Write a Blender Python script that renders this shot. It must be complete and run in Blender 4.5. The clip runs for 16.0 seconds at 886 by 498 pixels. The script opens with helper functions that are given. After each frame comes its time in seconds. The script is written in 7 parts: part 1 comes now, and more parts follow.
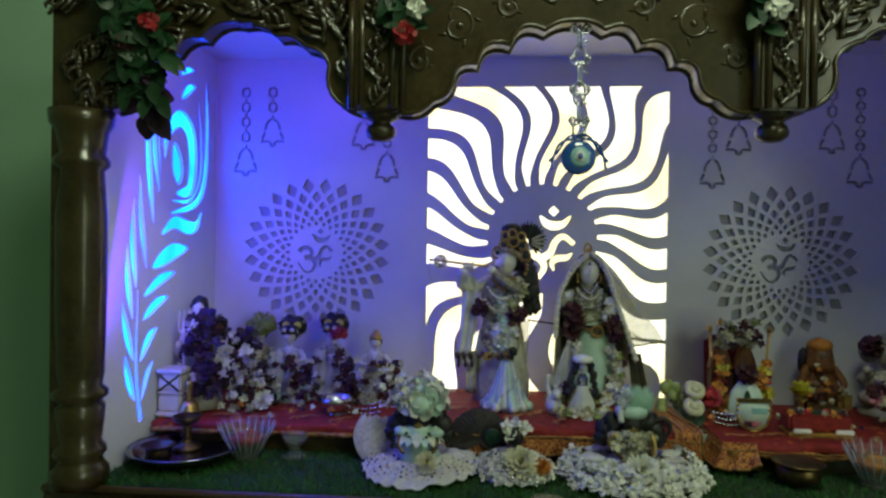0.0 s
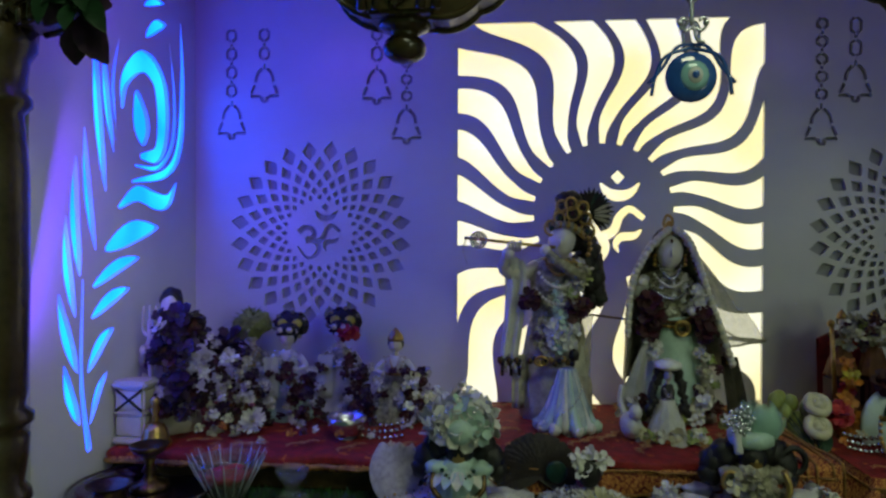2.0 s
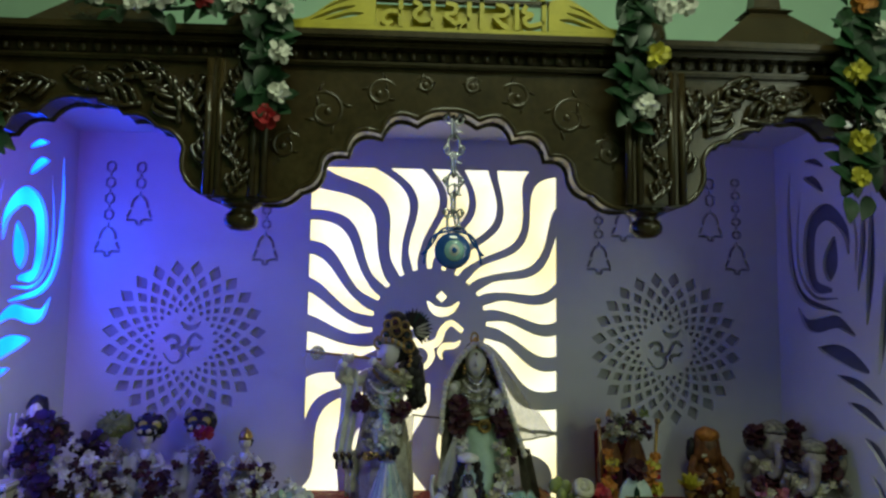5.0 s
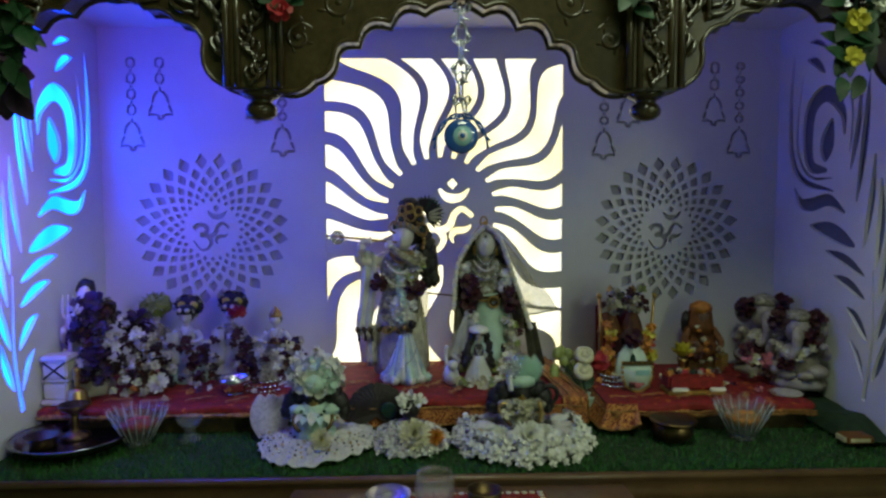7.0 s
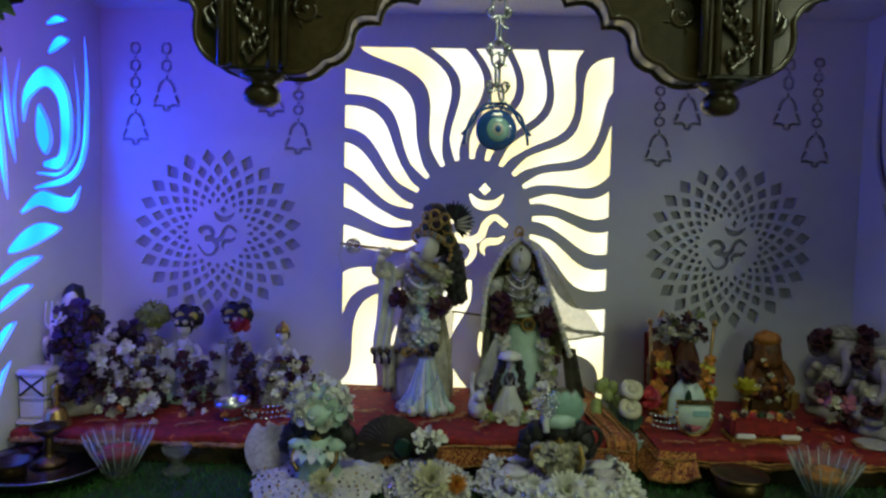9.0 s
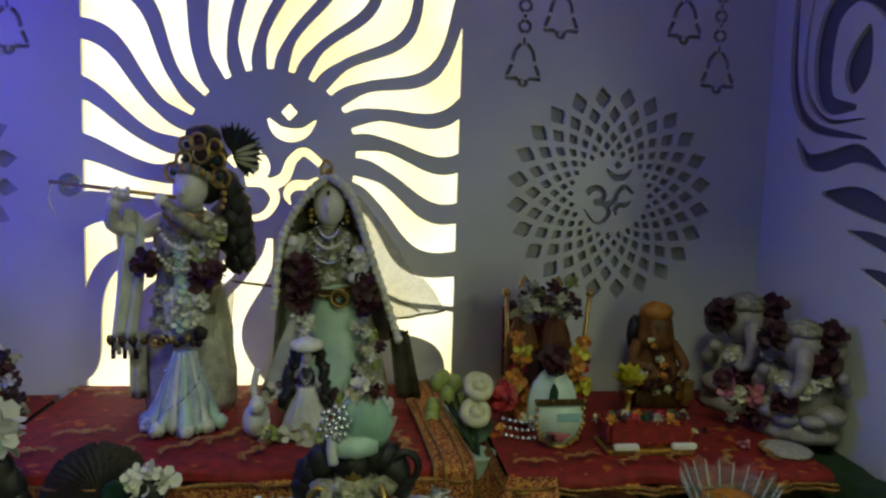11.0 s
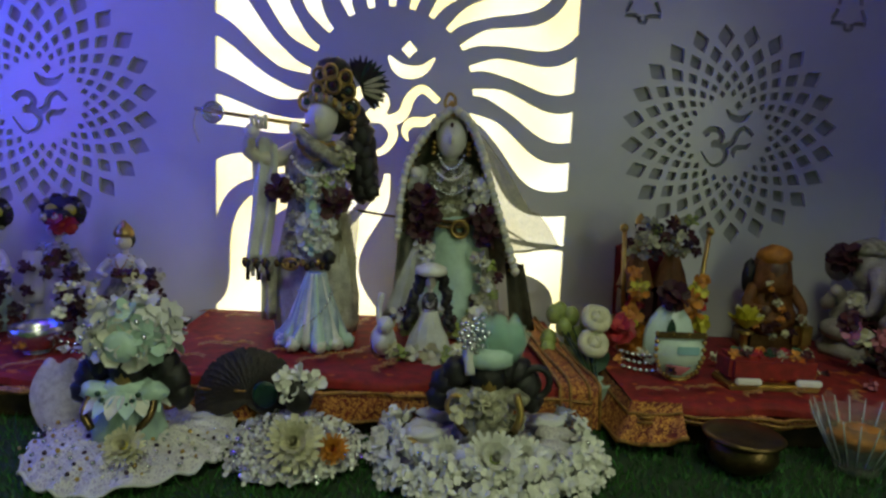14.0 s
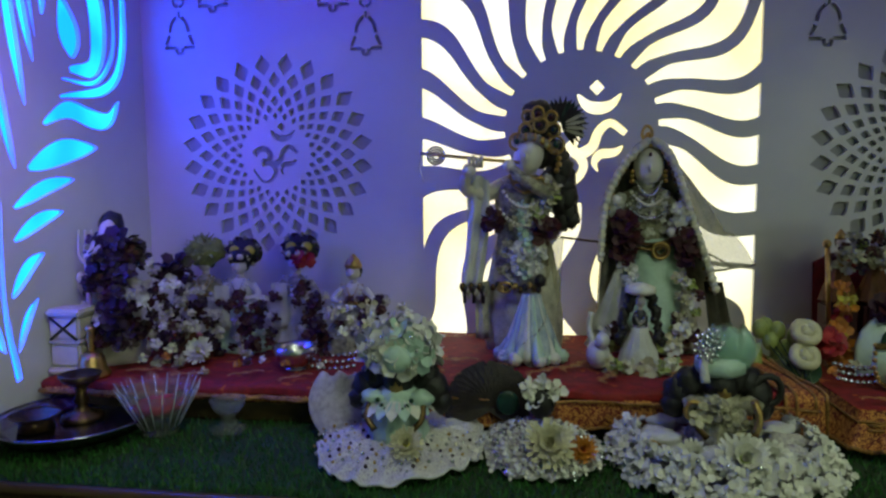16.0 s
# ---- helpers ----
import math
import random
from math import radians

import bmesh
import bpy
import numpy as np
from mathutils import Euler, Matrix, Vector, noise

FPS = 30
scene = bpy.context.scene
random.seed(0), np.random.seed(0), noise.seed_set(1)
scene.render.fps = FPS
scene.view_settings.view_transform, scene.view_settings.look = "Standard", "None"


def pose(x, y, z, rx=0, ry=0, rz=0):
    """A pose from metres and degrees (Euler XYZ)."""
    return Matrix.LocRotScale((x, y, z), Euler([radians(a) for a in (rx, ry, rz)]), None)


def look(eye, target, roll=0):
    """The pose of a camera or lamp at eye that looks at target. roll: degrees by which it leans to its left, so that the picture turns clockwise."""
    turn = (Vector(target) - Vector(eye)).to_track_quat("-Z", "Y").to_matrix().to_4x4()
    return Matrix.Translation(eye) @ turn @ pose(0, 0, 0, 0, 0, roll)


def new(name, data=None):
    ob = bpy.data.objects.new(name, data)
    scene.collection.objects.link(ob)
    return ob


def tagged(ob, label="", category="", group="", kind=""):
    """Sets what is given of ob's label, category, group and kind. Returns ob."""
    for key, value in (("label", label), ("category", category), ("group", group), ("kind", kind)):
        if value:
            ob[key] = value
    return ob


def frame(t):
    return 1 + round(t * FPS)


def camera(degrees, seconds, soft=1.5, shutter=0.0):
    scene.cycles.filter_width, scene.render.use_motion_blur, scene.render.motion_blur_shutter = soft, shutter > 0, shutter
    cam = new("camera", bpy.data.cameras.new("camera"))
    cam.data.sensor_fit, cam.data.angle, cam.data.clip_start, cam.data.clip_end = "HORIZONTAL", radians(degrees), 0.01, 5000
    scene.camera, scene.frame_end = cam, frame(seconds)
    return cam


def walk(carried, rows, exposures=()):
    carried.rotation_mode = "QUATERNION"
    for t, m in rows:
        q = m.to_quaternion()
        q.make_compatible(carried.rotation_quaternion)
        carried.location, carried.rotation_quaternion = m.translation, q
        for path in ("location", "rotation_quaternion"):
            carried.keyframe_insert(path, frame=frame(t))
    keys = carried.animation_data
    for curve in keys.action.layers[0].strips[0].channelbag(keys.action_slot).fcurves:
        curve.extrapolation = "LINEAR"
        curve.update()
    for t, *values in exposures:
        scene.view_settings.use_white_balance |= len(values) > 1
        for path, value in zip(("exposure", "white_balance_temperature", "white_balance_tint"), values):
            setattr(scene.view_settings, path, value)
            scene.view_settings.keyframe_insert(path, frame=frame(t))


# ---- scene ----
cam = camera(67.8, 16.0, soft=2.5)
PATH = [
    (0, (-0.132, -1.703, 1.299), (-0.285, 0.291, 1.278), 0.8),
    (0.5, (-0.156, -1.629, 1.294), (-0.317, 0.364, 1.225), 1.6),
    (1, (-0.178, -1.515, 1.285), (-0.398, 0.471, 1.215), 1.0),
    (1.5, (-0.188, -1.41, 1.276), (-0.372, 0.581, 1.255), 1.4),
    (2, (-0.209, -1.365, 1.254), (-0.393, 0.626, 1.226), 0.2),
    (2.5, (-0.207, -1.377, 1.257), (-0.394, 0.614, 1.221), -0.4),
    (3, (-0.167, -1.447, 1.319), (-0.297, 0.539, 1.514), -1.1),
    (3.5, (-0.143, -1.544, 1.353), (-0.313, 0.431, 1.62), -0.1),
    (4, (-0.087, -1.583, 1.348), (-0.106, 0.408, 1.537), 1.5),
    (4.2, (-0.066, -1.591, 1.355), (-0.017, 0.399, 1.55), 1.7),
    (6.3, (-0.05, -1.7, 1.353), (0.064, 0.294, 1.248), 0.7),
    (6.5, (-0.047, -1.711, 1.377), (0.025, 0.28, 1.195), -0.0),
    (7, (-0.057, -1.707, 1.331), (0.004, 0.287, 1.194), -0.2),
    (7.5, (-0.078, -1.706, 1.346), (-0.014, 0.289, 1.21), 0.3),
    (8, (-0.074, -1.699, 1.335), (-0.031, 0.297, 1.218), 0.3),
    (8.5, (-0.082, -1.637, 1.333), (-0.048, 0.359, 1.21), 1.2),
    (9, (-0.045, -1.522, 1.326), (-0.082, 0.474, 1.216), 1.3),
    (9.5, (0.039, -1.395, 1.286), (0.003, 0.602, 1.188), 3.0),
    (9.8, (0.088, -1.313, 1.319), (0.145, 0.678, 1.14), 2.6),
    (10, (0.103, -1.237, 1.3), (0.28, 0.745, 1.102), 2.7),
    (10.2, (0.132, -1.192, 1.288), (0.395, 0.781, 1.094), 2.3),
    (12.3, (0.147, -1.113, 1.253), (0.334, 0.871, 1.078), 1.2),
    (12.5, (0.123, -1.118, 1.249), (0.288, 0.868, 1.085), 1.8),
    (13, (0.098, -1.133, 1.224), (0.176, 0.852, 0.995), 2.4),
    (13.5, (0.076, -1.138, 1.208), (0.126, 0.837, 0.897), 3.2),
    (14, (0.057, -1.151, 1.205), (0.117, 0.829, 0.928), 2.6),
    (14.5, (0.024, -1.182, 1.206), (0.069, 0.801, 0.947), 1.0),
    (15, (-0.025, -1.224, 1.209), (0.013, 0.761, 0.967), 0.9),
    (15.5, (-0.078, -1.243, 1.204), (-0.168, 0.743, 0.982), 1.0),
    (16, (-0.1, -1.257, 1.204), (-0.362, 0.716, 1.014), -0.4),
]
# the phone's own exposure and white balance drift a little
EXPOSURES = [(0.0, 0.24, 6500, 10), (1.0, -0.08, 6500, 10), (2.0, -0.38, 6500, 10), (3.5, -0.44, 6500, 10), (4.2, -0.34, 6500, 10), (6.5, 0.12, 6500, 10), (8.0, 0.12, 6500, 10),
             (9.0, -0.03, 6600, 10), (10.0, -0.02, 7000, 9), (13.0, 0.07, 7000, 9), (15.0, 0.10, 6800, 9), (16.0, -0.08, 6500, 10)]
walk(cam, [(t, look(eye, target, roll)) for t, eye, target, roll in PATH], EXPOSURES)

# ---- world and light ----
world = bpy.data.worlds.new("world")
scene.world = world
world.use_nodes = True
world.node_tree.nodes["Background"].inputs[0].default_value = (0.02, 0.025, 0.02, 1)
world.node_tree.nodes["Background"].inputs[1].default_value = 0.2


def area_light(name, place, target, size, size_y, power, color):
    data = bpy.data.lights.new(name, "AREA")
    data.shape, data.size, data.size_y, data.energy, data.color = "RECTANGLE", size, size_y, power, color
    ob = new(name, data)
    ob.matrix_world = look(place, target)
    return ob


# soft front fill, as if from an unseen window behind the walker
area_light("window_daylight", (1.75, -3.40, 1.40), (0.0, -0.3, 1.30), 1.3, 1.5, 11, (0.86, 1.0, 0.66))
# high fill behind the walker, added for the right carving; its tube lamp is assumed
area_light("tube_lamp_glow", (2.05, -3.34, 2.42), (0.3, -0.5, 1.4), 1.15, 0.10, 15, (0.88, 1.0, 0.74))
# overhead fill, added as if from an unseen ceiling lamp of the room
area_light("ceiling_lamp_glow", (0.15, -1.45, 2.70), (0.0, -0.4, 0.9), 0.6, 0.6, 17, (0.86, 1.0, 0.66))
# blue strip of small lamps under the niche ceiling, behind the arch
area_light("blue_strip_glow", (-0.66, -0.495, 1.748), (-0.80, -0.05, 1.10), 0.34, 0.012, 1.10, (0.15, 0.03, 1.0))
# dimmer far end, assumed and added to tint the right wall
area_light("blue_strip_far_glow", (0.55, -0.495, 1.748), (0.78, -0.05, 1.25), 0.34, 0.012, 0.27, (0.34, 0.24, 1.0))
# the strip's leg, upright behind the end pillar
area_light("blue_upright_glow", (-0.845, -0.515, 1.18), (-0.66, 0.0, 1.05), 0.012, 0.55, 1.05, (0.15, 0.03, 1.0))

# ---- materials ----


def material(name, color, rough=0.5, metal=0.0, vary=0.15, scale=30.0, bump=0.15, second=None, mix_at=0.5, spec=0.5, coat=0.0,
             sheen=0.0, trans=0.0, fine=6.0, random_tone=0.0, sub=0.0):
    m = bpy.data.materials.new(name)
    m.use_nodes = True
    nt = m.node_tree
    b = nt.nodes["Principled BSDF"]
    link = nt.links.new
    co = nt.nodes.new("ShaderNodeTexCoord")
    big = nt.nodes.new("ShaderNodeTexNoise")
    big.inputs["Scale"].default_value, big.inputs["Detail"].default_value = scale, 5
    small = nt.nodes.new("ShaderNodeTexNoise")
    small.inputs["Scale"].default_value, small.inputs["Detail"].default_value = scale * fine, 3
    link(co.outputs["Object"], big.inputs["Vector"])
    link(co.outputs["Object"], small.inputs["Vector"])
    ramp = nt.nodes.new("ShaderNodeValToRGB")
    c2 = second or tuple(max(0.0, c * (1 - 2 * vary)) for c in color)
    ramp.color_ramp.elements[0].position, ramp.color_ramp.elements[1].position = mix_at - 0.18, mix_at + 0.18
    ramp.color_ramp.elements[0].color, ramp.color_ramp.elements[1].color = (*c2, 1), (*color, 1)
    link(big.outputs["Fac"], ramp.inputs["Fac"])
    mix = nt.nodes.new("ShaderNodeMixRGB")
    mix.blend_type = "MULTIPLY"
    mix.inputs["Fac"].default_value = min(1.0, vary * 2)
    link(ramp.outputs["Color"], mix.inputs["Color1"])
    link(small.outputs["Fac"], mix.inputs["Color2"])
    out = mix.outputs["Color"]
    if random_tone:
        geo = nt.nodes.new("ShaderNodeNewGeometry")
        hue = nt.nodes.new("ShaderNodeHueSaturation")
        rng = nt.nodes.new("ShaderNodeMapRange")
        rng.inputs["To Min"].default_value, rng.inputs["To Max"].default_value = 1 - random_tone, 1 + random_tone
        link(geo.outputs["Random Per Island"], rng.inputs["Value"])
        link(rng.outputs["Result"], hue.inputs["Value"])
        link(out, hue.inputs["Color"])
        out = hue.outputs["Color"]
    link(out, b.inputs["Base Color"])
    b.inputs["Roughness"].default_value, b.inputs["Metallic"].default_value = rough, metal
    b.inputs["Specular IOR Level"].default_value, b.inputs["Coat Weight"].default_value = spec, coat
    b.inputs["Sheen Weight"].default_value, b.inputs["Transmission Weight"].default_value = sheen, trans
    if sub:
        b.inputs["Subsurface Weight"].default_value = sub
        b.inputs["Subsurface Radius"].default_value = (0.01, 0.01, 0.01)
    if bump:
        bn = nt.nodes.new("ShaderNodeBump")
        bn.inputs["Strength"].default_value, bn.inputs["Distance"].default_value = bump, 0.002
        link(small.outputs["Fac"], bn.inputs["Height"])
        link(bn.outputs["Normal"], b.inputs["Normal"])
    return m


def glowing(name, color, strength, second, scale=3.0):
    m = bpy.data.materials.new(name)
    m.use_nodes = True
    nt = m.node_tree
    b = nt.nodes["Principled BSDF"]
    co = nt.nodes.new("ShaderNodeTexCoord")
    n = nt.nodes.new("ShaderNodeTexNoise")
    n.inputs["Scale"].default_value, n.inputs["Detail"].default_value = scale, 1
    ramp = nt.nodes.new("ShaderNodeValToRGB")
    ramp.color_ramp.elements[0].position, ramp.color_ramp.elements[1].position = 0.38, 0.62
    ramp.color_ramp.elements[0].color, ramp.color_ramp.elements[1].color = (*second, 1), (*color, 1)
    nt.links.new(co.outputs["Object"], n.inputs["Vector"])
    nt.links.new(n.outputs["Fac"], ramp.inputs["Fac"])
    nt.links.new(ramp.outputs["Color"], b.inputs["Emission Color"])
    b.inputs["Emission Strength"].default_value = strength
    b.inputs["Base Color"].default_value = (0.8, 0.8, 0.8, 1)
    b.inputs["Roughness"].default_value = 0.5
    return m


WHITE = material("white_acrylic_stone", (0.74, 0.74, 0.74), 0.28, vary=0.04, scale=4, bump=0.02)
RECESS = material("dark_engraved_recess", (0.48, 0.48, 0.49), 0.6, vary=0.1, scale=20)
FEATHER_OFF = material("unlit_blue_acrylic", (0.13, 0.14, 0.19), 0.3, vary=0.1, scale=12, bump=0.02)
WARM_GLOW = glowing("warm_backlight", (0.98, 0.96, 0.70), 1.32, (1.0, 0.86, 0.38), 5)
BLUE_GLOW = glowing("blue_backlight", (0.03, 1.25, 16.5), 1.0, (0.008, 0.62, 14.5), 7)
BLUE_GLOW.node_tree.nodes["Principled BSDF"].inputs["Base Color"].default_value = (0.01, 0.10, 0.25, 1)
WOOD = material("dark_polished_wood", (0.074, 0.052, 0.021), 0.24, vary=0.3, scale=14, bump=0.12, second=(0.044, 0.029, 0.011), coat=0.15)
CARVED = material("lacquered_carving", (0.060, 0.042, 0.018), 0.16, vary=0.3, scale=30, bump=0.10, second=(0.030, 0.020, 0.009), coat=0.5)
WOOD_LIGHT = material("brown_varnished_wood", (0.17, 0.09, 0.04), 0.35, vary=0.25, scale=10, bump=0.1, second=(0.11, 0.055, 0.025), coat=0.2)
GREEN_WALL = material("pale_green_wall_paint", (0.44, 0.66, 0.50), 0.7, vary=0.04, scale=3, bump=0.05)
FLOOR_TILE = material("beige_floor_tile", (0.45, 0.41, 0.35), 0.25, vary=0.08, scale=3, bump=0.02)
TURF_BASE = material("turf_backing", (0.018, 0.05, 0.016), 0.9, vary=0.2, scale=60)
TURF = material("artificial_grass", (0.035, 0.18, 0.025), 0.6, vary=0.25, scale=25, random_tone=0.4, second=(0.02, 0.11, 0.018))
YELLOW = material("yellow_painted_board", (0.55, 0.47, 0.03), 0.45, vary=0.1, scale=20, second=(0.42, 0.36, 0.02))
DARK = material("near_black", (0.012, 0.011, 0.012), 0.5, vary=0.2, scale=40)

# ---- mesh building ----


class Build:
    """Gathers vertices and faces with several materials, to become one mesh."""

    def __init__(self):
        self.v, self.f, self.m, self.mats, self.flat = [], [], [], [], []

    def slot(self, mat):
        if mat not in self.mats:
            self.mats.append(mat)
        return self.mats.index(mat)

    def add(self, verts, faces, mat, flat=False):
        n, k = len(self.v), self.slot(mat)
        self.v.extend(tuple(p) for p in verts)
        for f in faces:
            self.f.append(tuple(i + n for i in f))
            self.m.append(k)
            self.flat.append(flat)
        return self

    def grid(self, rows, mat, close=True, caps=True, flat=False):
        """Skin over rings of points."""
        n, k = len(rows[0]), len(rows)
        verts = [p for r in rows for p in r]
        faces = []
        for j in range(k - 1):
            for i in range(n if close else n - 1):
                a, b = j * n + i, j * n + (i + 1) % n
                faces.append((a, b, b + n, a + n))
        if caps and close:
            faces.append(tuple(range(n))[::-1])
            faces.append(tuple(range((k - 1) * n, k * n)))
        return self.add(verts, faces, mat, flat)

    def lathe(self, c, profile, mat, seg=24, folds=0, amp=0.0, squash=1.0, turn=0.0):
        rows = []
        for r, z in profile:
            ring = []
            for i in range(seg):
                a = 2 * math.pi * i / seg
                rr = r * (1 + (amp * math.sin(folds * a + 3 * z * 10) if folds else 0))
                x, y = rr * math.cos(a), rr * math.sin(a) * squash
                ring.append((c[0] + x * math.cos(turn) - y * math.sin(turn), c[1] + x * math.sin(turn) + y * math.cos(turn), c[2] + z))
            rows.append(ring)
        return self.grid(rows, mat)

    def ell(self, c, r, mat, seg=14, rings=8, rot=None, lump=0.0):
        r = (r, r, r) if isinstance(r, (int, float)) else r
        rows = []
        for j in range(rings + 1):
            t = math.pi * (0.02 + 0.96 * j / rings)
            row = []
            for i in range(seg):
                a = 2 * math.pi * i / seg
                p = Vector((math.sin(t) * math.cos(a), math.sin(t) * math.sin(a), -math.cos(t)))
                if lump:
                    p *= 1 + lump * noise.noise(p * 2.2 + Vector(c) * 40)
                p = Vector((p.x * r[0], p.y * r[1], p.z * r[2]))
                if rot:
                    p = rot @ p
                row.append((c[0] + p.x, c[1] + p.y, c[2] + p.z))
            rows.append(row)
        return self.grid(rows, mat)

    def tube(self, pts, rad, mat, seg=8, close=False):
        pts = [Vector(p) for p in pts]
        k = len(pts)
        rad = [rad] * k if isinstance(rad, (int, float)) else rad
        rows, up = [], Vector((0.13, 0.31, 0.94))
        for j, p in enumerate(pts):
            if close:
                d = (pts[(j + 1) % k] - pts[j - 1]).normalized()
            else:
                d = (pts[min(j + 1, k - 1)] - pts[max(j - 1, 0)]).normalized()
            s = d.cross(up)
            if s.length < 1e-4:
                s = d.cross(Vector((1, 0, 0)))
            s.normalize()
            u = s.cross(d)
            up = u
            rows.append([p + (s * math.cos(2 * math.pi * i / seg) + u * math.sin(2 * math.pi * i / seg)) * rad[j] for i in range(seg)])
        if close:
            rows.append(rows[0])
        return self.grid(rows, mat, caps=not close)

    def box(self, lo, hi, mat, bevel=0.003, m=None):
        bm = bmesh.new()
        bmesh.ops.create_cube(bm, size=1.0)
        for v in bm.verts:
            v.co = Vector([(lo[i] + hi[i]) / 2 + v.co[i] * (hi[i] - lo[i]) for i in range(3)])
        if bevel:
            bmesh.ops.bevel(bm, geom=bm.edges[:], offset=bevel, segments=2, affect="EDGES")
        if m:
            bm.transform(m)
        bm.verts.index_update()
        self.add([v.co[:] for v in bm.verts], [[v.index for v in f.verts] for f in bm.faces], mat, True)
        bm.free()
        return self

    def leaf(self, c, d, up, length, width, mat, bend=0.25, k=5, blunt=False):
        """A pointed, bent leaf or petal from c along d, with a crease."""
        d, up = Vector(d).normalized(), Vector(up)
        s = d.cross(up)
        s = s.normalized() if s.length > 1e-4 else d.orthogonal().normalized()
        u = s.cross(d)
        rows = []
        for j in range(k + 1):
            t = j / k
            w = width * 0.5 * (math.sin(math.pi * (0.12 + 0.70 * t)) if blunt else max(0.04, math.sin(math.pi * min(1, t * 0.92 + 0.06)) ** 0.8))
            mid = Vector(c) + d * length * t * (1 - 0.2 * bend * t) - u * bend * length * t * t
            rows.append([mid - s * w + u * w * 0.25, mid, mid + s * w + u * w * 0.25])
        return self.grid(rows, mat, close=False)

    def rose(self, c, r, mat, axis=(0, -0.6, 0.8), layers=3, n=7, core=None):
        """A ruffled bloom: petals spread over a dome round the axis."""
        c, ax = Vector(c), Vector(axis).normalized()
        q = Vector((0, 0, 1)).rotation_difference(ax)
        self.ell(c, r * 0.50, core or mat, 8, 6, lump=0.3)
        k = layers * n
        for i in range(k):
            t = math.acos(1 - 1.25 * (i + 0.5) / k)
            g = i * 2.39996 + random.uniform(-0.3, 0.3)
            d = Vector((math.sin(t) * math.cos(g), math.sin(t) * math.sin(g), math.cos(t)))
            s = Vector((math.cos(g) * math.cos(t), math.sin(g) * math.cos(t), -math.sin(t)))
            s = s * 0.55 + Vector((-math.sin(g), math.cos(g), 0)) * random.uniform(-0.7, 0.7)
            self.leaf(c + q @ (d * r * 0.36), q @ (d * 0.75 + s * (0.35 + 0.5 * i / k)), q @ (d - s * 0.6), r * random.uniform(0.55, 0.8), r * random.uniform(0.65, 0.95), mat, bend=random.uniform(-0.25, 0.35), k=2, blunt=True)
        return self

    def mum(self, c, r, mat, core, axis=(0, -0.7, 0.7), layers=4, n=20):
        """A daisy-like bloom of many narrow petals."""
        q = Vector((0, 0, 1)).rotation_difference(Vector(axis).normalized())
        self.ell(c, (r * 0.28, r * 0.28, r * 0.28), core, 8, 5)
        for L in range(layers):
            tilt = 1.5 - 0.36 * L
            for i in range(n):
                a = 2 * math.pi * (i + 0.5 * L) / n + random.uniform(-0.1, 0.1)
                d = q @ Vector((math.cos(a) * math.sin(tilt), math.sin(a) * math.sin(tilt), math.cos(tilt)))
                self.leaf(c, d, q @ Vector((0, 0, 1)), r * (1 - 0.13 * L) * random.uniform(0.9, 1.05), r * 0.22, mat, bend=-0.15, k=3, blunt=True)
        return self

    def done(self, name, parent=None, label="", category="", group="", kind="", m=None):
        me = bpy.data.meshes.new(name)
        me.from_pydata(self.v, [], self.f)
        for mat in self.mats:
            me.materials.append(mat)
        me.polygons.foreach_set("material_index", self.m)
        me.polygons.foreach_set("use_smooth", [not x for x in self.flat])
        me.update()
        ob = new(name, me)
        if parent:
            ob.parent = parent
        if m:
            ob.matrix_basis = m
        return tagged(ob, label, category, group, kind)


def empty(name, place, label, category, group="", kind=""):
    ob = new(name)
    ob.location = place
    return tagged(ob, label, category, group, kind)


def smooth_line(pts, k=8):
    """Points along a smooth curve through pts."""
    pts = [Vector(p) for p in pts]
    ext = [2 * pts[0] - pts[1], *pts, 2 * pts[-1] - pts[-2]]
    out = []
    for i in range(1, len(ext) - 2):
        a, b, c, d = ext[i - 1:i + 3]
        for j in range(k):
            t = j / k
            out.append(0.5 * ((2 * b) + (c - a) * t + (2 * a - 5 * b + 4 * c - d) * t * t + (3 * b - a - 3 * c + d) * t ** 3))
    return out + [pts[-1]]


# ---- cut-out plates: 2D shapes as lists of (u, v) ----
from mathutils.geometry import delaunay_2d_cdt


def stroke(pts, w0, w1=None, k=6, blade=False):
    """An outline round a smooth line; blade: pointed at both ends, widest in the middle."""
    line = smooth_line([(*p, 0) for p in pts], k)
    n = len(line)
    left, right = [], []
    for i, p in enumerate(line):
        d = (line[min(i + 1, n - 1)] - line[max(i - 1, 0)]).normalized()
        t = i / (n - 1)
        w = w0 + ((w1 if w1 is not None else w0) - w0) * t
        if blade:
            w = w0 * max(0.05, math.sin(math.pi * (0.03 + 0.94 * t)) ** 0.8) * (1 + 0.35 * (0.5 - t))
        side = Vector((-d.y, d.x, 0)) * w / 2
        left.append((p.x + side.x, p.y + side.y))
        right.append((p.x - side.x, p.y - side.y))
    return left + right[::-1]


def clip_poly(poly, lo, hi):
    for axis, limit, sign in ((0, lo[0], 1), (0, hi[0], -1), (1, lo[1], 1), (1, hi[1], -1)):
        out = []
        for i, p in enumerate(poly):
            q = poly[i - 1]
            a, b = (q[axis] - limit) * sign, (p[axis] - limit) * sign
            if (a < 0) != (b < 0):
                t = a / (a - b)
                out.append((q[0] + (p[0] - q[0]) * t, q[1] + (p[1] - q[1]) * t))
            if b >= 0:
                out.append(p)
        poly = out
        if not poly:
            return []
    return poly


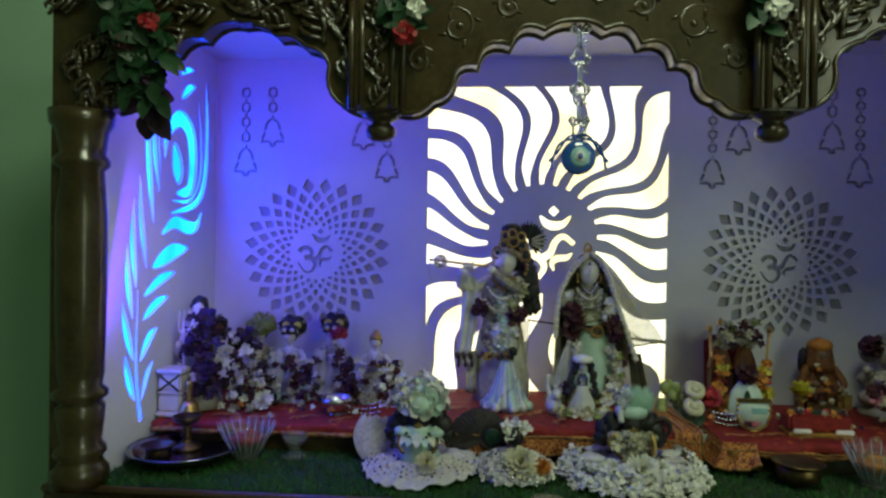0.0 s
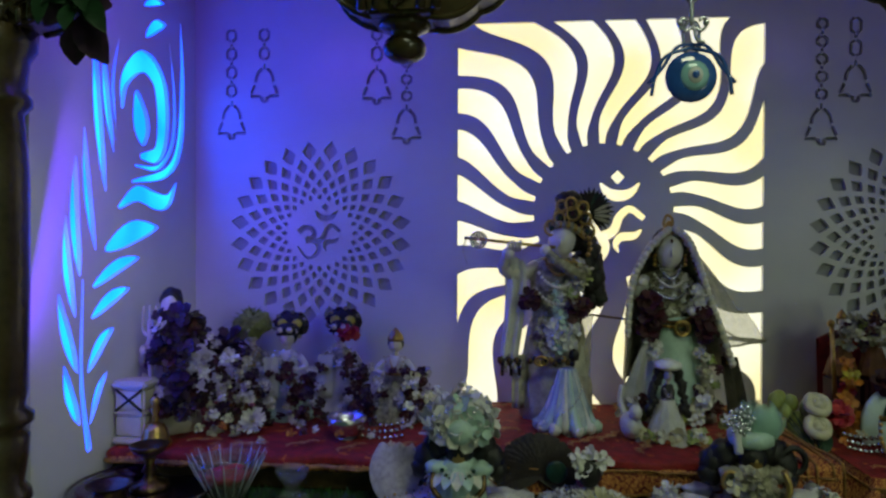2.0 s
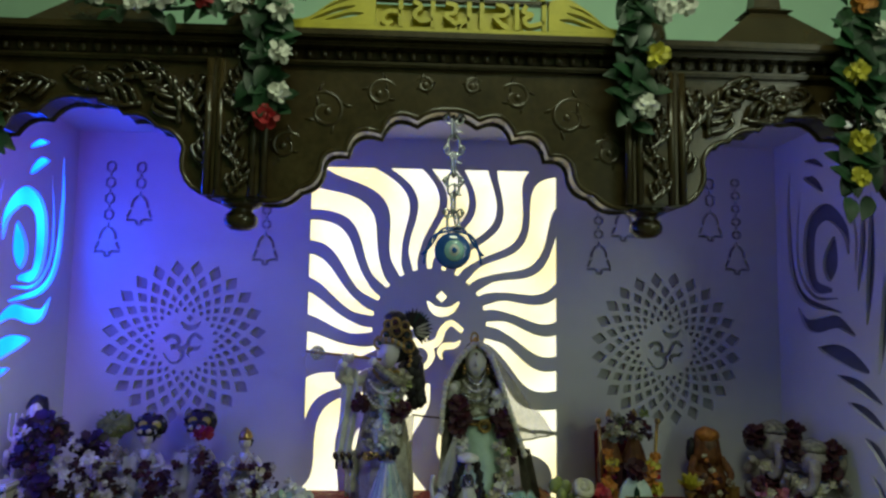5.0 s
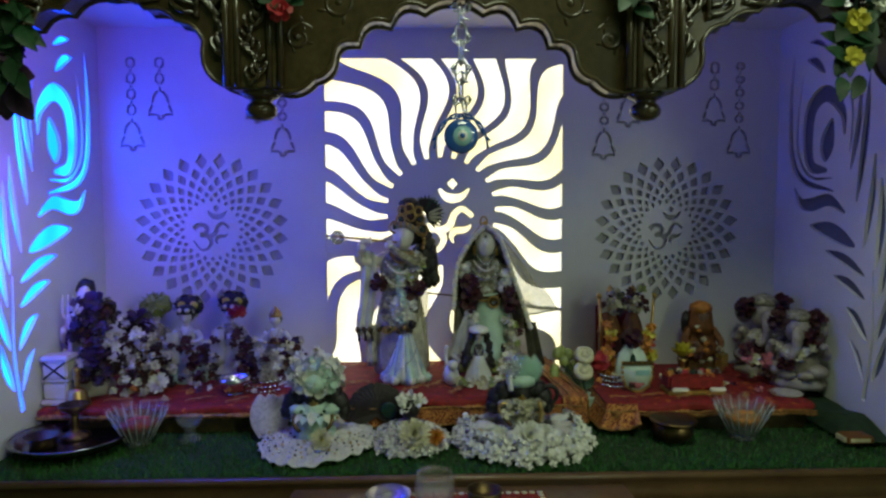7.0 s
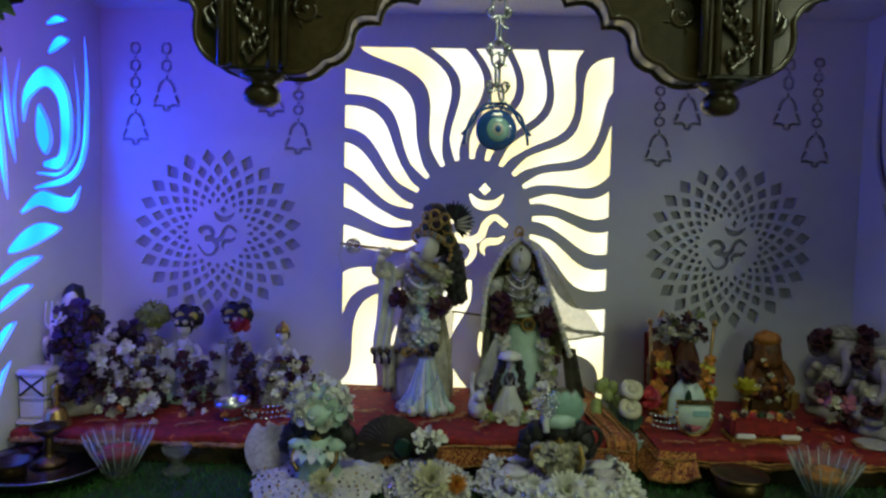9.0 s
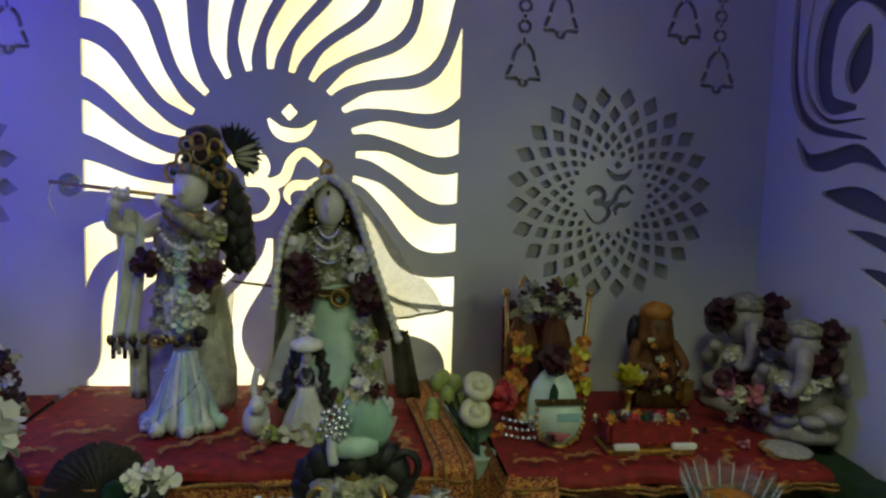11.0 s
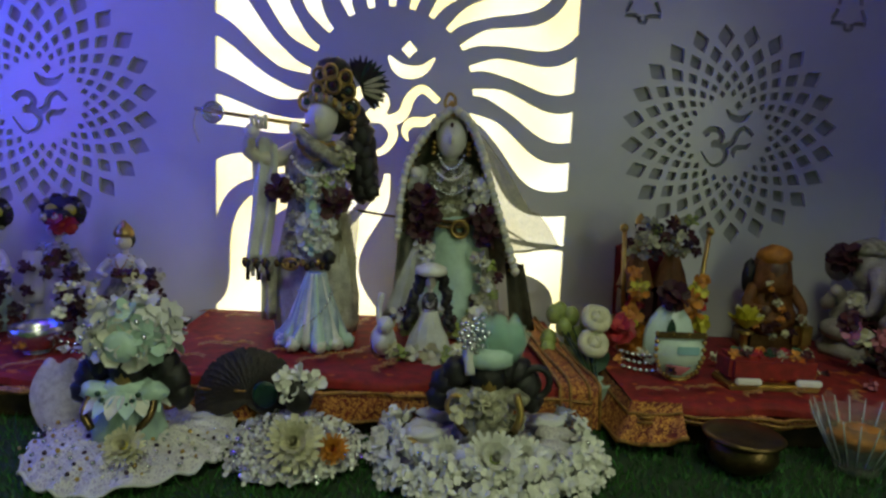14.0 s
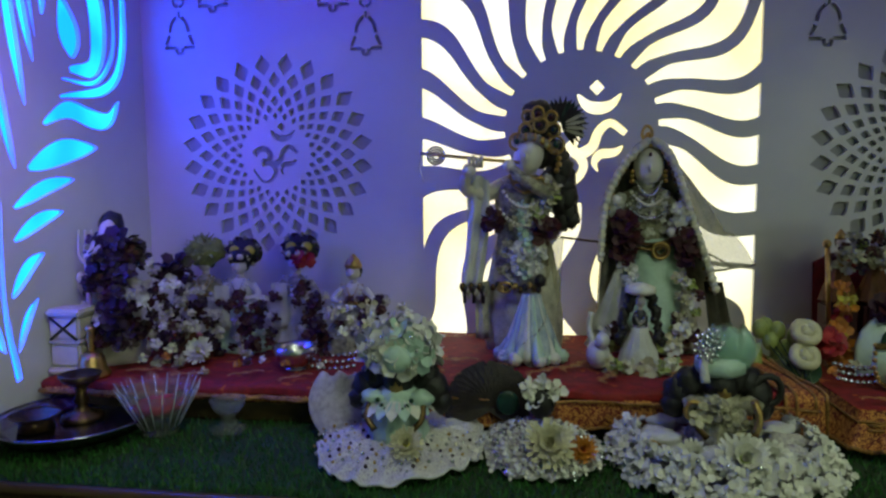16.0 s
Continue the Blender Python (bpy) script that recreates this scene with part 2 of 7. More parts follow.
def inside(c, poly):
    """Whether the outline winds round the point."""
    wind = 0
    for i, p in enumerate(poly):
        q = poly[i - 1]
        if (q[1] <= c.y) != (p[1] <= c.y):
            if q[0] + (c.y - q[1]) / (p[1] - q[1]) * (p[0] - q[0]) > c.x:
                wind += 1 if p[1] > q[1] else -1
    return wind != 0


def cut_plate(name, outer, holes, place, depth, mat, **tags):
    """A plate with openings through it; place turns (u, v, into the plate) into the world."""
    verts, edges = [], []
    for poly in [outer, *holes]:
        n0 = len(verts)
        edges.extend((n0 + i, n0 + (i + 1) % len(poly)) for i in range(len(poly)))
        verts.extend(Vector(p) for p in poly)
    v2, _, f2, _, _, _ = delaunay_2d_cdt(verts, edges, [], 0, 1e-6, False)
    bounds = [(min(p[0] for p in h), max(p[0] for p in h), min(p[1] for p in h), max(p[1] for p in h), h) for h in holes]
    keep = []
    for f in f2:
        c = sum((v2[i] for i in f), Vector((0, 0))) / len(f)
        if inside(c, outer) and not any(x0 <= c.x <= x1 and y0 <= c.y <= y1 and inside(c, h) for x0, x1, y0, y1, h in bounds):
            keep.append(f)
    n = len(v2)
    b = Build()
    edge = {}
    for f in keep:
        for i in range(len(f)):
            a, c = f[i], f[(i + 1) % len(f)]
            edge[(a, c)] = edge.get((a, c), 0) + 1
    rim = [(a, c) for (a, c) in edge if (c, a) not in edge]
    sides = [(c, a, a + n, c + n) for a, c in rim]
    b.add([place(p.x, p.y, 0) for p in v2] + [place(p.x, p.y, depth) for p in v2], list(keep) + sides, mat, True)
    return b.done(name, **tags)


def sun_rays(cx, cz, lo, hi):
    """Wavy rays round a disc; a few of the hand-cut ones lean off the even spacing."""
    lean = {9: 3, 10: 3, 11: 3, 12: 2.5, 13: 3, 14: 5, 15: 1.5, 17: -4, 19: 6, 20: -1}
    out = []
    for i in range(22):
        step = 2 * math.pi * i / 22
        th0 = step + math.radians(2.2 - 8.3 * (1 - math.cos(step)) + lean.get(i, 0))
        wave = 0.318 - 0.030 * math.cos(step)
        left, right = [], []
        for j in range(37):
            dr = 0.46 * j / 36
            r = 0.140 + dr
            th = th0 - math.radians((6.7 - 0.7 * math.cos(step)) * (1 - math.cos(2 * math.pi * dr / wave)))
            half = (0.072 + 0.09 * min(dr, 0.15)) * r * min(1.0, math.sqrt(max(0.02, dr) / 0.02) * 0.5 + 0.02 + dr * 4)
            w = half / r
            left.append((cx + r * math.cos(th + w), cz + r * math.sin(th + w)))
            right.append((cx + r * math.cos(th - w), cz + r * math.sin(th - w)))
        p = clip_poly(left + right[::-1], lo, hi)
        if len(p) > 3:
            out.append(p)
    return out


def om(cx, cz, s):
    def at(pts):
        return [(cx + s * x, cz + s * y) for x, y in pts]
    shapes = [stroke(at([(-0.86, 0.34), (-0.62, 0.56), (-0.28, 0.54), (-0.12, 0.28), (-0.30, 0.04), (-0.55, -0.02)]), 0.26 * s, 0.22 * s),
              stroke(at([(-0.50, 0.02), (-0.12, -0.04), (0.10, -0.38), (-0.12, -0.76), (-0.52, -0.80), (-0.92, -0.30)]), 0.32 * s, 0.06 * s),
              stroke(at([(0.0, -0.10), (0.30, 0.08), (0.46, 0.46), (0.74, 0.66), (1.10, 0.40)]), 0.28 * s, 0.16 * s),
              stroke(at([(1.04, 0.10), (0.84, -0.06), (0.50, -0.10), (0.36, -0.30), (0.44, -0.52)]), 0.22 * s, 0.12 * s, blade=True),
              stroke(at([(-0.06, 1.36), (0.16, 1.10), (0.44, 1.02), (0.74, 1.10), (0.98, 1.36)]), 0.30 * s, blade=True),
              at([(0.40, 1.33), (0.58, 1.52), (0.40, 1.71), (0.22, 1.52)])]
    return shapes


def mandala(cx, cz, R):
    out = []
    for k, (fr, size) in enumerate(((0.91, 0.105), (0.755, 0.080), (0.64, 0.062), (0.545, 0.052), (0.465, 0.044), (0.395, 0.036))):
        for i in range(24):
            a = 2 * math.pi * (i + 0.5 * (k % 2)) / 24 + 0.13
            c, s = math.cos(a), math.sin(a)
            L, W = R * size, R * size * 0.74
            pts = [(-1, 0), (-0.35, 0.8), (0, 1), (0.4, 0.62), (1, 0), (0.4, -0.62), (0, -1), (-0.35, -0.8)]
            out.append([(cx + (R * fr + x * L) * c - y * W * s, cz + (R * fr + x * L) * s + y * W * c) for x, y in pts])
    return out + om(cx - 0.006, cz - 0.014, R * 0.235)


def bell(x, z, top):
    """A bell outline with a chain of links above it."""
    out = []
    w, h, t = 0.031, 0.068, 0.0070
    z += 0.010
    out.append(stroke([(x - w * 0.30, z), (x - w, z), ], t))
    out.append(stroke([(x + w * 0.30, z), (x + w, z)], t))
    out.append(stroke([(x - w * 0.20, z), (x - w * 0.16, z - 0.010), (x + w * 0.16, z - 0.010), (x + w * 0.20, z)], t, k=3))
    for s in (-1, 1):
        out.append(stroke([(x + s * w * 0.92, z + 0.006), (x + s * w * 0.66, z + h * 0.34)], t))
        out.append(stroke([(x + s * w * 0.62, z + h * 0.44), (x + s * w * 0.50, z + h * 0.68), (x + s * w * 0.16, z + h * 0.86)], t, k=4))
    zz = z + h * 0.93
    out.append(stroke([(x, zz - 0.006), (x, zz + 0.006)], 0.004))
    zz += 0.008
    n = max(1, round((top - zz) / 0.037))
    L = (top - zz) / n
    for i in range(n):
        a, e = zz + i * L + 0.004, zz + (i + 1) * L - 0.006
        for s in (-1, 1):
            out.append(stroke([(x + s * 0.0015, a + 0.002), (x + s * 0.0095, a + 0.008), (x + s * 0.0095, e - 0.008), (x + s * 0.0015, e - 0.002)], 0.0062, k=1))
        if i < n - 1:
            out.append(stroke([(x, e + 0.002), (x, e + 0.008)], 0.0055))
    return out


def feather():
    """A peacock feather in (distance from the back wall, height)."""
    out = [stroke([(0.368, 0.913), (0.387, 1.03), (0.383, 1.19)], 0.013, 0.004)]
    outside = ((0.391, 0.961, 0.428, 1.061, 0.020), (0.396, 1.044, 0.440, 1.170, 0.022), (0.402, 1.132, 0.423, 1.289, 0.020), (0.390, 1.195, 0.398, 1.382, 0.022),
               (0.350, 1.235, 0.377, 1.431, 0.018), (0.322, 1.332, 0.350, 1.600, 0.021), (0.299, 1.401, 0.326, 1.590, 0.017))
    for y0, z0, y1, z1, w in outside:
        out.append(stroke([(y0, z0), (y0 + (y1 - y0) * 0.42 + 0.008, z0 + (z1 - z0) * 0.5), (y1, z1)], w * 1.05, blade=True))
    inside = ((0.366, 0.955, 0.319, 1.032, 0.016), (0.371, 1.040, 0.301, 1.102, 0.024), (0.360, 1.126, 0.252, 1.166, 0.024), (0.356, 1.176, 0.220, 1.220, 0.024),
              (0.322, 1.236, 0.156, 1.276, 0.040), (0.195, 1.629, 0.122, 1.673, 0.022), (0.20, 1.685, 0.13, 1.712, 0.014))
    for y0, z0, y1, z1, w in inside:
        out.append(stroke([(y0, z0), (y0 + (y1 - y0) * 0.5, z0 + (z1 - z0) * 0.62 + w * 0.12), (y1, z1)], w * 0.98, blade=True))
    out.append(stroke([(0.284, 1.308), (0.225, 1.336), (0.160, 1.326), (0.115, 1.330), (0.084, 1.368)], 0.032, blade=True))
    out.append(stroke([(0.242, 1.356), (0.12, 1.385), (0.069, 1.450), (0.058, 1.58), (0.066, 1.695)], 0.020, blade=True))
    out.append(stroke([(0.235, 1.386), (0.15, 1.392), (0.098, 1.45), (0.092, 1.54), (0.110, 1.64)], 0.010, blade=True))
    out.append(stroke([(0.215, 1.404), (0.152, 1.418), (0.134, 1.48), (0.148, 1.555), (0.205, 1.580), (0.262, 1.535), (0.274, 1.480)], 0.045, blade=True))
    out.append(stroke([(0.205, 1.425), (0.212, 1.470), (0.228, 1.522)], 0.052, blade=True))
    out.append(stroke([(0.292, 1.44), (0.300, 1.52), (0.282, 1.60)], 0.008, blade=True))
    return out


# ---- the setting ----
BACK, SIDE, TOP, GRASS, FRONT = 0.0, 0.87, 1.775, 0.85, -0.55

panel_lo, panel_hi = (-0.305, 0.90), (0.305, 1.700)
bells = bell(-0.789, 1.470, 1.708) + bell(-0.717, 1.548, 1.708) + bell(-0.475, 1.540, 1.708) + bell(-0.412, 1.456, 1.708)
bells += bell(0.699, 1.534, 1.700) + bell(0.766, 1.451, 1.700) + bell(0.475, 1.530, 1.700) + bell(0.412, 1.446, 1.700)


def on_back(u, v, d):
    return (u, BACK + d, v)


rays = [[(x, z) for x, z in p] for p in sun_rays(-0.009, 1.311, panel_lo, panel_hi)]
cut_plate("wall_back", [(-0.90, 0.80), (0.90, 0.80), (0.90, 1.80), (-0.90, 1.80)], rays + om(-0.010, 1.268, 0.075) + mandala(-0.597, 1.267, 0.193) + mandala(0.580, 1.262, 0.187) + bells,
          on_back, 0.008, WHITE, label="white carved back panel with sun rays, bells and round lotus patterns", category="wall", kind="structure")
Build().box((-0.305, 0.009, 0.86), (0.305, 0.016, 1.702), WARM_GLOW, 0).done("light_panel", label="warm white backlit diffuser behind the sun-ray cutouts", category="light panel")
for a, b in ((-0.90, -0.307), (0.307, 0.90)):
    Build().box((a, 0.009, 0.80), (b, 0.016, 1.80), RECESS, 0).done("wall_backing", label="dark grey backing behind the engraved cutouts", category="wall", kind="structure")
Build().box((-0.92, 0.017, 0.30), (0.92, 0.04, 1.84), WHITE, 0).done("wall_shrine_rear", label="white rear board of the shrine niche", category="wall", kind="structure")
for side, name in ((-1, "wall_left"), (1, "wall_right")):
    def on_side(u, v, d, side=side):
        return (side * (SIDE + d), -u, v)
    cut_plate(name, [(0.0, 0.80), (0.50, 0.80), (0.50, 1.80), (0.0, 1.80)], feather(), on_side, 0.008, WHITE,
              label="white side panel with a cut-out peacock feather" + (" glowing blue" if side < 0 else ", unlit"), category="wall", kind="structure")
    x0, x1 = sorted((side * (SIDE + 0.009), side * (SIDE + 0.016)))
    Build().box((x0, -0.47, 0.82), (x1, -0.02, 1.76), BLUE_GLOW if side < 0 else FEATHER_OFF, 0).done(
        "light_panel" if side < 0 else "wall_backing", label="blue backlit diffuser behind the feather cutouts" if side < 0 else "dark backing behind the feather cutouts",
        category="light panel" if side < 0 else "wall", kind="" if side < 0 else "structure")
    x0, x1 = sorted((side * (SIDE + 0.017), side * (SIDE + 0.045)))
    Build().box((x0, -0.52, 0.0), (x1, 0.04, 1.84), WOOD, 0.002).done("wall_shrine_" + ("west" if side < 0 else "east"), label="dark wooden side of the shrine cabinet", category="wall", kind="structure")
Build().box((-0.895, -0.52, TOP), (0.895, 0.016, TOP + 0.02), WHITE, 0).done("ceiling", label="white ceiling board of the shrine niche", category="ceiling", kind="structure")

# room around; its floor is unseen and kept pale to bounce light up
Build().box((-2.6, -3.6, -0.10), (2.6, 0.2, 0.0), FLOOR_TILE, 0).done("floor", label="unseen room floor, pale beige to bounce light up", category="floor", kind="structure")
Build().box((-2.6, 0.06, 0.0), (2.6, 0.20, 2.8), GREEN_WALL, 0).done("wall_north", label="pale green painted room wall", category="wall", kind="structure")
Build().box((-2.6, -3.6, 0.0), (2.6, -3.45, 2.8), GREEN_WALL, 0).done("wall_south", label="pale green painted room wall", category="wall", kind="structure")
Build().box((-2.75, -3.6, 0.0), (-2.6, 0.2, 2.8), GREEN_WALL, 0).done("wall_west", label="pale green painted room wall", category="wall", kind="structure")
Build().box((2.6, -3.6, 0.0), (2.75, 0.2, 2.8), GREEN_WALL, 0).done("wall_east", label="pale green painted room wall", category="wall", kind="structure")
Build().box((-2.75, -3.6, 2.8), (2.75, 0.2, 2.95), WHITE, 0).done("ceiling_room", label="white room ceiling", category="ceiling", kind="structure")
# assumed fixture for the overhead fill, out of view
lamp = empty("ceiling_lamp", (0.15, -1.45, 2.80), "unseen square white ceiling lamp, assumed in the room", "lamp")
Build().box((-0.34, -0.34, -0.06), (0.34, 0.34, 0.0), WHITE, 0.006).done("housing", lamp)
# assumed tube fixture for the high fill, out of view
tube = empty("tube_lamp", (2.05, -3.45, 2.42), "unseen white tube lamp, assumed high on the green room wall", "lamp")
Build().box((-0.62, 0.0, -0.03), (0.62, 0.05, 0.03), WHITE, 0.004).done("housing", tube)
Build().tube([(-0.58, 0.062, 0), (0.58, 0.062, 0)], 0.012, WHITE, 12).done("tube", tube, "white glass tube")
# assumed window to go with the front fill, out of view
win = empty("window_1", (1.75, -3.45, 1.40), "unseen white window frame, assumed for the soft front fill", "window", kind="structure")
for x in (-0.68, 0.0, 0.68):
    Build().box((x - 0.025, 0.0, -0.73), (x + 0.025, 0.03, 0.73), WHITE, 0.003).done("window_frame", win)
for z in (-0.73, 0.73):
    Build().box((-0.70, 0.0, z - 0.025), (0.70, 0.031, z + 0.025), WHITE, 0.003).done("window_frame", win)

# ---- shrine base ----
base = empty("shrine_cabinet", (0, -0.26, 0), "dark wooden shrine cabinet with moulded top edge", "cabinet")


def at_base(b, name, label=""):
    for i, p in enumerate(b.v):
        b.v[i] = (p[0], p[1] + 0.26, p[2])
    return b.done(name, base, label)


at_base(Build().box((-0.885, -0.52, 0.02), (0.885, 0.015, 0.80), WOOD, 0.003), "body")
at_base(Build().box((-0.885, -0.55, 0.800), (0.885, 0.015, 0.836), WOOD, 0.004), "top_board")
prof = [(-0.550, 0.836), (-0.558, 0.848), (-0.566, 0.848), (-0.571, 0.842), (-0.566, 0.835), (-0.561, 0.830), (-0.566, 0.815), (-0.564, 0.790), (-0.552, 0.780)]
at_base(Build().grid([[(x, y, z) for y, z in prof] for x in (-0.945, 0.945)], WOOD_LIGHT), "edge_moulding", "brown varnished moulding along the top edge")
for x in (-0.62, -0.21, 0.21, 0.62):
    at_base(Build().box((x - 0.195, -0.540, 0.10), (x + 0.195, -0.521, 0.77), WOOD_LIGHT, 0.006), "door_panel")
at_base(Build().box((-0.288, -0.86, 0.812), (0.302, -0.572, 0.832), WOOD_LIGHT, 0.004), "pull_out_board", "brown wooden pull-out offering board")
at_base(Build().box((-0.885, -0.535, 0.0), (0.885, 0.0, 0.02), WOOD, 0.002), "plinth")
for x0, x1 in ((-0.94, -0.300), (0.314, 0.94)):
    at_base(Build().box((x0, -0.640, 0.770), (x1, -0.568, 0.800), WOOD_LIGHT, 0.004), "front_ledge", "brown wooden ledge below the altar edge")

turf = Build().box((-0.866, -0.552, 0.8365), (0.866, -0.002, 0.844), TURF_BASE, 0)
turf.done("grass_mat", label="green artificial grass mat covering the altar top", category="grass mat", kind="stuff")
rng = np.random.default_rng(4)
N = 26000
bx, by = rng.uniform(-0.864, 0.864, N), -0.55 + 0.545 * rng.random(N) ** 1.6
ang, lean, hh = rng.uniform(0, 6.283, N), rng.uniform(-0.006, 0.006, (N, 2)), rng.uniform(0.006, 0.012, N)
bw = 0.0012
V = np.empty((N, 3, 3))
V[:, 0] = np.stack([bx - bw * np.cos(ang), by - bw * np.sin(ang), np.full(N, 0.8442)], 1)
V[:, 1] = np.stack([bx + bw * np.cos(ang), by + bw * np.sin(ang), np.full(N, 0.8442)], 1)
V[:, 2] = np.stack([bx + lean[:, 0], by + lean[:, 1], 0.8442 + hh], 1)
me = bpy.data.meshes.new("grass_blades")
me.from_pydata(V.reshape(-1, 3).tolist(), [], np.arange(N * 3).reshape(-1, 3).tolist())
me.materials.append(TURF)
tagged(new("grass_blades", me), "short green plastic grass blades on the altar mat", "grass", kind="stuff")

# ---- carved wooden arcade ----
arcade = empty("carved_arcade", (0, FRONT, 1.5), "dark polished carved wooden arcade with three scalloped arches", "arcade")


def at_arcade(b, name, label=""):
    for i, p in enumerate(b.v):
        b.v[i] = (p[0], p[1] - FRONT, p[2] - 1.5)
    return b.done(name, arcade, label)


def scallop(cusps, bulge=0.22):
    out = []
    for (x0, z0), (x1, z1) in zip(cusps, cusps[1:]):
        for j in range(6):
            t = j / 6
            k = 4 * t * (1 - t) * bulge
            out.append((x0 + (x1 - x0) * t - (z1 - z0) * k * (1 if x1 > x0 else -1), z0 + (z1 - z0) * t + abs(x1 - x0) * k))
    return out + [cusps[-1]]


half = scallop([(0.004, 1.676), (0.050, 1.660)], 0.10)[:-1] + scallop([(0.050, 1.660), (0.110, 1.636), (0.166, 1.604), (0.206, 1.572)], 0.30)[:-1] + scallop([(0.206, 1.572), (0.240, 1.542), (0.300, 1.522)], -0.16)
side_half = scallop([(0.372, 1.524), (0.420, 1.602)], -0.24)[:-1] + scallop([(0.420, 1.602), (0.464, 1.636), (0.515, 1.655), (0.583, 1.680)], 0.16)
side_far = scallop([(0.583, 1.680), (0.652, 1.655), (0.706, 1.630), (0.750, 1.596)], 0.18)[:-1] + scallop([(0.750, 1.596), (0.826, 1.527)], -0.18)
arch_right = half + side_half + side_far
outline = [(-x, z) for x, z in reversed(arch_right)][:-1] + arch_right


def on_arch(u, v, d):
    return (u, FRONT - 0.025 + d, v)


at = cut_plate("arch_board", outline + [(0.925, 1.527), (0.925, 1.745), (-0.925, 1.745), (-0.925, 1.527)], [], on_arch, 0.05, WOOD)
at.parent = arcade
at.matrix_basis = Matrix.Translation((0, -FRONT, -1.5))
# worn, lighter lip along the arch edge
for s in (0, 1):
    seg = [(x, FRONT - 0.026 + 0.05 * s, z) for x, z in outline]
    at_arcade(Build().tube(seg, 0.0045, WOOD, 6), "arch_lip")
# cornice of stepped boards with a row of pearls
for lo, hi, out in ((1.742, 1.751, 0.036), (1.751, 1.768, 0.030), (1.768, 1.776, 0.054), (1.776, 1.790, 0.068)):
    at_arcade(Build().box((-0.925 - out * 0.4, FRONT - out, lo), (0.925 + out * 0.4, FRONT + 0.03, hi), WOOD, 0.003), "cornice_board")
for i in range(78):
    x = -0.915 + 1.83 * i / 77
    at_arcade(Build().ell((x, FRONT - 0.034, 1.7595), (0.0062, 0.006, 0.0080), WOOD, 8, 5), "pearl")


def scrollwork(b, x0, z0, size, flip, turns=1.4, leaves=5):
    """A carved tendril that curls up, with acanthus leaves along it."""
    y = FRONT - 0.028
    pts = []
    for j in range(26):
        t = j / 25
        r = size * (1 - 0.86 * t)
        a = math.pi * (0.15 + 2 * turns * t)
        pts.append((x0 + flip * r * math.cos(a), y - 0.004 * math.sin(math.pi * t), z0 + r * math.sin(a)))
    b.tube(pts, [0.0055 * (1 - 0.5 * j / 25) for j in range(26)], WOOD, 6)
    b.ell(pts[-1], 0.009, WOOD, 8, 5)
    for j in range(leaves):
        k = 2 + j * 4
        p, q = Vector(pts[k]), Vector(pts[k + 1])
        d = (q - p).normalized()
        o = Vector((p.x - x0, 0, p.z - z0)).normalized()
        mid = p + (d + o).normalized() * size * 0.32
        ang = math.atan2((d + o).z, (d + o).x)
        b.ell((mid.x, y, mid.z), (size * 0.34, 0.009, size * 0.11), WOOD, 8, 6, rot=Matrix.Rotation(-ang, 3, "Y"))


def acanthus(b, x0, z0, ang, size, flip, fingers=5):
    """A carved leaf: a raised midrib with curling, tapering fingers along both sides."""
    y = FRONT - 0.028
    d = Vector((math.cos(ang), 0, math.sin(ang)))
    side = Vector((-d.z, 0, d.x)) * flip
    spine = smooth_line([Vector((x0, y, z0)) + d * size * t + side * size * 0.30 * math.sin(math.pi * 0.9 * t) for t in (0, 0.35, 0.7, 1.0)], 4)
    b.tube(spine, [0.0058 - 0.0003 * k for k in range(len(spine))], CARVED, 6)
    for k in range(fingers):
        o = spine[1 + int(k * (len(spine) - 3) / (fingers - 1))]
        r = size * (0.62 - 0.06 * k)
        for q in (-1, 1):
            w = side * q
            pts = smooth_line([o, o + d * r * 0.35 + w * r * 0.35 + Vector((0, -0.006, 0)), o + d * r * 0.85 + w * r * 0.50 + Vector((0, -0.004, 0)), o + d * r * 1.05 + w * r * 0.20], 3)
            m = len(pts)
            b.tube(pts, [0.0012 + size * 0.052 * math.sin(math.pi * (0.15 + 0.8 * t / (m - 1))) for t in range(m)], CARVED, 6)
    b.ell(spine[-1] + d * size * 0.04, size * 0.10, CARVED, 8, 6)


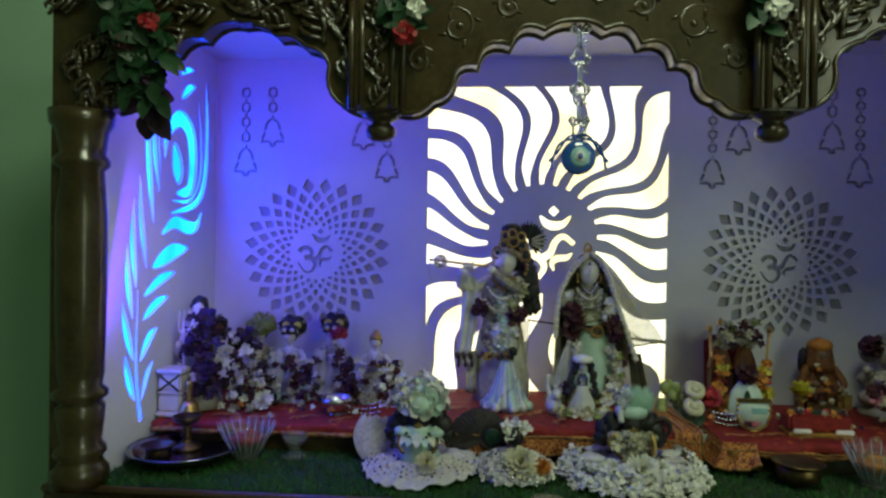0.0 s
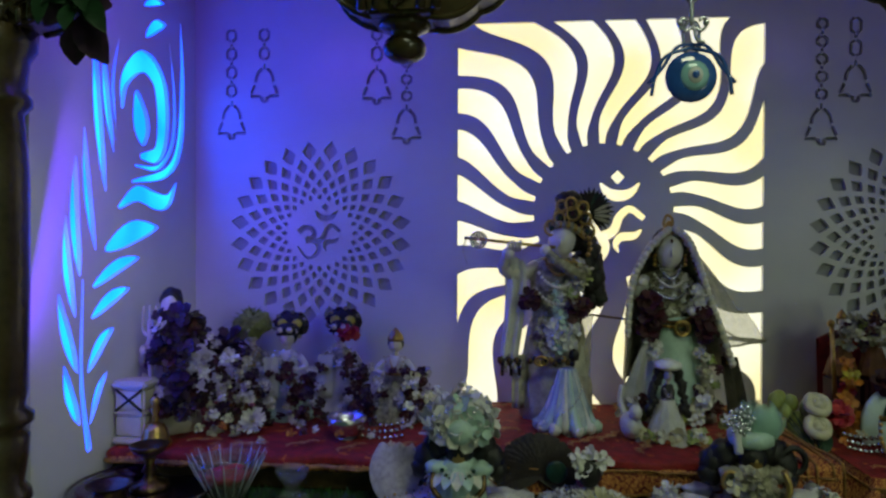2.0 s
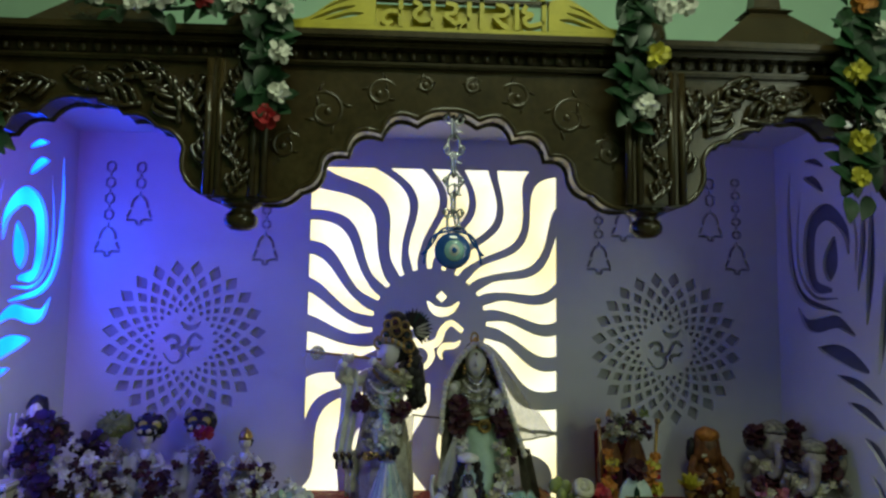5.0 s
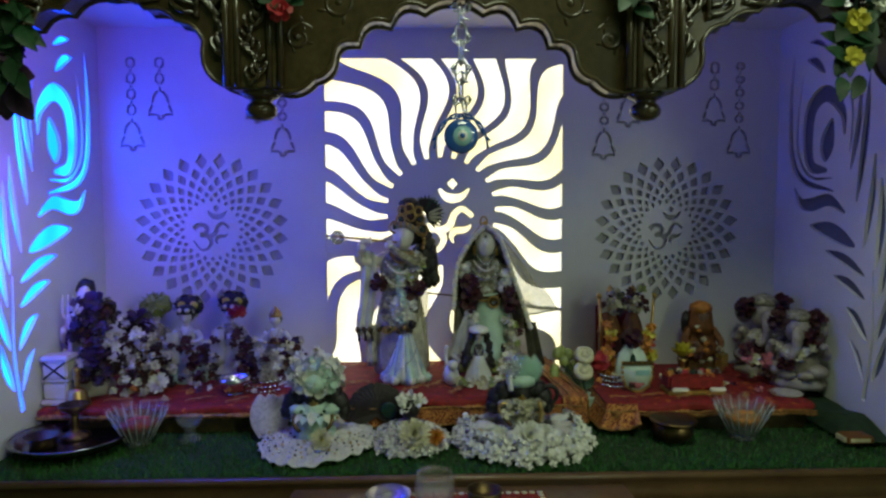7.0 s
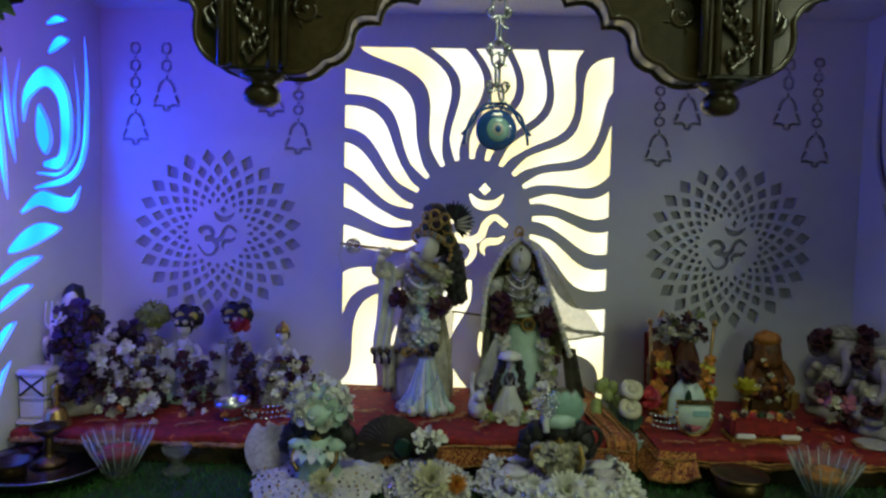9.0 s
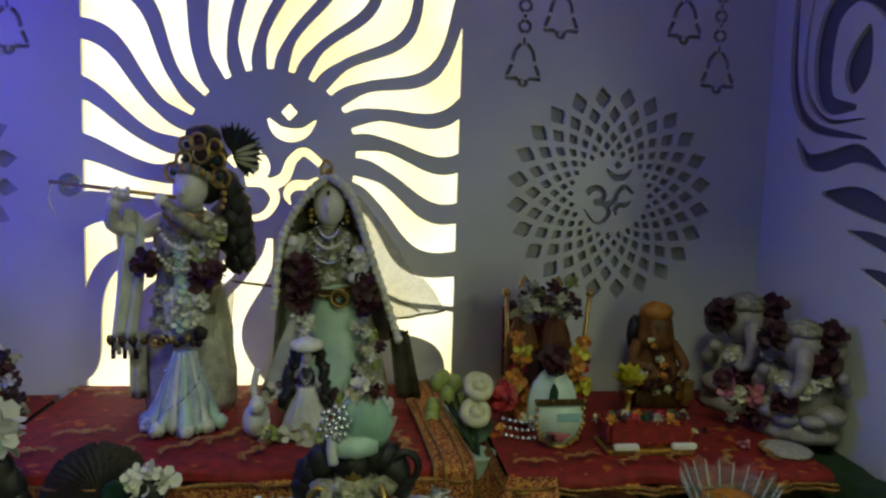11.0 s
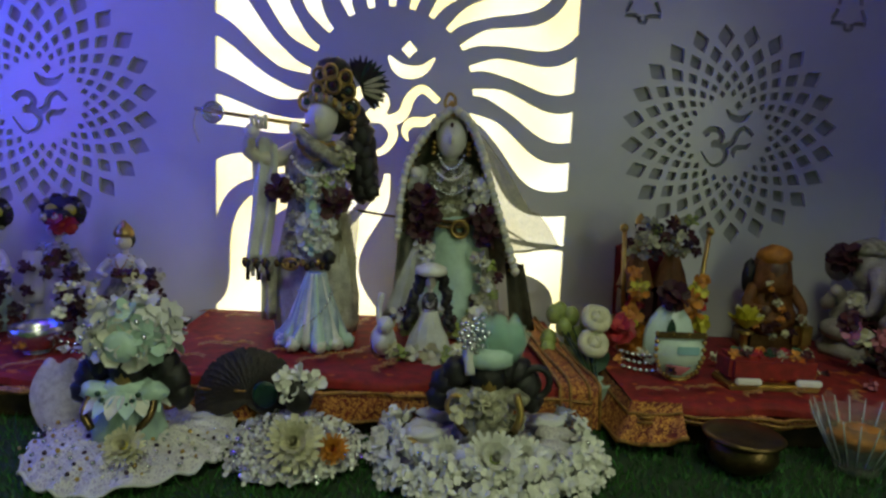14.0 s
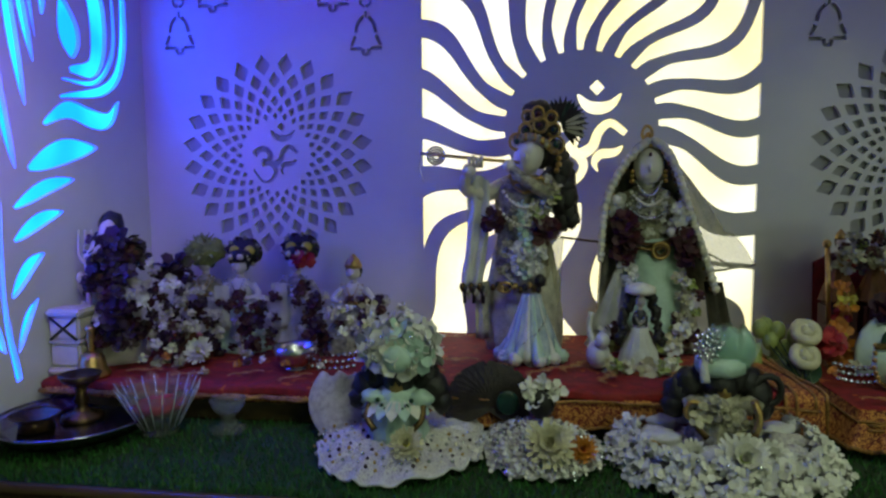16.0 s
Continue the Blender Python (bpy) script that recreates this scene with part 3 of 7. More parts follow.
random.seed(3)
for sx in (-1, 1):
    for x, z, s, fl in ((0.20, 1.668, 0.036, 1), (0.11, 1.700, 0.026, -1), (0.262, 1.610, 0.026, -1), (0.04, 1.716, 0.016, 1)):
        b = Build()
        scrollwork(b, sx * x, z, s, fl * sx)
        b.v = [(p[0], p[1] + 0.0080, p[2]) for p in b.v]
        at_arcade(b, "carved_scroll")
    # leaf sprays that follow the side arch, with a berry where they meet
    for x, z, deg, size, fl in ((0.388, 1.568, 84, 0.060, 1), (0.390, 1.640, 86, 0.062, -1), (0.430, 1.640, 52, 0.070, 1), (0.440, 1.700, 10, 0.062, 1), (0.490, 1.672, 30, 0.058, -1), (0.510, 1.716, 0, 0.050, -1),
                                (0.610, 1.716, 180, 0.046, 1), (0.625, 1.700, -20, 0.058, 1), (0.680, 1.668, -30, 0.060, -1), (0.700, 1.715, -8, 0.062, 1), (0.745, 1.640, -48, 0.066, 1), (0.790, 1.690, -40, 0.068, -1), (0.800, 1.605, -60, 0.062, -1),
                                (0.850, 1.660, -75, 0.066, 1), (0.870, 1.720, -20, 0.050, 1), (0.860, 1.590, -80, 0.050, -1)):
        b = Build()
        acanthus(b, sx * x, z, math.radians(deg) if sx > 0 else math.pi - math.radians(deg), size, fl * sx)
        at_arcade(b, "carved_leaf")
    at_arcade(Build().ell((sx * 0.560, FRONT - 0.030, 1.706), (0.013, 0.010, 0.013), CARVED, 14, 8), "carved_berry")
    # hanging post with ribs and a turned drop
    xc = sx * 0.333
    at_arcade(Build().box((xc - 0.040, FRONT - 0.048, 1.520), (xc + 0.040, FRONT + 0.025, 1.742), WOOD, 0.004), "hanging_post")
    for dx in (-0.044, -0.026, 0.026, 0.044):
        at_arcade(Build().tube([(xc + dx, FRONT - 0.048, 1.523), (xc + dx, FRONT - 0.048, 1.740)], 0.006, WOOD, 8), "rib")
    for k in range(5):
        b = Build()
        acanthus(b, xc + (0.008 if k % 2 else -0.008), 1.528 + 0.042 * k, math.radians(90 + (14 if k % 2 else -14)), 0.040, 1 if k % 2 else -1, 4)
        b.v = [(p[0], p[1] - 0.021, p[2]) for p in b.v]
        at_arcade(b, "post_carving")
    at_arcade(Build().lathe((xc, FRONT, 1.47), [(0.004, 0.004), (0.016, 0.006), (0.025, 0.013), (0.027, 0.022), (0.024, 0.030), (0.017, 0.036), (0.021, 0.040), (0.030, 0.044), (0.034, 0.052)], WOOD, 20), "turned_drop")
    # turned end pillars
    xp = sx * 0.885
    prof = [(0.050, 0.846), (0.050, 0.875), (0.042, 0.885), (0.038, 0.895), (0.046, 0.905), (0.044, 0.915), (0.036, 0.925), (0.041, 0.960), (0.043, 0.990), (0.036, 1.000), (0.048, 1.008), (0.048, 1.018), (0.037, 1.028),
            (0.041, 1.05), (0.044, 1.20), (0.044, 1.34), (0.038, 1.42), (0.048, 1.43), (0.048, 1.44), (0.040, 1.45), (0.045, 1.49), (0.054, 1.505), (0.056, 1.528)]
    at_arcade(Build().lathe((xp, FRONT, 0), prof, WOOD, 28), "pillar")
    at_arcade(Build().box((sx * 0.912 - 0.014, FRONT - 0.03, 0.846), (sx * 0.912 + 0.014, FRONT + 0.03, 1.527), WOOD, 0.004), "side_board")
    # finials and small roofs on the cornice
    for x, s in ((0.875, 1.0), (0.333, 0.85)):
        at_arcade(Build().lathe((sx * x, FRONT - 0.01, 1.790), [(0.030 * s, 0), (0.034 * s, 0.010), (0.040 * s, 0.020), (0.037 * s, 0.040), (0.022 * s, 0.052), (0.010 * s, 0.058), (0.014 * s, 0.066), (0.018 * s, 0.078), (0.014 * s, 0.090), (0.005, 0.100), (0.003, 0.106)], WOOD, 20), "finial")
    xr = sx * 0.545
    at_arcade(Build().grid([[(xr - 0.115, FRONT - 0.06, 1.790), (xr + 0.115, FRONT - 0.06, 1.790), (xr + 0.115, FRONT + 0.06, 1.790), (xr - 0.115, FRONT + 0.06, 1.790)],
                            [(xr - 0.032, FRONT - 0.018, 1.862), (xr + 0.032, FRONT - 0.018, 1.862), (xr + 0.032, FRONT + 0.018, 1.862), (xr - 0.032, FRONT + 0.018, 1.862)],
                            [(xr - 0.040, FRONT - 0.024, 1.866), (xr + 0.040, FRONT - 0.024, 1.866), (xr + 0.040, FRONT + 0.024, 1.866), (xr - 0.040, FRONT + 0.024, 1.866)],
                            [(xr - 0.024, FRONT - 0.014, 1.874), (xr + 0.024, FRONT - 0.014, 1.874), (xr + 0.024, FRONT + 0.014, 1.874), (xr - 0.024, FRONT + 0.014, 1.874)],
                            [(xr - 0.020, FRONT - 0.012, 1.904), (xr + 0.020, FRONT - 0.012, 1.904), (xr + 0.020, FRONT + 0.012, 1.904), (xr - 0.020, FRONT + 0.012, 1.904)]], WOOD, flat=True), "small_roof")

# ---- materials of the things ----


def brocade(name, base, thread, scale, threshold, rough=0.55, metal=0.5):
    """Cloth with metallic embroidery in small repeating motifs."""
    m = material(name, base, 0.75, vary=0.25, scale=60, bump=0.4)
    nt = m.node_tree
    b = nt.nodes["Principled BSDF"]
    src = b.inputs["Base Color"].links[0].from_socket
    co = nt.nodes.new("ShaderNodeTexCoord")
    vo = nt.nodes.new("ShaderNodeTexVoronoi")
    vo.inputs["Scale"].default_value = scale
    wa = nt.nodes.new("ShaderNodeTexNoise")
    wa.inputs["Scale"].default_value = scale * 0.35
    ad = nt.nodes.new("ShaderNodeMath")
    ad.operation = "MULTIPLY"
    cr = nt.nodes.new("ShaderNodeValToRGB")
    cr.color_ramp.elements[0].position, cr.color_ramp.elements[1].position = threshold, threshold + 0.04
    nt.links.new(co.outputs["Object"], vo.inputs["Vector"])
    nt.links.new(co.outputs["Object"], wa.inputs["Vector"])
    nt.links.new(vo.outputs["Distance"], ad.inputs[0])
    nt.links.new(wa.outputs["Fac"], ad.inputs[1])
    nt.links.new(ad.outputs[0], cr.inputs["Fac"])
    mx = nt.nodes.new("ShaderNodeMixRGB")
    mx.inputs["Color2"].default_value = (*thread, 1)
    nt.links.new(cr.outputs["Color"], mx.inputs["Fac"])
    nt.links.new(src, mx.inputs["Color1"])
    nt.links.new(mx.outputs["Color"], b.inputs["Base Color"])
    mm = nt.nodes.new("ShaderNodeMath")
    mm.operation = "MULTIPLY"
    mm.inputs[1].default_value = metal
    nt.links.new(cr.outputs["Color"], mm.inputs[0])
    nt.links.new(mm.outputs[0], b.inputs["Metallic"])
    return m


VELVET = brocade("red_velvet", (0.36, 0.013, 0.010), (0.50, 0.13, 0.025), 70, 0.44)
TRIM = brocade("gold_red_brocade", (0.26, 0.030, 0.014), (0.64, 0.30, 0.08), 480, 0.25)
TRIM_LINE = material("gold_braid", (0.60, 0.30, 0.08), 0.45, metal=0.5, vary=0.3, scale=120, bump=0.5)
SILK = material("white_silk", (0.72, 0.72, 0.72), 0.42, vary=0.12, scale=35, bump=0.3, sheen=0.2)
SATIN = material("pale_blue_satin", (0.26, 0.34, 0.44), 0.26, vary=0.18, scale=40, bump=0.25, second=(0.52, 0.60, 0.66))
MINT = material("pale_mint_satin", (0.50, 0.68, 0.60), 0.38, vary=0.12, scale=30, bump=0.25)
NET = material("beige_net_cloth", (0.72, 0.69, 0.58), 0.7, vary=0.25, scale=50, bump=0.4)
IVORY = material("ivory_marble", (0.66, 0.61, 0.55), 0.35, vary=0.08, scale=25, bump=0.05)
FACE_WHITE = material("white_marble", (0.80, 0.76, 0.74), 0.3, vary=0.06, scale=25, bump=0.03)
HAIR = material("black_hair", (0.013, 0.011, 0.012), 0.45, vary=0.3, scale=90, bump=0.5)
GOLD = material("gold_metal", (0.72, 0.48, 0.16), 0.3, metal=0.9, vary=0.2, scale=60, bump=0.3)
GILT = material("gilt_embroidery", (0.74, 0.70, 0.50), 0.5, metal=0.35, vary=0.35, scale=110, bump=0.7)
SILVER = material("silver_metal", (0.75, 0.76, 0.80), 0.2, metal=1.0, vary=0.08, scale=60, bump=0.1)
STEEL = material("stainless_steel", (0.66, 0.66, 0.70), 0.27, metal=1.0, vary=0.06, scale=30, bump=0.05)
# tray steel, its colour darkened to stand for the dark room it mirrors
TRAY_STEEL = material("dark_mirroring_steel", (0.40, 0.40, 0.44), 0.20, metal=1.0, vary=0.2, scale=24, bump=0.05)
BRONZE = material("old_bronze", (0.22, 0.14, 0.06), 0.35, metal=0.9, vary=0.3, scale=40, bump=0.2)
MAROON = material("dark_red_petal", (0.085, 0.010, 0.016), 0.6, vary=0.3, scale=70, bump=0.3, random_tone=0.3)
SCARLET = material("red_petal", (0.50, 0.02, 0.03), 0.55, vary=0.2, scale=70, bump=0.3, random_tone=0.25)
PURPLE = material("dark_purple_petal", (0.045, 0.008, 0.05), 0.6, vary=0.3, scale=70, bump=0.3, random_tone=0.3)
PETAL = material("white_petal", (0.78, 0.77, 0.70), 0.55, vary=0.10, scale=80, bump=0.2, random_tone=0.15)
CREAM = material("cream_petal", (0.70, 0.66, 0.45), 0.55, vary=0.15, scale=80, bump=0.2, random_tone=0.2)
LEMON = material("yellow_petal", (0.70, 0.62, 0.06), 0.5, vary=0.15, scale=80, bump=0.2, random_tone=0.2)
MARIGOLD = material("orange_petal", (0.70, 0.26, 0.03), 0.55, vary=0.2, scale=80, bump=0.3, random_tone=0.3)
LEAF = material("dark_green_leaf", (0.020, 0.075, 0.028), 0.45, vary=0.25, scale=50, bump=0.3, random_tone=0.4)
BUD = material("pale_green_bud", (0.38, 0.46, 0.13), 0.5, vary=0.2, scale=50, bump=0.2, random_tone=0.3)
PEARL = material("pearl", (0.82, 0.77, 0.66), 0.22, vary=0.08, scale=40, bump=0.0, coat=0.4)
ORANGE_CLOTH = material("orange_cloth", (0.27, 0.095, 0.018), 0.65, vary=0.25, scale=50, bump=0.5)
FUR = material("yellow_green_fluff", (0.42, 0.48, 0.12), 0.85, vary=0.25, scale=90, bump=0.9)
BLUE_GLASS = material("blue_glass", (0.025, 0.11, 0.46), 0.12, vary=0.15, scale=30, bump=0.0, coat=0.8)
PALE_BLUE = material("pale_blue_enamel", (0.30, 0.55, 0.60), 0.2, vary=0.1, scale=30, bump=0.0, coat=0.5)
FAN_BROWN = material("brown_peacock_barbs", (0.036, 0.022, 0.014), 0.6, vary=0.35, scale=80, bump=0.6)
FAN_GREEN = material("green_peacock_eye", (0.008, 0.075, 0.042), 0.4, vary=0.3, scale=60, bump=0.4)
LACE = material("white_lace", (0.74, 0.70, 0.66), 0.6, vary=0.25, scale=120, bump=1.0, second=(0.42, 0.36, 0.36), mix_at=0.42)
TULLE = material("white_lace_tulle", (0.80, 0.77, 0.76), 0.55, vary=0.12, scale=60, bump=0.0)
_nt = TULLE.node_tree
_b = _nt.nodes["Principled BSDF"]
_co, _vo, _cr, _mx, _bp = (_nt.nodes.new(k) for k in ("ShaderNodeTexCoord", "ShaderNodeTexVoronoi", "ShaderNodeValToRGB", "ShaderNodeMixRGB", "ShaderNodeBump"))
_vo.feature = "DISTANCE_TO_EDGE"
_vo.inputs["Scale"].default_value = 240
_cr.color_ramp.elements[0].position, _cr.color_ramp.elements[1].position = 0.10, 0.26
_mx.inputs["Color2"].default_value = (0.46, 0.42, 0.48, 1)
_bp.inputs["Strength"].default_value, _bp.inputs["Distance"].default_value, _bp.invert = 0.8, 0.002, True
_src = _b.inputs["Base Color"].links[0].from_socket
for _o, _i in ((_co.outputs["Object"], _vo.inputs["Vector"]), (_vo.outputs["Distance"], _cr.inputs["Fac"]), (_cr.outputs["Color"], _mx.inputs["Fac"]), (_src, _mx.inputs["Color1"]),
               (_mx.outputs["Color"], _b.inputs["Base Color"]), (_cr.outputs["Color"], _bp.inputs["Height"]), (_bp.outputs["Normal"], _b.inputs["Normal"])):
    _nt.links.new(_o, _i)
PINK = material("pink_paint", (0.60, 0.18, 0.24), 0.5, vary=0.15, scale=40)
CARD_WHITE = material("glossy_white_card", (0.62, 0.76, 0.72), 0.25, vary=0.08, scale=30, bump=0.0)
GLASS = bpy.data.materials.new("clear_glass")
GLASS.use_nodes = True
_g = GLASS.node_tree.nodes["Principled BSDF"]
_g.inputs["Transmission Weight"].default_value, _g.inputs["Roughness"].default_value, _g.inputs["IOR"].default_value = 0.90, 0.05, 1.25
_g.inputs["Alpha"].default_value = 0.45
_g.inputs["Base Color"].default_value = (0.93, 0.96, 0.96, 1)
# rib glass, made whitish so its colour stands in for glints
GLINT_GLASS = material("glint_pale_cut_glass", (0.62, 0.66, 0.64), 0.12, vary=0.05, scale=40, bump=0.0, trans=0.35, coat=0.6)
MINT_NET = bpy.data.materials.new("mint_translucent_film")
MINT_NET.use_nodes = True
_g = MINT_NET.node_tree.nodes["Principled BSDF"]
_g.inputs["Base Color"].default_value = (0.55, 0.80, 0.70, 1)
_g.inputs["Transmission Weight"].default_value, _g.inputs["Roughness"].default_value, _g.inputs["IOR"].default_value = 0.65, 0.12, 1.25
_g.inputs["Alpha"].default_value = 0.62
_g.inputs["Coat Weight"].default_value = 0.6

VEIL = material("sheer_beige_veil", (0.66, 0.60, 0.44), 0.6, vary=0.2, scale=50, bump=0.3)
VEIL.node_tree.nodes["Principled BSDF"].inputs["Alpha"].default_value = 0.55
# darker copy of the veil net, with the veil's shadow in its colour
SHADED_NET = material("shaded_veil_net", (0.085, 0.075, 0.045), 0.7, vary=0.3, scale=60, bump=0.4)
# mottled ivory, toned down in colour for the statues' weak light
DIM_IVORY = material("dim_ivory", (0.52, 0.47, 0.43), 0.4, vary=0.25, scale=45, bump=0.25, second=(0.32, 0.27, 0.25))

DARK_BLOOM = material("near_black_petal", (0.035, 0.010, 0.030), 0.6, vary=0.2, scale=60, bump=0.2, random_tone=0.3)

# ---- altar stages with red cloth ----


def stage(x0, x1, y0, z, label, wave=0.004, skirt=0.055):
    s = empty("altar_stage", ((x0 + x1) / 2, y0, GRASS), label, "stage")
    xm, w = (x0 + x1) / 2, (x1 - x0) / 2
    Build().box((-w + 0.008, 0.010, -0.004), (w - 0.008, -y0 - 0.003, z - GRASS - 0.006), WOOD, 0.003).done("body", s)
    rows = []
    for j in range(13):
        y = (-y0 - 0.004) * (1 - j / 12) + 0.0
        rows.append([(-w + 2 * w * i / 30, y, z - GRASS + wave * 0.5 * noise.noise(Vector((x0 + i * 0.13, j * 0.21, z * 9)))) for i in range(31)])
    for dz in (0.004, 0.012):
        rows.append([(p[0], -0.003 - 0.004 * math.sin(p[0] * 40), p[2] - dz) for p in rows[12]])
    Build().grid(rows, VELVET, close=False).done("cloth", s, "red velvet cloth with orange flower embroidery")
    band = []
    for dz, out in ((0.012, 0.002), (0.016, 0.006), (0.022, 0.006), (skirt - 0.006, 0.008), (skirt, 0.007)):
        band.append([(-w + 2 * w * i / 60, -out - 0.004 * math.sin(i * 0.55) - 0.0025 * math.sin(i * 1.3), z - GRASS - dz + 0.002 * math.sin(i * 0.4)) for i in range(61)])
    Build().grid(band, TRIM, close=False).done("border", s, "gold brocade border hanging over the front edge")
    for k, dz in enumerate((0.014, skirt - 0.004)):
        Build().tube([(p[0], p[1] - 0.003, z - GRASS - dz) for p in band[1 + 2 * k]], 0.0022, TRIM_LINE, 6).done("braid", s)
    return s


Z1, Z2 = 0.920, 0.905
stage(-0.315, 0.278, -0.345, Z1, "central altar stage draped in embroidered red velvet")
stage(-0.862, -0.345, -0.330, Z2, "side altar stage draped in plain red velvet", skirt=0.020)
stage(0.335, 0.775, -0.350, Z2, "side altar stage draped in red velvet with gold edging", skirt=0.024)
EMBROIDERY = material("orange_gold_embroidery", (0.80, 0.40, 0.11), 0.5, metal=0.25, vary=0.3, scale=160, bump=0.8)


def motif(x, y, z, size, turn, owner):
    """A flat embroidered flower with two curling leaf sprays."""
    b = Build()
    for k in range(9):
        a = turn + 2 * math.pi * k / 9
        b.leaf((0, 0, 0.0012), (math.cos(a), math.sin(a), 0.01), (0, 0, 1), size * 0.42, size * 0.20, EMBROIDERY, -0.05, 3)
    for q in (-1, 1):
        line = smooth_line([(q * size * 0.3, 0, 0.0012), (q * size * 0.7, size * 0.25, 0.0014), (q * size * 1.1, size * 0.05, 0.0014), (q * size * 1.35, -size * 0.25, 0.0012)], 4)
        b.tube(line, 0.0008, EMBROIDERY, 5)
        for k in range(1, len(line) - 1, 2):
            for w in (-1, 1):
                b.leaf(line[k], (q * 0.6, w * 0.8, 0.01), (0, 0, 1), size * 0.30, size * 0.14, EMBROIDERY, -0.05, 3)
    o = owner.matrix_basis.translation
    return b.done("embroidery", owner, "orange gold embroidered flower spray", m=pose(x - o.x, y - o.y, z - o.z + 0.0062, 0, 0, math.degrees(turn) * 0.3))


stages = [o for o in bpy.data.objects if o.name.startswith("altar_stage")]
for k in range(11):
    motif(-0.265 + 0.047 * k, -0.29 + 0.05 * (k % 2) + 0.012 * math.sin(k * 2.0), Z1, 0.026, 0.6 * k, stages[0])
    motif(-0.285 + 0.050 * k, -0.045 - 0.020 * (k % 2), Z1, 0.022, 0.8 * k, stages[0])
for k in range(6):
    motif(-0.80 + 0.085 * k, -0.30 + 0.012 * (k % 2), Z2, 0.020, 0.7 * k, stages[1])
    motif(0.375 + 0.068 * k, -0.315 + 0.014 * (k % 2), Z2, 0.020, 0.9 * k, stages[2])
# brocade runner that falls off the central stage's side
runner = []
for j in range(31):
    t = j / 30
    y = -0.004 - 0.338 * min(1, t / 0.86) - (0.010 if t > 0.86 else 0)
    z = Z1 + 0.005 - (0.058 * (t - 0.86) / 0.14 if t > 0.86 else 0)
    runner.append([(0.212 + 0.030 * t + 0.050 * i / 8, y + 0.002 * math.sin(i * 1.1 + j), z + 0.002 * math.sin(i * 1.9 + j * 0.45)) for i in range(9)])
Build().grid(runner, TRIM, close=False).done("brocade_runner", label="orange and gold brocade border laid along the velvet stage", category="cloth")
for i in (0, 2, 6, 8):
    Build().tube([(p[i][0], p[i][1], p[i][2] + 0.002) for p in runner], 0.0024, TRIM_LINE, 6).done("gold_braid", label="gold braid line along the brocade border", category="braid", group="braids on the border")
rows = []
for j in range(21):
    t = j / 20
    row = []
    for i in range(41):
        u = i / 40
        fold = math.sin(u * 26 + 1.5 * t)
        if u < 0.45:
            x, y = 0.331, -0.18 - 0.17 * u / 0.45
        else:
            x, y = 0.331 + 0.062 * (u - 0.45) / 0.55, -0.353
        swell = 0.006 + 0.034 * t ** 1.5
        row.append((x - swell * (1 - u) * 0.9 - 0.003 * fold * t, y - swell * u * 0.9 - 0.004 * fold * t, Z2 + 0.004 - 0.049 * t * (1 - 0.30 * max(0, u - 0.75) / 0.25) + 0.003 * fold * t))
    rows.append(row)
Build().grid(rows, TRIM, close=False).tube([(p[0], p[1], p[2] + 0.001) for p in rows[-1]], 0.003, TRIM_LINE, 6).tube([(p[0], p[1] - 0.001, p[2]) for p in rows[6]], 0.002, TRIM_LINE, 6).done(
    "gathered_cloth", label="gathered orange brocade cloth corner falling from the side stage", category="cloth")

# ---- figures ----


def curve_front(x0, x1, ztop, zlow, y, n=17, depth=0.0):
    """A hanging curve in front of a chest."""
    return [(x0 + (x1 - x0) * i / (n - 1), y - depth * math.sin(math.pi * i / (n - 1)), ztop - (ztop - zlow) * math.sin(math.pi * i / (n - 1)) ** 0.8) for i in range(n)]


def beads(b, pts, r, mat):
    for p in pts:
        b.ell(p, r, mat, 7, 5)


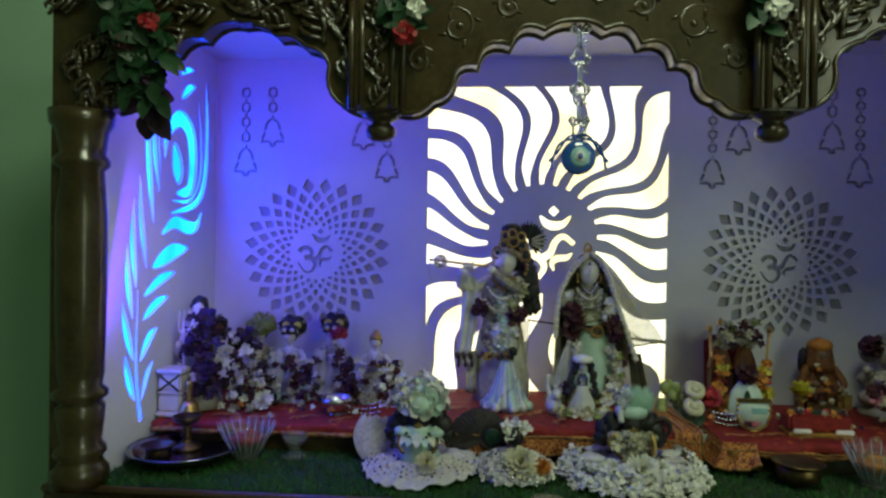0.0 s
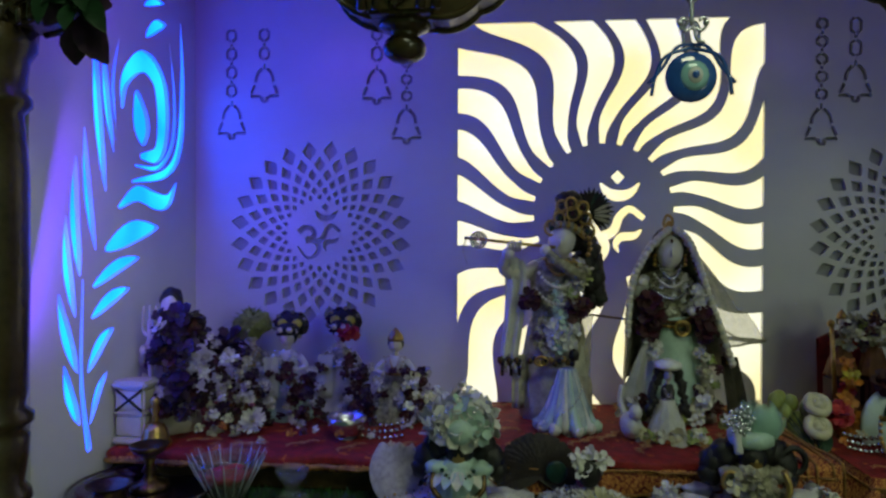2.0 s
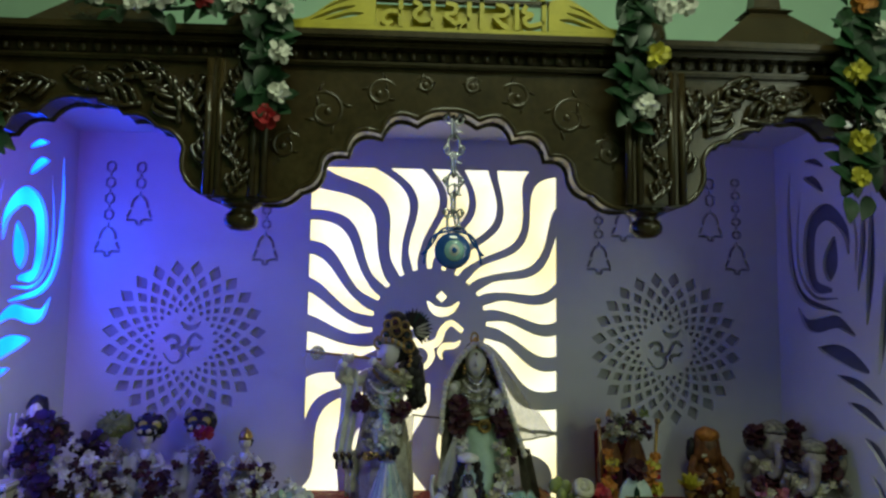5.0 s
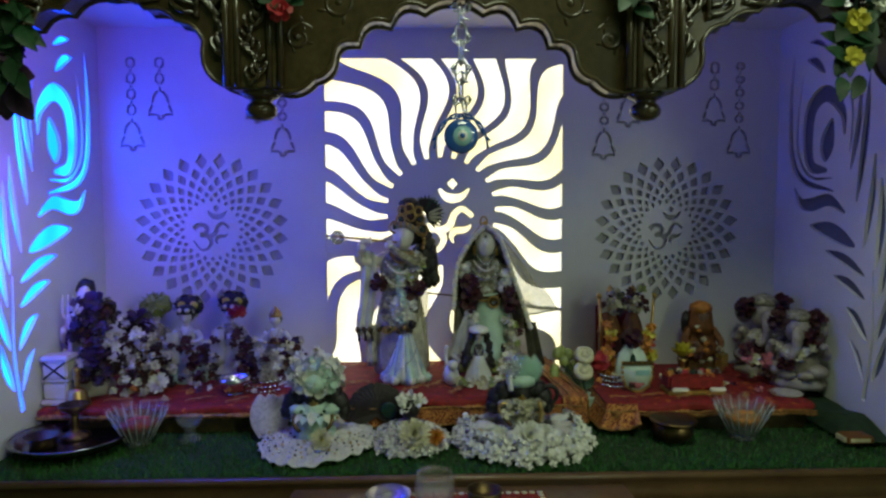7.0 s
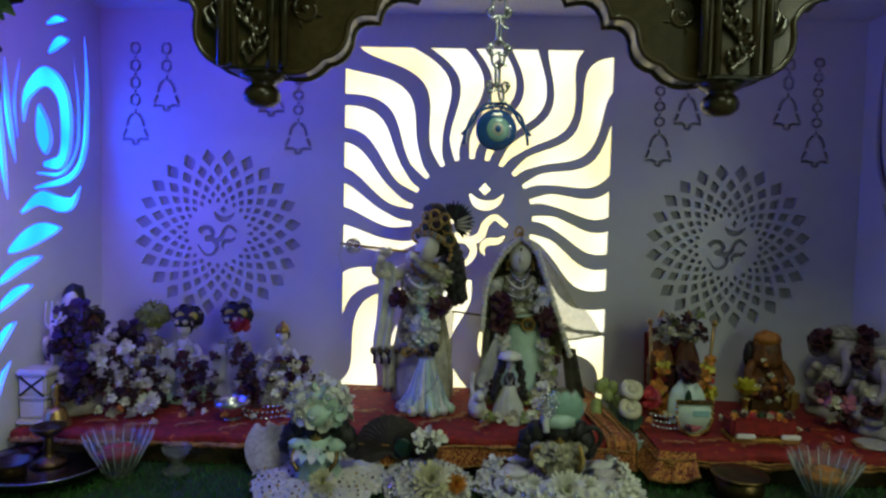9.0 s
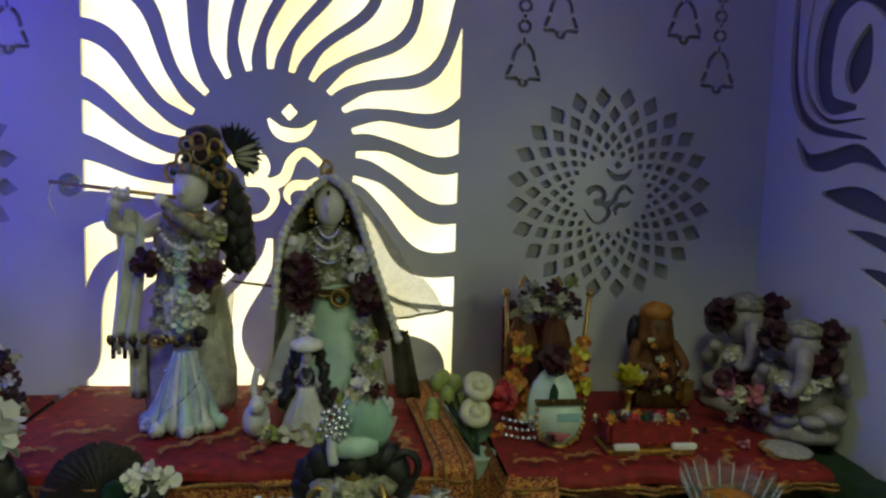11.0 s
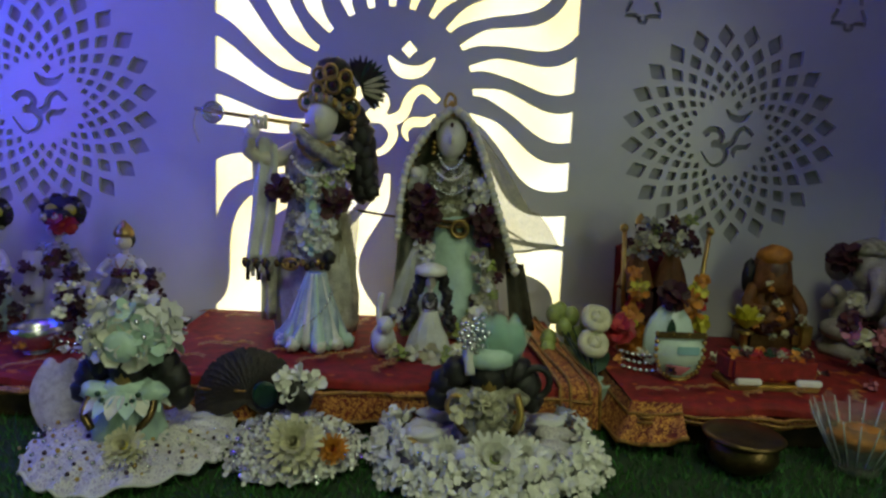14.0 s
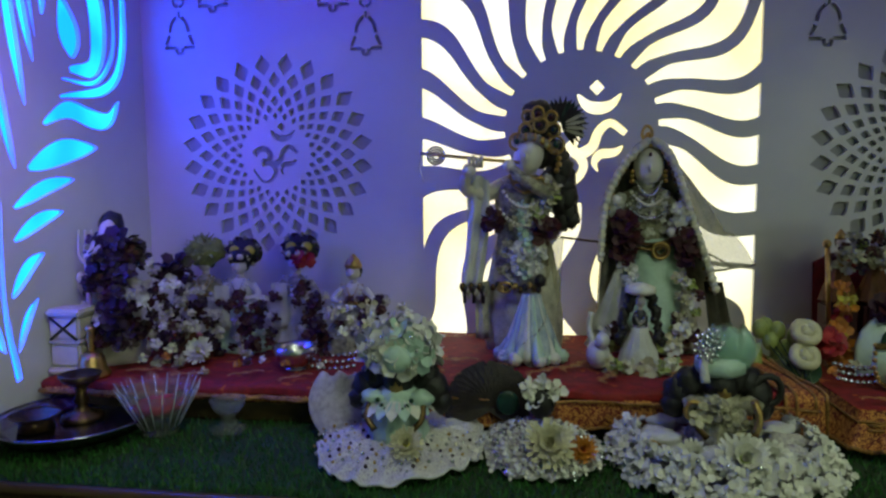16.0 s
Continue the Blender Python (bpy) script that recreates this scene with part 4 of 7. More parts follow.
def standing(h, robe, top, skin, spread=0.17, veil=None, crown="tall", hair=True, lean=0.0, sash=None, jewels=GOLD):
    """A standing robed figurine of height h without its crown, facing -y."""
    b = Build()
    b.lathe((0, 0, 0), [(spread * h * 1.05, 0), (spread * h, 0.03 * h), (spread * h * 0.82, 0.2 * h), (0.105 * h, 0.44 * h), (0.085 * h, 0.52 * h)], robe, 36, folds=11, amp=0.075, squash=0.72)
    b.ell((0, 0, 0.60 * h), (0.098 * h, 0.070 * h, 0.135 * h), top, 16, 10)
    b.lathe((0, 0, 0.505 * h), [(0.088 * h, 0), (0.098 * h, 0.012 * h), (0.096 * h, 0.03 * h)], jewels, 20, squash=0.78)
    hx = lean * h
    b.tube([(0, 0, 0.70 * h), (hx * 0.6, 0, 0.78 * h)], 0.030 * h, skin, 10)
    b.ell((hx, -0.012 * h, 0.835 * h), (0.062 * h, 0.060 * h, 0.078 * h), skin, 18, 12)
    b.ell((hx, -0.070 * h, 0.825 * h), (0.010 * h, 0.010 * h, 0.016 * h), skin, 8, 6)
    if hair:
        b.ell((hx * 1.1, 0.022 * h, 0.85 * h), (0.075 * h, 0.060 * h, 0.080 * h), HAIR, 14, 9, lump=0.15)
    if crown == "tall":
        b.lathe((hx, 0.0, 0.885 * h), [(0.066 * h, 0), (0.078 * h, 0.02 * h), (0.070 * h, 0.05 * h), (0.054 * h, 0.09 * h), (0.030 * h, 0.12 * h), (0.008 * h, 0.15 * h)], jewels, 18, folds=9, amp=0.06)
    elif crown == "round":
        b.lathe((hx, 0.0, 0.88 * h), [(0.064 * h, 0), (0.092 * h, 0.03 * h), (0.100 * h, 0.07 * h), (0.070 * h, 0.11 * h), (0.01 * h, 0.125 * h)], HAIR, 18, folds=7, amp=0.05)
        for i in range(9):
            a = math.pi * (0.05 + 0.9 * i / 8)
            b.ell((hx + 0.095 * h * math.cos(a), -0.045 * h, 0.90 * h + 0.085 * h * math.sin(a)), 0.012 * h, PEARL, 6, 4)
        for dx in (-0.04, 0.04):
            b.ell((hx + dx * h, -0.085 * h, 0.94 * h), 0.030 * h, CREAM, 8, 5)
    for pts_x in (0.052, 0.075, 0.095):
        beads(b, curve_front(-pts_x * h, pts_x * h, 0.715 * h, (0.68 - pts_x * 1.6) * h, -0.056 * h, 15, 0.030 * h), 0.0085 * h, jewels if pts_x != 0.075 else PEARL)
    return b


def arm(b, pts, r, sleeve, skin):
    n = len(pts)
    b.tube(smooth_line(pts, 4), [r * (1 - 0.45 * i / (4 * (n - 1))) for i in range(4 * (n - 1) + 1)], sleeve, 10)
    b.ell(pts[-1], r * 0.75, skin, 8, 6)


def sprays(b, pts, r, mats, jitter=0.006, axis=(0, -0.8, 0.5)):
    """Blooms along a line."""
    for i, p in enumerate(pts):
        q = (p[0] + random.uniform(-jitter, jitter), p[1] + random.uniform(-jitter, jitter) * 0.5, p[2] + random.uniform(-jitter, jitter))
        b.rose(q, r * random.uniform(0.8, 1.2), mats[i % len(mats)], axis=(axis[0] + random.uniform(-0.5, 0.5), axis[1], axis[2] + random.uniform(-0.4, 0.4)), layers=2, n=5)


random.seed(11)
# flute player
b = Build()
b.lathe((-0.016, 0.004, 0.0), [(0.062, 0), (0.066, 0.02), (0.064, 0.06), (0.060, 0.12), (0.050, 0.17), (0.040, 0.20)], NET, 48, folds=13, amp=0.07, squash=0.62)
b.lathe((-0.018, -0.004, 0.150), [(0.050, 0), (0.046, 0.03), (0.042, 0.06), (0.046, 0.10), (0.048, 0.125), (0.034, 0.148), (0.014, 0.156)], GILT, 36, folds=9, amp=0.04, squash=0.72)
b.tube([(-0.012, -0.006, 0.295), (-0.006, -0.012, 0.318)], 0.014, FACE_WHITE, 10)
tilt = Matrix.Rotation(math.radians(14), 3, "Y")
b.ell((-0.008, -0.026, 0.334), (0.0245, 0.025, 0.033), FACE_WHITE, 20, 14, rot=tilt)
b.ell((-0.013, -0.051, 0.330), (0.0035, 0.005, 0.007), FACE_WHITE, 8, 6)
# hair that falls behind the shoulder in loose locks
b.ell((0.006, -0.004, 0.346), (0.034, 0.028, 0.036), HAIR, 18, 10, lump=0.15)
for px, pz, q in ((0.036, 0.335, 0.022), (0.046, 0.310, 0.022), (0.050, 0.285, 0.024), (0.056, 0.262, 0.022), (0.058, 0.240, 0.020), (0.050, 0.225, 0.017), (0.066, 0.226, 0.014), (0.040, 0.290, 0.024), (0.044, 0.255, 0.022)):
    b.ell((px, 0.010 + random.uniform(-0.006, 0.004), pz), (q, q * 0.8, q * 1.15), HAIR, 12, 8, lump=0.45)
# patterned turban with a gilt band, dark knot and rings
b.ell((0.010, -0.014, 0.382), (0.031, 0.030, 0.028), FAN_BROWN, 20, 12, rot=tilt, lump=0.12)
b.ell((0.006, -0.006, 0.410), (0.025, 0.023, 0.017), HAIR, 16, 9, lump=0.2)
for k in range(15):
    a = math.pi * (1.02 + 0.96 * k / 14)
    b.ell(Vector((0.000, -0.016, 0.358)) + tilt @ Vector((0.033 * math.cos(a), 0.034 * math.sin(a), 0.004 * math.sin(3 * a))), (0.0052, 0.005, 0.0075), GOLD if k % 2 else GILT, 8, 6)
for gx, gz, gr in ((-0.028, 0.356, 0.012), (-0.014, 0.374, 0.010), (0.010, 0.382, 0.011), (0.032, 0.374, 0.010), (0.036, 0.350, 0.013), (0.006, 0.400, 0.010), (-0.010, 0.396, 0.009), (0.028, 0.394, 0.009)):
    b.tube([(gx + gr * math.cos(t), -0.043 + 0.006 * abs(gx) / 0.03, gz + gr * 1.1 * math.sin(t)) for t in [q * math.pi / 6 for q in range(12)]], 0.0027, GOLD, 6, close=True)
    b.ell((gx, -0.041, gz), gr * 0.45, (HAIR, MAROON, FAN_GREEN)[int(gz * 1000) % 3], 8, 5)
for k in range(4):
    b.ell((0.037 + 0.004 * math.sin(k), -0.038, 0.338 - 0.010 * k), 0.0048, GOLD, 8, 5)
# dark feather plume at the side of the turban
for i in range(44):
    a = math.radians(118 - 4.2 * i)
    b.leaf((0.046, 0.004 - 0.0015 * (i % 4), 0.388), (math.cos(a), 0.05 * math.sin(i * 2.0), math.sin(a)), (0, -1, 0.2), 0.040 + 0.007 * math.sin(i * 2.3), 0.008, (FAN_BROWN, HAIR, FAN_GREEN)[i % 3], 0.12)
for i in range(4):
    a = math.radians(24 - 14 * i)
    b.leaf((0.052, -0.012, 0.388 - 0.004 * i), (math.cos(a), -0.1, math.sin(a)), (0, -1, 0), 0.036, 0.006, CREAM, 0.18)
# arms and flute
arm(b, [(-0.050, -0.004, 0.284), (-0.082, -0.012, 0.270), (-0.114, -0.030, 0.280), (-0.106, -0.046, 0.310)], 0.0155, IVORY, FACE_WHITE)
for k in range(4):
    b.tube([(-0.104 + 0.006 * k, -0.050, 0.314), (-0.105 + 0.007 * k, -0.058, 0.330 + 0.003 * (k % 2))], 0.0032, FACE_WHITE, 6)
arm(b, [(0.026, -0.008, 0.284), (0.030, -0.042, 0.268), (-0.012, -0.060, 0.292), (-0.040, -0.058, 0.316)], 0.014, GILT, FACE_WHITE)
b.tube([(-0.022, -0.052, 0.321), (-0.100, -0.054, 0.329), (-0.186, -0.056, 0.338)], 0.0030, GOLD, 8)
for k in range(3):
    b.tube([(-0.160 + (0.0145 - 0.004 * k) * math.cos(t), -0.056 + 0.003 * k, 0.334 + (0.0145 - 0.004 * k) * math.sin(t)) for t in [q * math.pi / 9 for q in range(18)]], 0.0019, SILVER, 6, close=True)
b.tube(smooth_line([(-0.182, -0.056, 0.336), (-0.188, -0.056, 0.316), (-0.180, -0.056, 0.290)], 4), 0.0012, PEARL, 5)
# hanging scarf end with a dark tasselled hem
rows = []
for j in range(14):
    t = j / 13
    rows.append([(-0.114 - 0.004 * t + (0.040 - 0.006 * t) * i / 8 + 0.004 * math.sin(t * 4), -0.026 + 0.006 * math.sin(i * 1.5 + t * 2.5), 0.292 - 0.180 * t + 0.010 * math.sin(math.pi * i / 8) * (1 - t)) for i in range(9)])
b.grid(rows + [[(p[0], p[1] + 0.004, p[2]) for p in r] for r in rows[::-1]], SILK, close=False)
for k in range(9):
    b.ell((-0.120 + 0.005 * k, -0.032, 0.112 - 0.004 * (k % 3)), (0.005, 0.004, 0.008), (BRONZE, HAIR, GILT)[k % 3], 8, 5, lump=0.3)
for k in range(5):
    b.tube([(-0.116 + 0.008 * k, -0.030, 0.106), (-0.116 + 0.008 * k, -0.030, 0.084 + 0.006 * (k % 2))], 0.0034, (HAIR, LACE)[k % 2], 6)
rows = [[(-0.098 + 0.026 * i / 6, -0.018 + 0.006 * math.sin(i * 1.7), 0.120 - 0.100 * j / 7) for i in range(7)] for j in range(8)]
b.grid(rows + [[(p[0], p[1] + 0.004, p[2]) for p in r] for r in rows[::-1]], NET, close=False)
# necklaces, garlands and roses
for w, z in ((0.022, 0.286), (0.032, 0.262), (0.038, 0.232)):
    beads(b, curve_front(-0.018 - w, -0.010 + w, z + 0.012, z - 0.014, -0.036, 15, 0.014), 0.0036, GOLD if z > 0.27 else PEARL)
for gx, gz in ((-0.030, 0.298), (-0.006, 0.290), (0.010, 0.288)):
    b.tube([(gx + 0.0085 * math.cos(t), -0.050, gz + 0.008 * math.sin(t)) for t in [q * math.pi / 6 for q in range(12)]], 0.003, GOLD, 6, close=True)
sprays(b, [(0.018 + 0.014 * math.sin(i * 0.62), -0.046, 0.294 - 0.0085 * i) for i in range(11)], 0.013, [CREAM, GILT, CREAM, BUD], 0.005)
sprays(b, [(-0.032 + 0.011 * (i % 4), -0.044, 0.250 - 0.010 * (i // 4) + random.uniform(-0.004, 0.004)) for i in range(20)], 0.010, [GILT, MINT, PETAL, NET], 0.004)
b.rose((-0.066, -0.042, 0.224), 0.024, MAROON, layers=3)
b.rose((0.014, -0.050, 0.208), 0.026, MAROON, layers=3)
b.rose((0.030, -0.046, 0.216), 0.018, MAROON, layers=2)
sprays(b, [(-0.010 + 0.024 * math.cos(i * 2.4) * math.sqrt(i / 22), -0.056, 0.166 + 0.028 * math.sin(i * 2.4) * math.sqrt(i / 22)) for i in range(22)], 0.0125, [PETAL, SILK, PETAL, MINT], 0.003)
sprays(b, [(-0.046 + 0.009 * (i % 3), -0.046, 0.190 - 0.008 * i) for i in range(9)], 0.010, [GILT, NET, SILK], 0.005)
for k in range(11):
    b.ell((-0.066 + 0.0075 * k, -0.054, 0.116 + 0.004 * math.sin(k * 1.8)), (0.0055, 0.005, 0.0065), (BRONZE, HAIR, GOLD)[k % 3], 8, 5)
b.tube([(-0.046 + 0.012 * math.cos(t), -0.056, 0.116 + 0.008 * math.sin(t)) for t in [q * math.pi / 6 for q in range(12)]], 0.0028, GOLD, 6, close=True)
b.ell((0.012, -0.056, 0.128), (0.010, 0.009, 0.011), HAIR, 12, 8, lump=0.2)
# loose ochre cloth at the other side of the robe
rows = [[(0.022 + (0.030 - 0.010 * j / 9) * i / 6, -0.022 + 0.010 * i / 6 + 0.003 * math.sin(i * 2 + j), 0.196 - 0.140 * j / 9) for i in range(7)] for j in range(10)]
b.grid(rows, VEIL, close=False)
b.tube([(0.046, -0.006, 0.196), (0.090, 0.0, 0.190), (0.142, 0.004, 0.184)], 0.0022, BRONZE, 6)
b.done("flute_player_statue", label="white marble flute-playing statue in gilt dress on red velvet", category="statue", m=pose(-0.095, -0.115, Z1))

# consort with veil
b = Build()
b.lathe((-0.002, 0.004, 0.0), [(0.084, 0), (0.082, 0.02), (0.070, 0.08), (0.054, 0.15), (0.044, 0.195)], NET, 40, folds=9, amp=0.05, squash=0.60)
b.lathe((-0.004, -0.010, 0.012), [(0.060, 0), (0.058, 0.03), (0.052, 0.08), (0.046, 0.13), (0.043, 0.172), (0.030, 0.182)], MINT, 36, folds=5, amp=0.035, squash=0.74)
b.lathe((-0.013, -0.006, 0.178), [(0.042, 0), (0.038, 0.02), (0.041, 0.05), (0.045, 0.075), (0.038, 0.094), (0.018, 0.104)], GILT, 36, folds=11, amp=0.03, squash=0.70)
b.tube([(-0.014, -0.008, 0.272), (-0.014, -0.014, 0.298)], 0.013, FACE_WHITE, 10)
b.ell((-0.014, -0.024, 0.315), (0.0245, 0.024, 0.0325), FACE_WHITE, 20, 14)
b.ell((-0.015, -0.048, 0.311), (0.0032, 0.005, 0.007), FACE_WHITE, 8, 6)
b.ell((-0.014, -0.006, 0.322), (0.031, 0.026, 0.037), HAIR, 16, 10)
b.ell((-0.015, -0.0475, 0.333), (0.0024, 0.002, 0.0042), MAROON, 6, 5)
for q in (-1, 1):
    for k in range(3):
        b.ell((-0.014 + q * 0.027, -0.030, 0.306 - 0.008 * k), 0.0042, GOLD, 8, 5)
# gold tiara with an upright curl
for k in range(11):
    a = math.pi * k / 10
    b.ell((-0.014 + 0.025 * math.cos(a), -0.040, 0.330 + 0.020 * math.sin(a)), (0.0045, 0.004, 0.006), GOLD if k % 2 else PEARL, 8, 5)
b.lathe((-0.016, -0.030, 0.346), [(0.012, 0), (0.014, 0.006), (0.009, 0.015), (0.003, 0.024)], GOLD, 12)
b.tube(smooth_line([(-0.020, -0.034, 0.352), (-0.027, -0.034, 0.366), (-0.021, -0.034, 0.380), (-0.012, -0.034, 0.374), (-0.011, -0.034, 0.360)], 4), 0.0026, GOLD, 6)
# veil that hangs over the head and both shoulders
left_edge = [(p.x, p.y) for p in smooth_line([(-0.016, 0.358, 0), (-0.046, 0.330, 0), (-0.070, 0.292, 0), (-0.084, 0.255, 0), (-0.090, 0.200, 0), (-0.092, 0.140, 0), (-0.096, 0.070, 0)], 5)]
right_edge = [(p.x, p.y) for p in smooth_line([(-0.014, 0.358, 0), (0.012, 0.338, 0), (0.028, 0.305, 0), (0.040, 0.270, 0), (0.058, 0.215, 0), (0.076, 0.165, 0), (0.096, 0.105, 0)], 5)]
n = len(left_edge)
rows = []
for k in range(n):
    (xl, zl), (xr, zr) = left_edge[k], right_edge[k]
    deep = 0.030 + 0.022 * min(1, k / 8)
    rows.append([((xl + xr) / 2 - (xr - xl) / 2 * math.cos(math.pi * i / 14), -0.036 + deep * 1.6 * math.sin(math.pi * i / 14) ** 0.7 + 0.003 * math.sin(i * 2.2) * k / n, (zl + (zr - zl) * i / 14)) for i in range(15)])
b.grid(rows, VEIL, close=False)
b.grid([[(p[0] * 0.985, p[1] - 0.004, p[2] - 0.002) for p in r] for r in rows][::-1], NET, close=False)
for edge, last in ((left_edge, 24), (right_edge, 30)):
    line = [(edge[k // 3][0] + (edge[min(k // 3 + 1, n - 1)][0] - edge[k // 3][0]) * (k % 3) / 3, edge[k // 3][1] + (edge[min(k // 3 + 1, n - 1)][1] - edge[k // 3][1]) * (k % 3) / 3) for k in range(2, last * 3, 2)]
    for k, (x, z) in enumerate(line):
        b.ell((x, -0.045, z), 0.0062 + 0.0012 * (k % 2), PEARL if k % 3 else SILK, 7, 5)
        if k % 2:
            b.ell((x + (0.008 if edge is left_edge else -0.007), -0.038, z), 0.0030, (BRONZE, GOLD)[k % 4 // 2], 6, 4)
# sheer tail of the veil, spread out to the side
rows = []
for j in range(13):
    t = j / 12
    x0, z0 = right_edge[2 + int(t * (n - 6))]
    out = 0.008 + 0.080 * t ** 1.3
    rows.append([(x0 + out * i / 8, -0.022 + 0.030 * i / 8 + 0.004 * math.sin(i * 1.8 + j * 0.5), z0 - 0.004 + 0.010 * t * i / 8 * (1 if t > 0.8 else -1.0)) for i in range(9)])
b.grid(rows, VEIL, close=False)
b.tube([rows[-1][i] for i in range(9)], 0.0022, GILT, 6)
b.tube([(0.050, -0.010, 0.190), (0.090, 0.0, 0.168), (0.130, 0.006, 0.146)], 0.0016, BRONZE, 6)
# lower side of the veil, its shadow put into the cloth colour
rows = [[(0.080 + 0.014 * j / 8 + (0.030 + 0.010 * j / 8) * i / 6, -0.026 + 0.006 * math.sin(i * 2.2), 0.122 - 0.108 * j / 8) for i in range(7)] for j in range(9)]
b.grid(rows + [[(p[0], p[1] + 0.005, p[2]) for p in r] for r in rows[::-1]], SHADED_NET, close=False)
# jewellery, roses and garlands
for w, z in ((0.020, 0.278), (0.028, 0.262), (0.034, 0.240)):
    beads(b, curve_front(-0.014 - w, -0.014 + w, z + 0.010, z - 0.012, -0.032, 15, 0.012), 0.0031, (SILVER, GOLD, PEARL)[int(z * 100) % 3])
beads(b, curve_front(-0.058, 0.034, 0.200, 0.186, -0.036, 21, 0.010), 0.0038, BRONZE)
beads(b, curve_front(-0.056, 0.032, 0.192, 0.178, -0.037, 19, 0.010), 0.0032, GOLD)
for gr in (0.013, 0.008):
    b.tube([(0.004 + gr * math.cos(t), -0.050, 0.176 + gr * math.sin(t)) for t in [k * math.pi / 8 for k in range(16)]], 0.0028, GOLD if gr > 0.01 else BRONZE, 6, close=True)
sprays(b, [(-0.040 + 0.010 * (i % 6), -0.034, 0.262 - 0.013 * (i // 6) + random.uniform(-0.003, 0.003)) for i in range(30)], 0.0075, [GILT, NET, GILT, PETAL], 0.003)
for rx, rz, rr in ((-0.056, 0.222, 0.024), (-0.050, 0.198, 0.026), (-0.056, 0.172, 0.024), (0.040, 0.192, 0.024), (0.046, 0.168, 0.022)):
    b.rose((rx, -0.050, rz), rr, MAROON, layers=3)
sprays(b, [(0.030 + 0.004 * (i % 3), -0.044, 0.246 - 0.009 * i) for i in range(5)], 0.012, [PETAL, PEARL, SILK], 0.003)
arm(b, [(-0.050, -0.006, 0.262), (-0.074, -0.026, 0.230), (-0.066, -0.040, 0.258)], 0.014, SILK, FACE_WHITE)
arm(b, [(0.022, -0.006, 0.262), (0.040, -0.024, 0.222), (0.024, -0.042, 0.206)], 0.013, GILT, FACE_WHITE)
sprays(b, [(0.030 + 0.012 * (i % 4), -0.052 - 0.003 * (i % 2), 0.130 - 0.0075 * i) for i in range(15)], 0.011, [CREAM, PETAL, BUD, MAROON, GILT], 0.006)
sprays(b, [(-0.100 + 0.013 * i, -0.066, 0.030 + 0.016 * math.sin(i * 1.3)) for i in range(15)], 0.015, [CREAM, PETAL, MAROON, BUD, SILK], 0.007)
sprays(b, [(-0.052 + 0.006 * (i % 3), -0.056, 0.150 - 0.008 * i) for i in range(4)], 0.012, [PETAL, SILK], 0.004)
rows = [[(-0.062 - 0.050 * j / 7 + 0.046 * i / 5 * (0.15 + 0.85 * j / 7), -0.058 + 0.005 * math.sin(i * 2), 0.162 - 0.128 * j / 7) for i in range(6)] for j in range(8)]
b.grid(rows + [[(p[0], p[1] + 0.004, p[2]) for p in r] for r in rows[::-1]], SILK, close=False)
b.done("consort_statue", label="white marble consort statue with pearl-edged beige veil, on red velvet", category="statue", m=pose(0.108, -0.095, Z1))

# small figures before the pair
b = standing(0.125, SILK, HAIR, IVORY, 0.26, crown="none", jewels=SILVER)
b.lathe((0, 0, 0.115), [(0.016, 0), (0.024, 0.004), (0.022, 0.012), (0.006, 0.018)], PETAL, 14)
for s in (-1, 1):
    for p in smooth_line([(s * 0.012, 0.005, 0.116), (s * 0.022, 0.002, 0.088), (s * 0.030, -0.004, 0.040)], 7):
        b.ell((p.x + random.uniform(-0.004, 0.004), p.y, p.z), random.uniform(0.006, 0.009), HAIR, 8, 6, lump=0.4)
sprays(b, [(0.05 * math.cos(a), -0.028 + 0.02 * math.sin(a), 0.012) for a in [math.pi * (1.0 + k / 8) for k in range(9)]], 0.016, [PETAL, CREAM, BUD], 0.006)
b.done("small_dark_haired_statue", label="small statue with long black hair and white turban among flowers", category="statue", m=pose(0.070, -0.215, Z1))
b = Build()
rows = []
for j in range(11):
    t = j / 10
    rows.append([((0.020 + 0.040 * t ** 1.2) * (1 + 0.30 * t * math.sin(8 * g + 1.5 * math.sin(3 * g))) * math.cos(g) + 0.006 * (1 - t), (0.016 + 0.030 * t) * (1 + 0.30 * t * math.sin(8 * g + 1.5 * math.sin(3 * g))) * math.sin(g), 0.118 * (1 - t) + 0.006 * t * math.sin(5 * g) + 0.004) for g in [2 * math.pi * i / 72 for i in range(72)]])
b.grid([[(p[0] * 0.8, p[1] * 0.8, p[2]) for p in r] for r in rows], SATIN)
for i in range(17):
    a = math.pi * (0.95 + 1.10 * i / 16)
    reach = 0.052 + 0.016 * math.sin(i * 2.3)
    fold = smooth_line([(0.014 * math.cos(a), 0.012 * math.sin(a), 0.122), (0.026 * math.cos(a), 0.022 * math.sin(a), 0.085), (0.040 * math.cos(a + 0.05), 0.034 * math.sin(a), 0.045), (reach * math.cos(a + 0.1 * math.sin(i)), reach * 0.85 * math.sin(a), 0.010)], 4)
    b.tube(fold, [0.0035 + (0.0085 + 0.004 * math.sin(i * 3.1)) * k / 12 for k in range(13)], (SATIN, SATIN, SILK, SATIN, MINT)[i % 5], 8)
    b.ell(fold[-1] + Vector((0, 0, 0.004)), (0.013, 0.011, 0.011), (SILK, SATIN, MINT)[i % 3], 12, 8, lump=0.5)
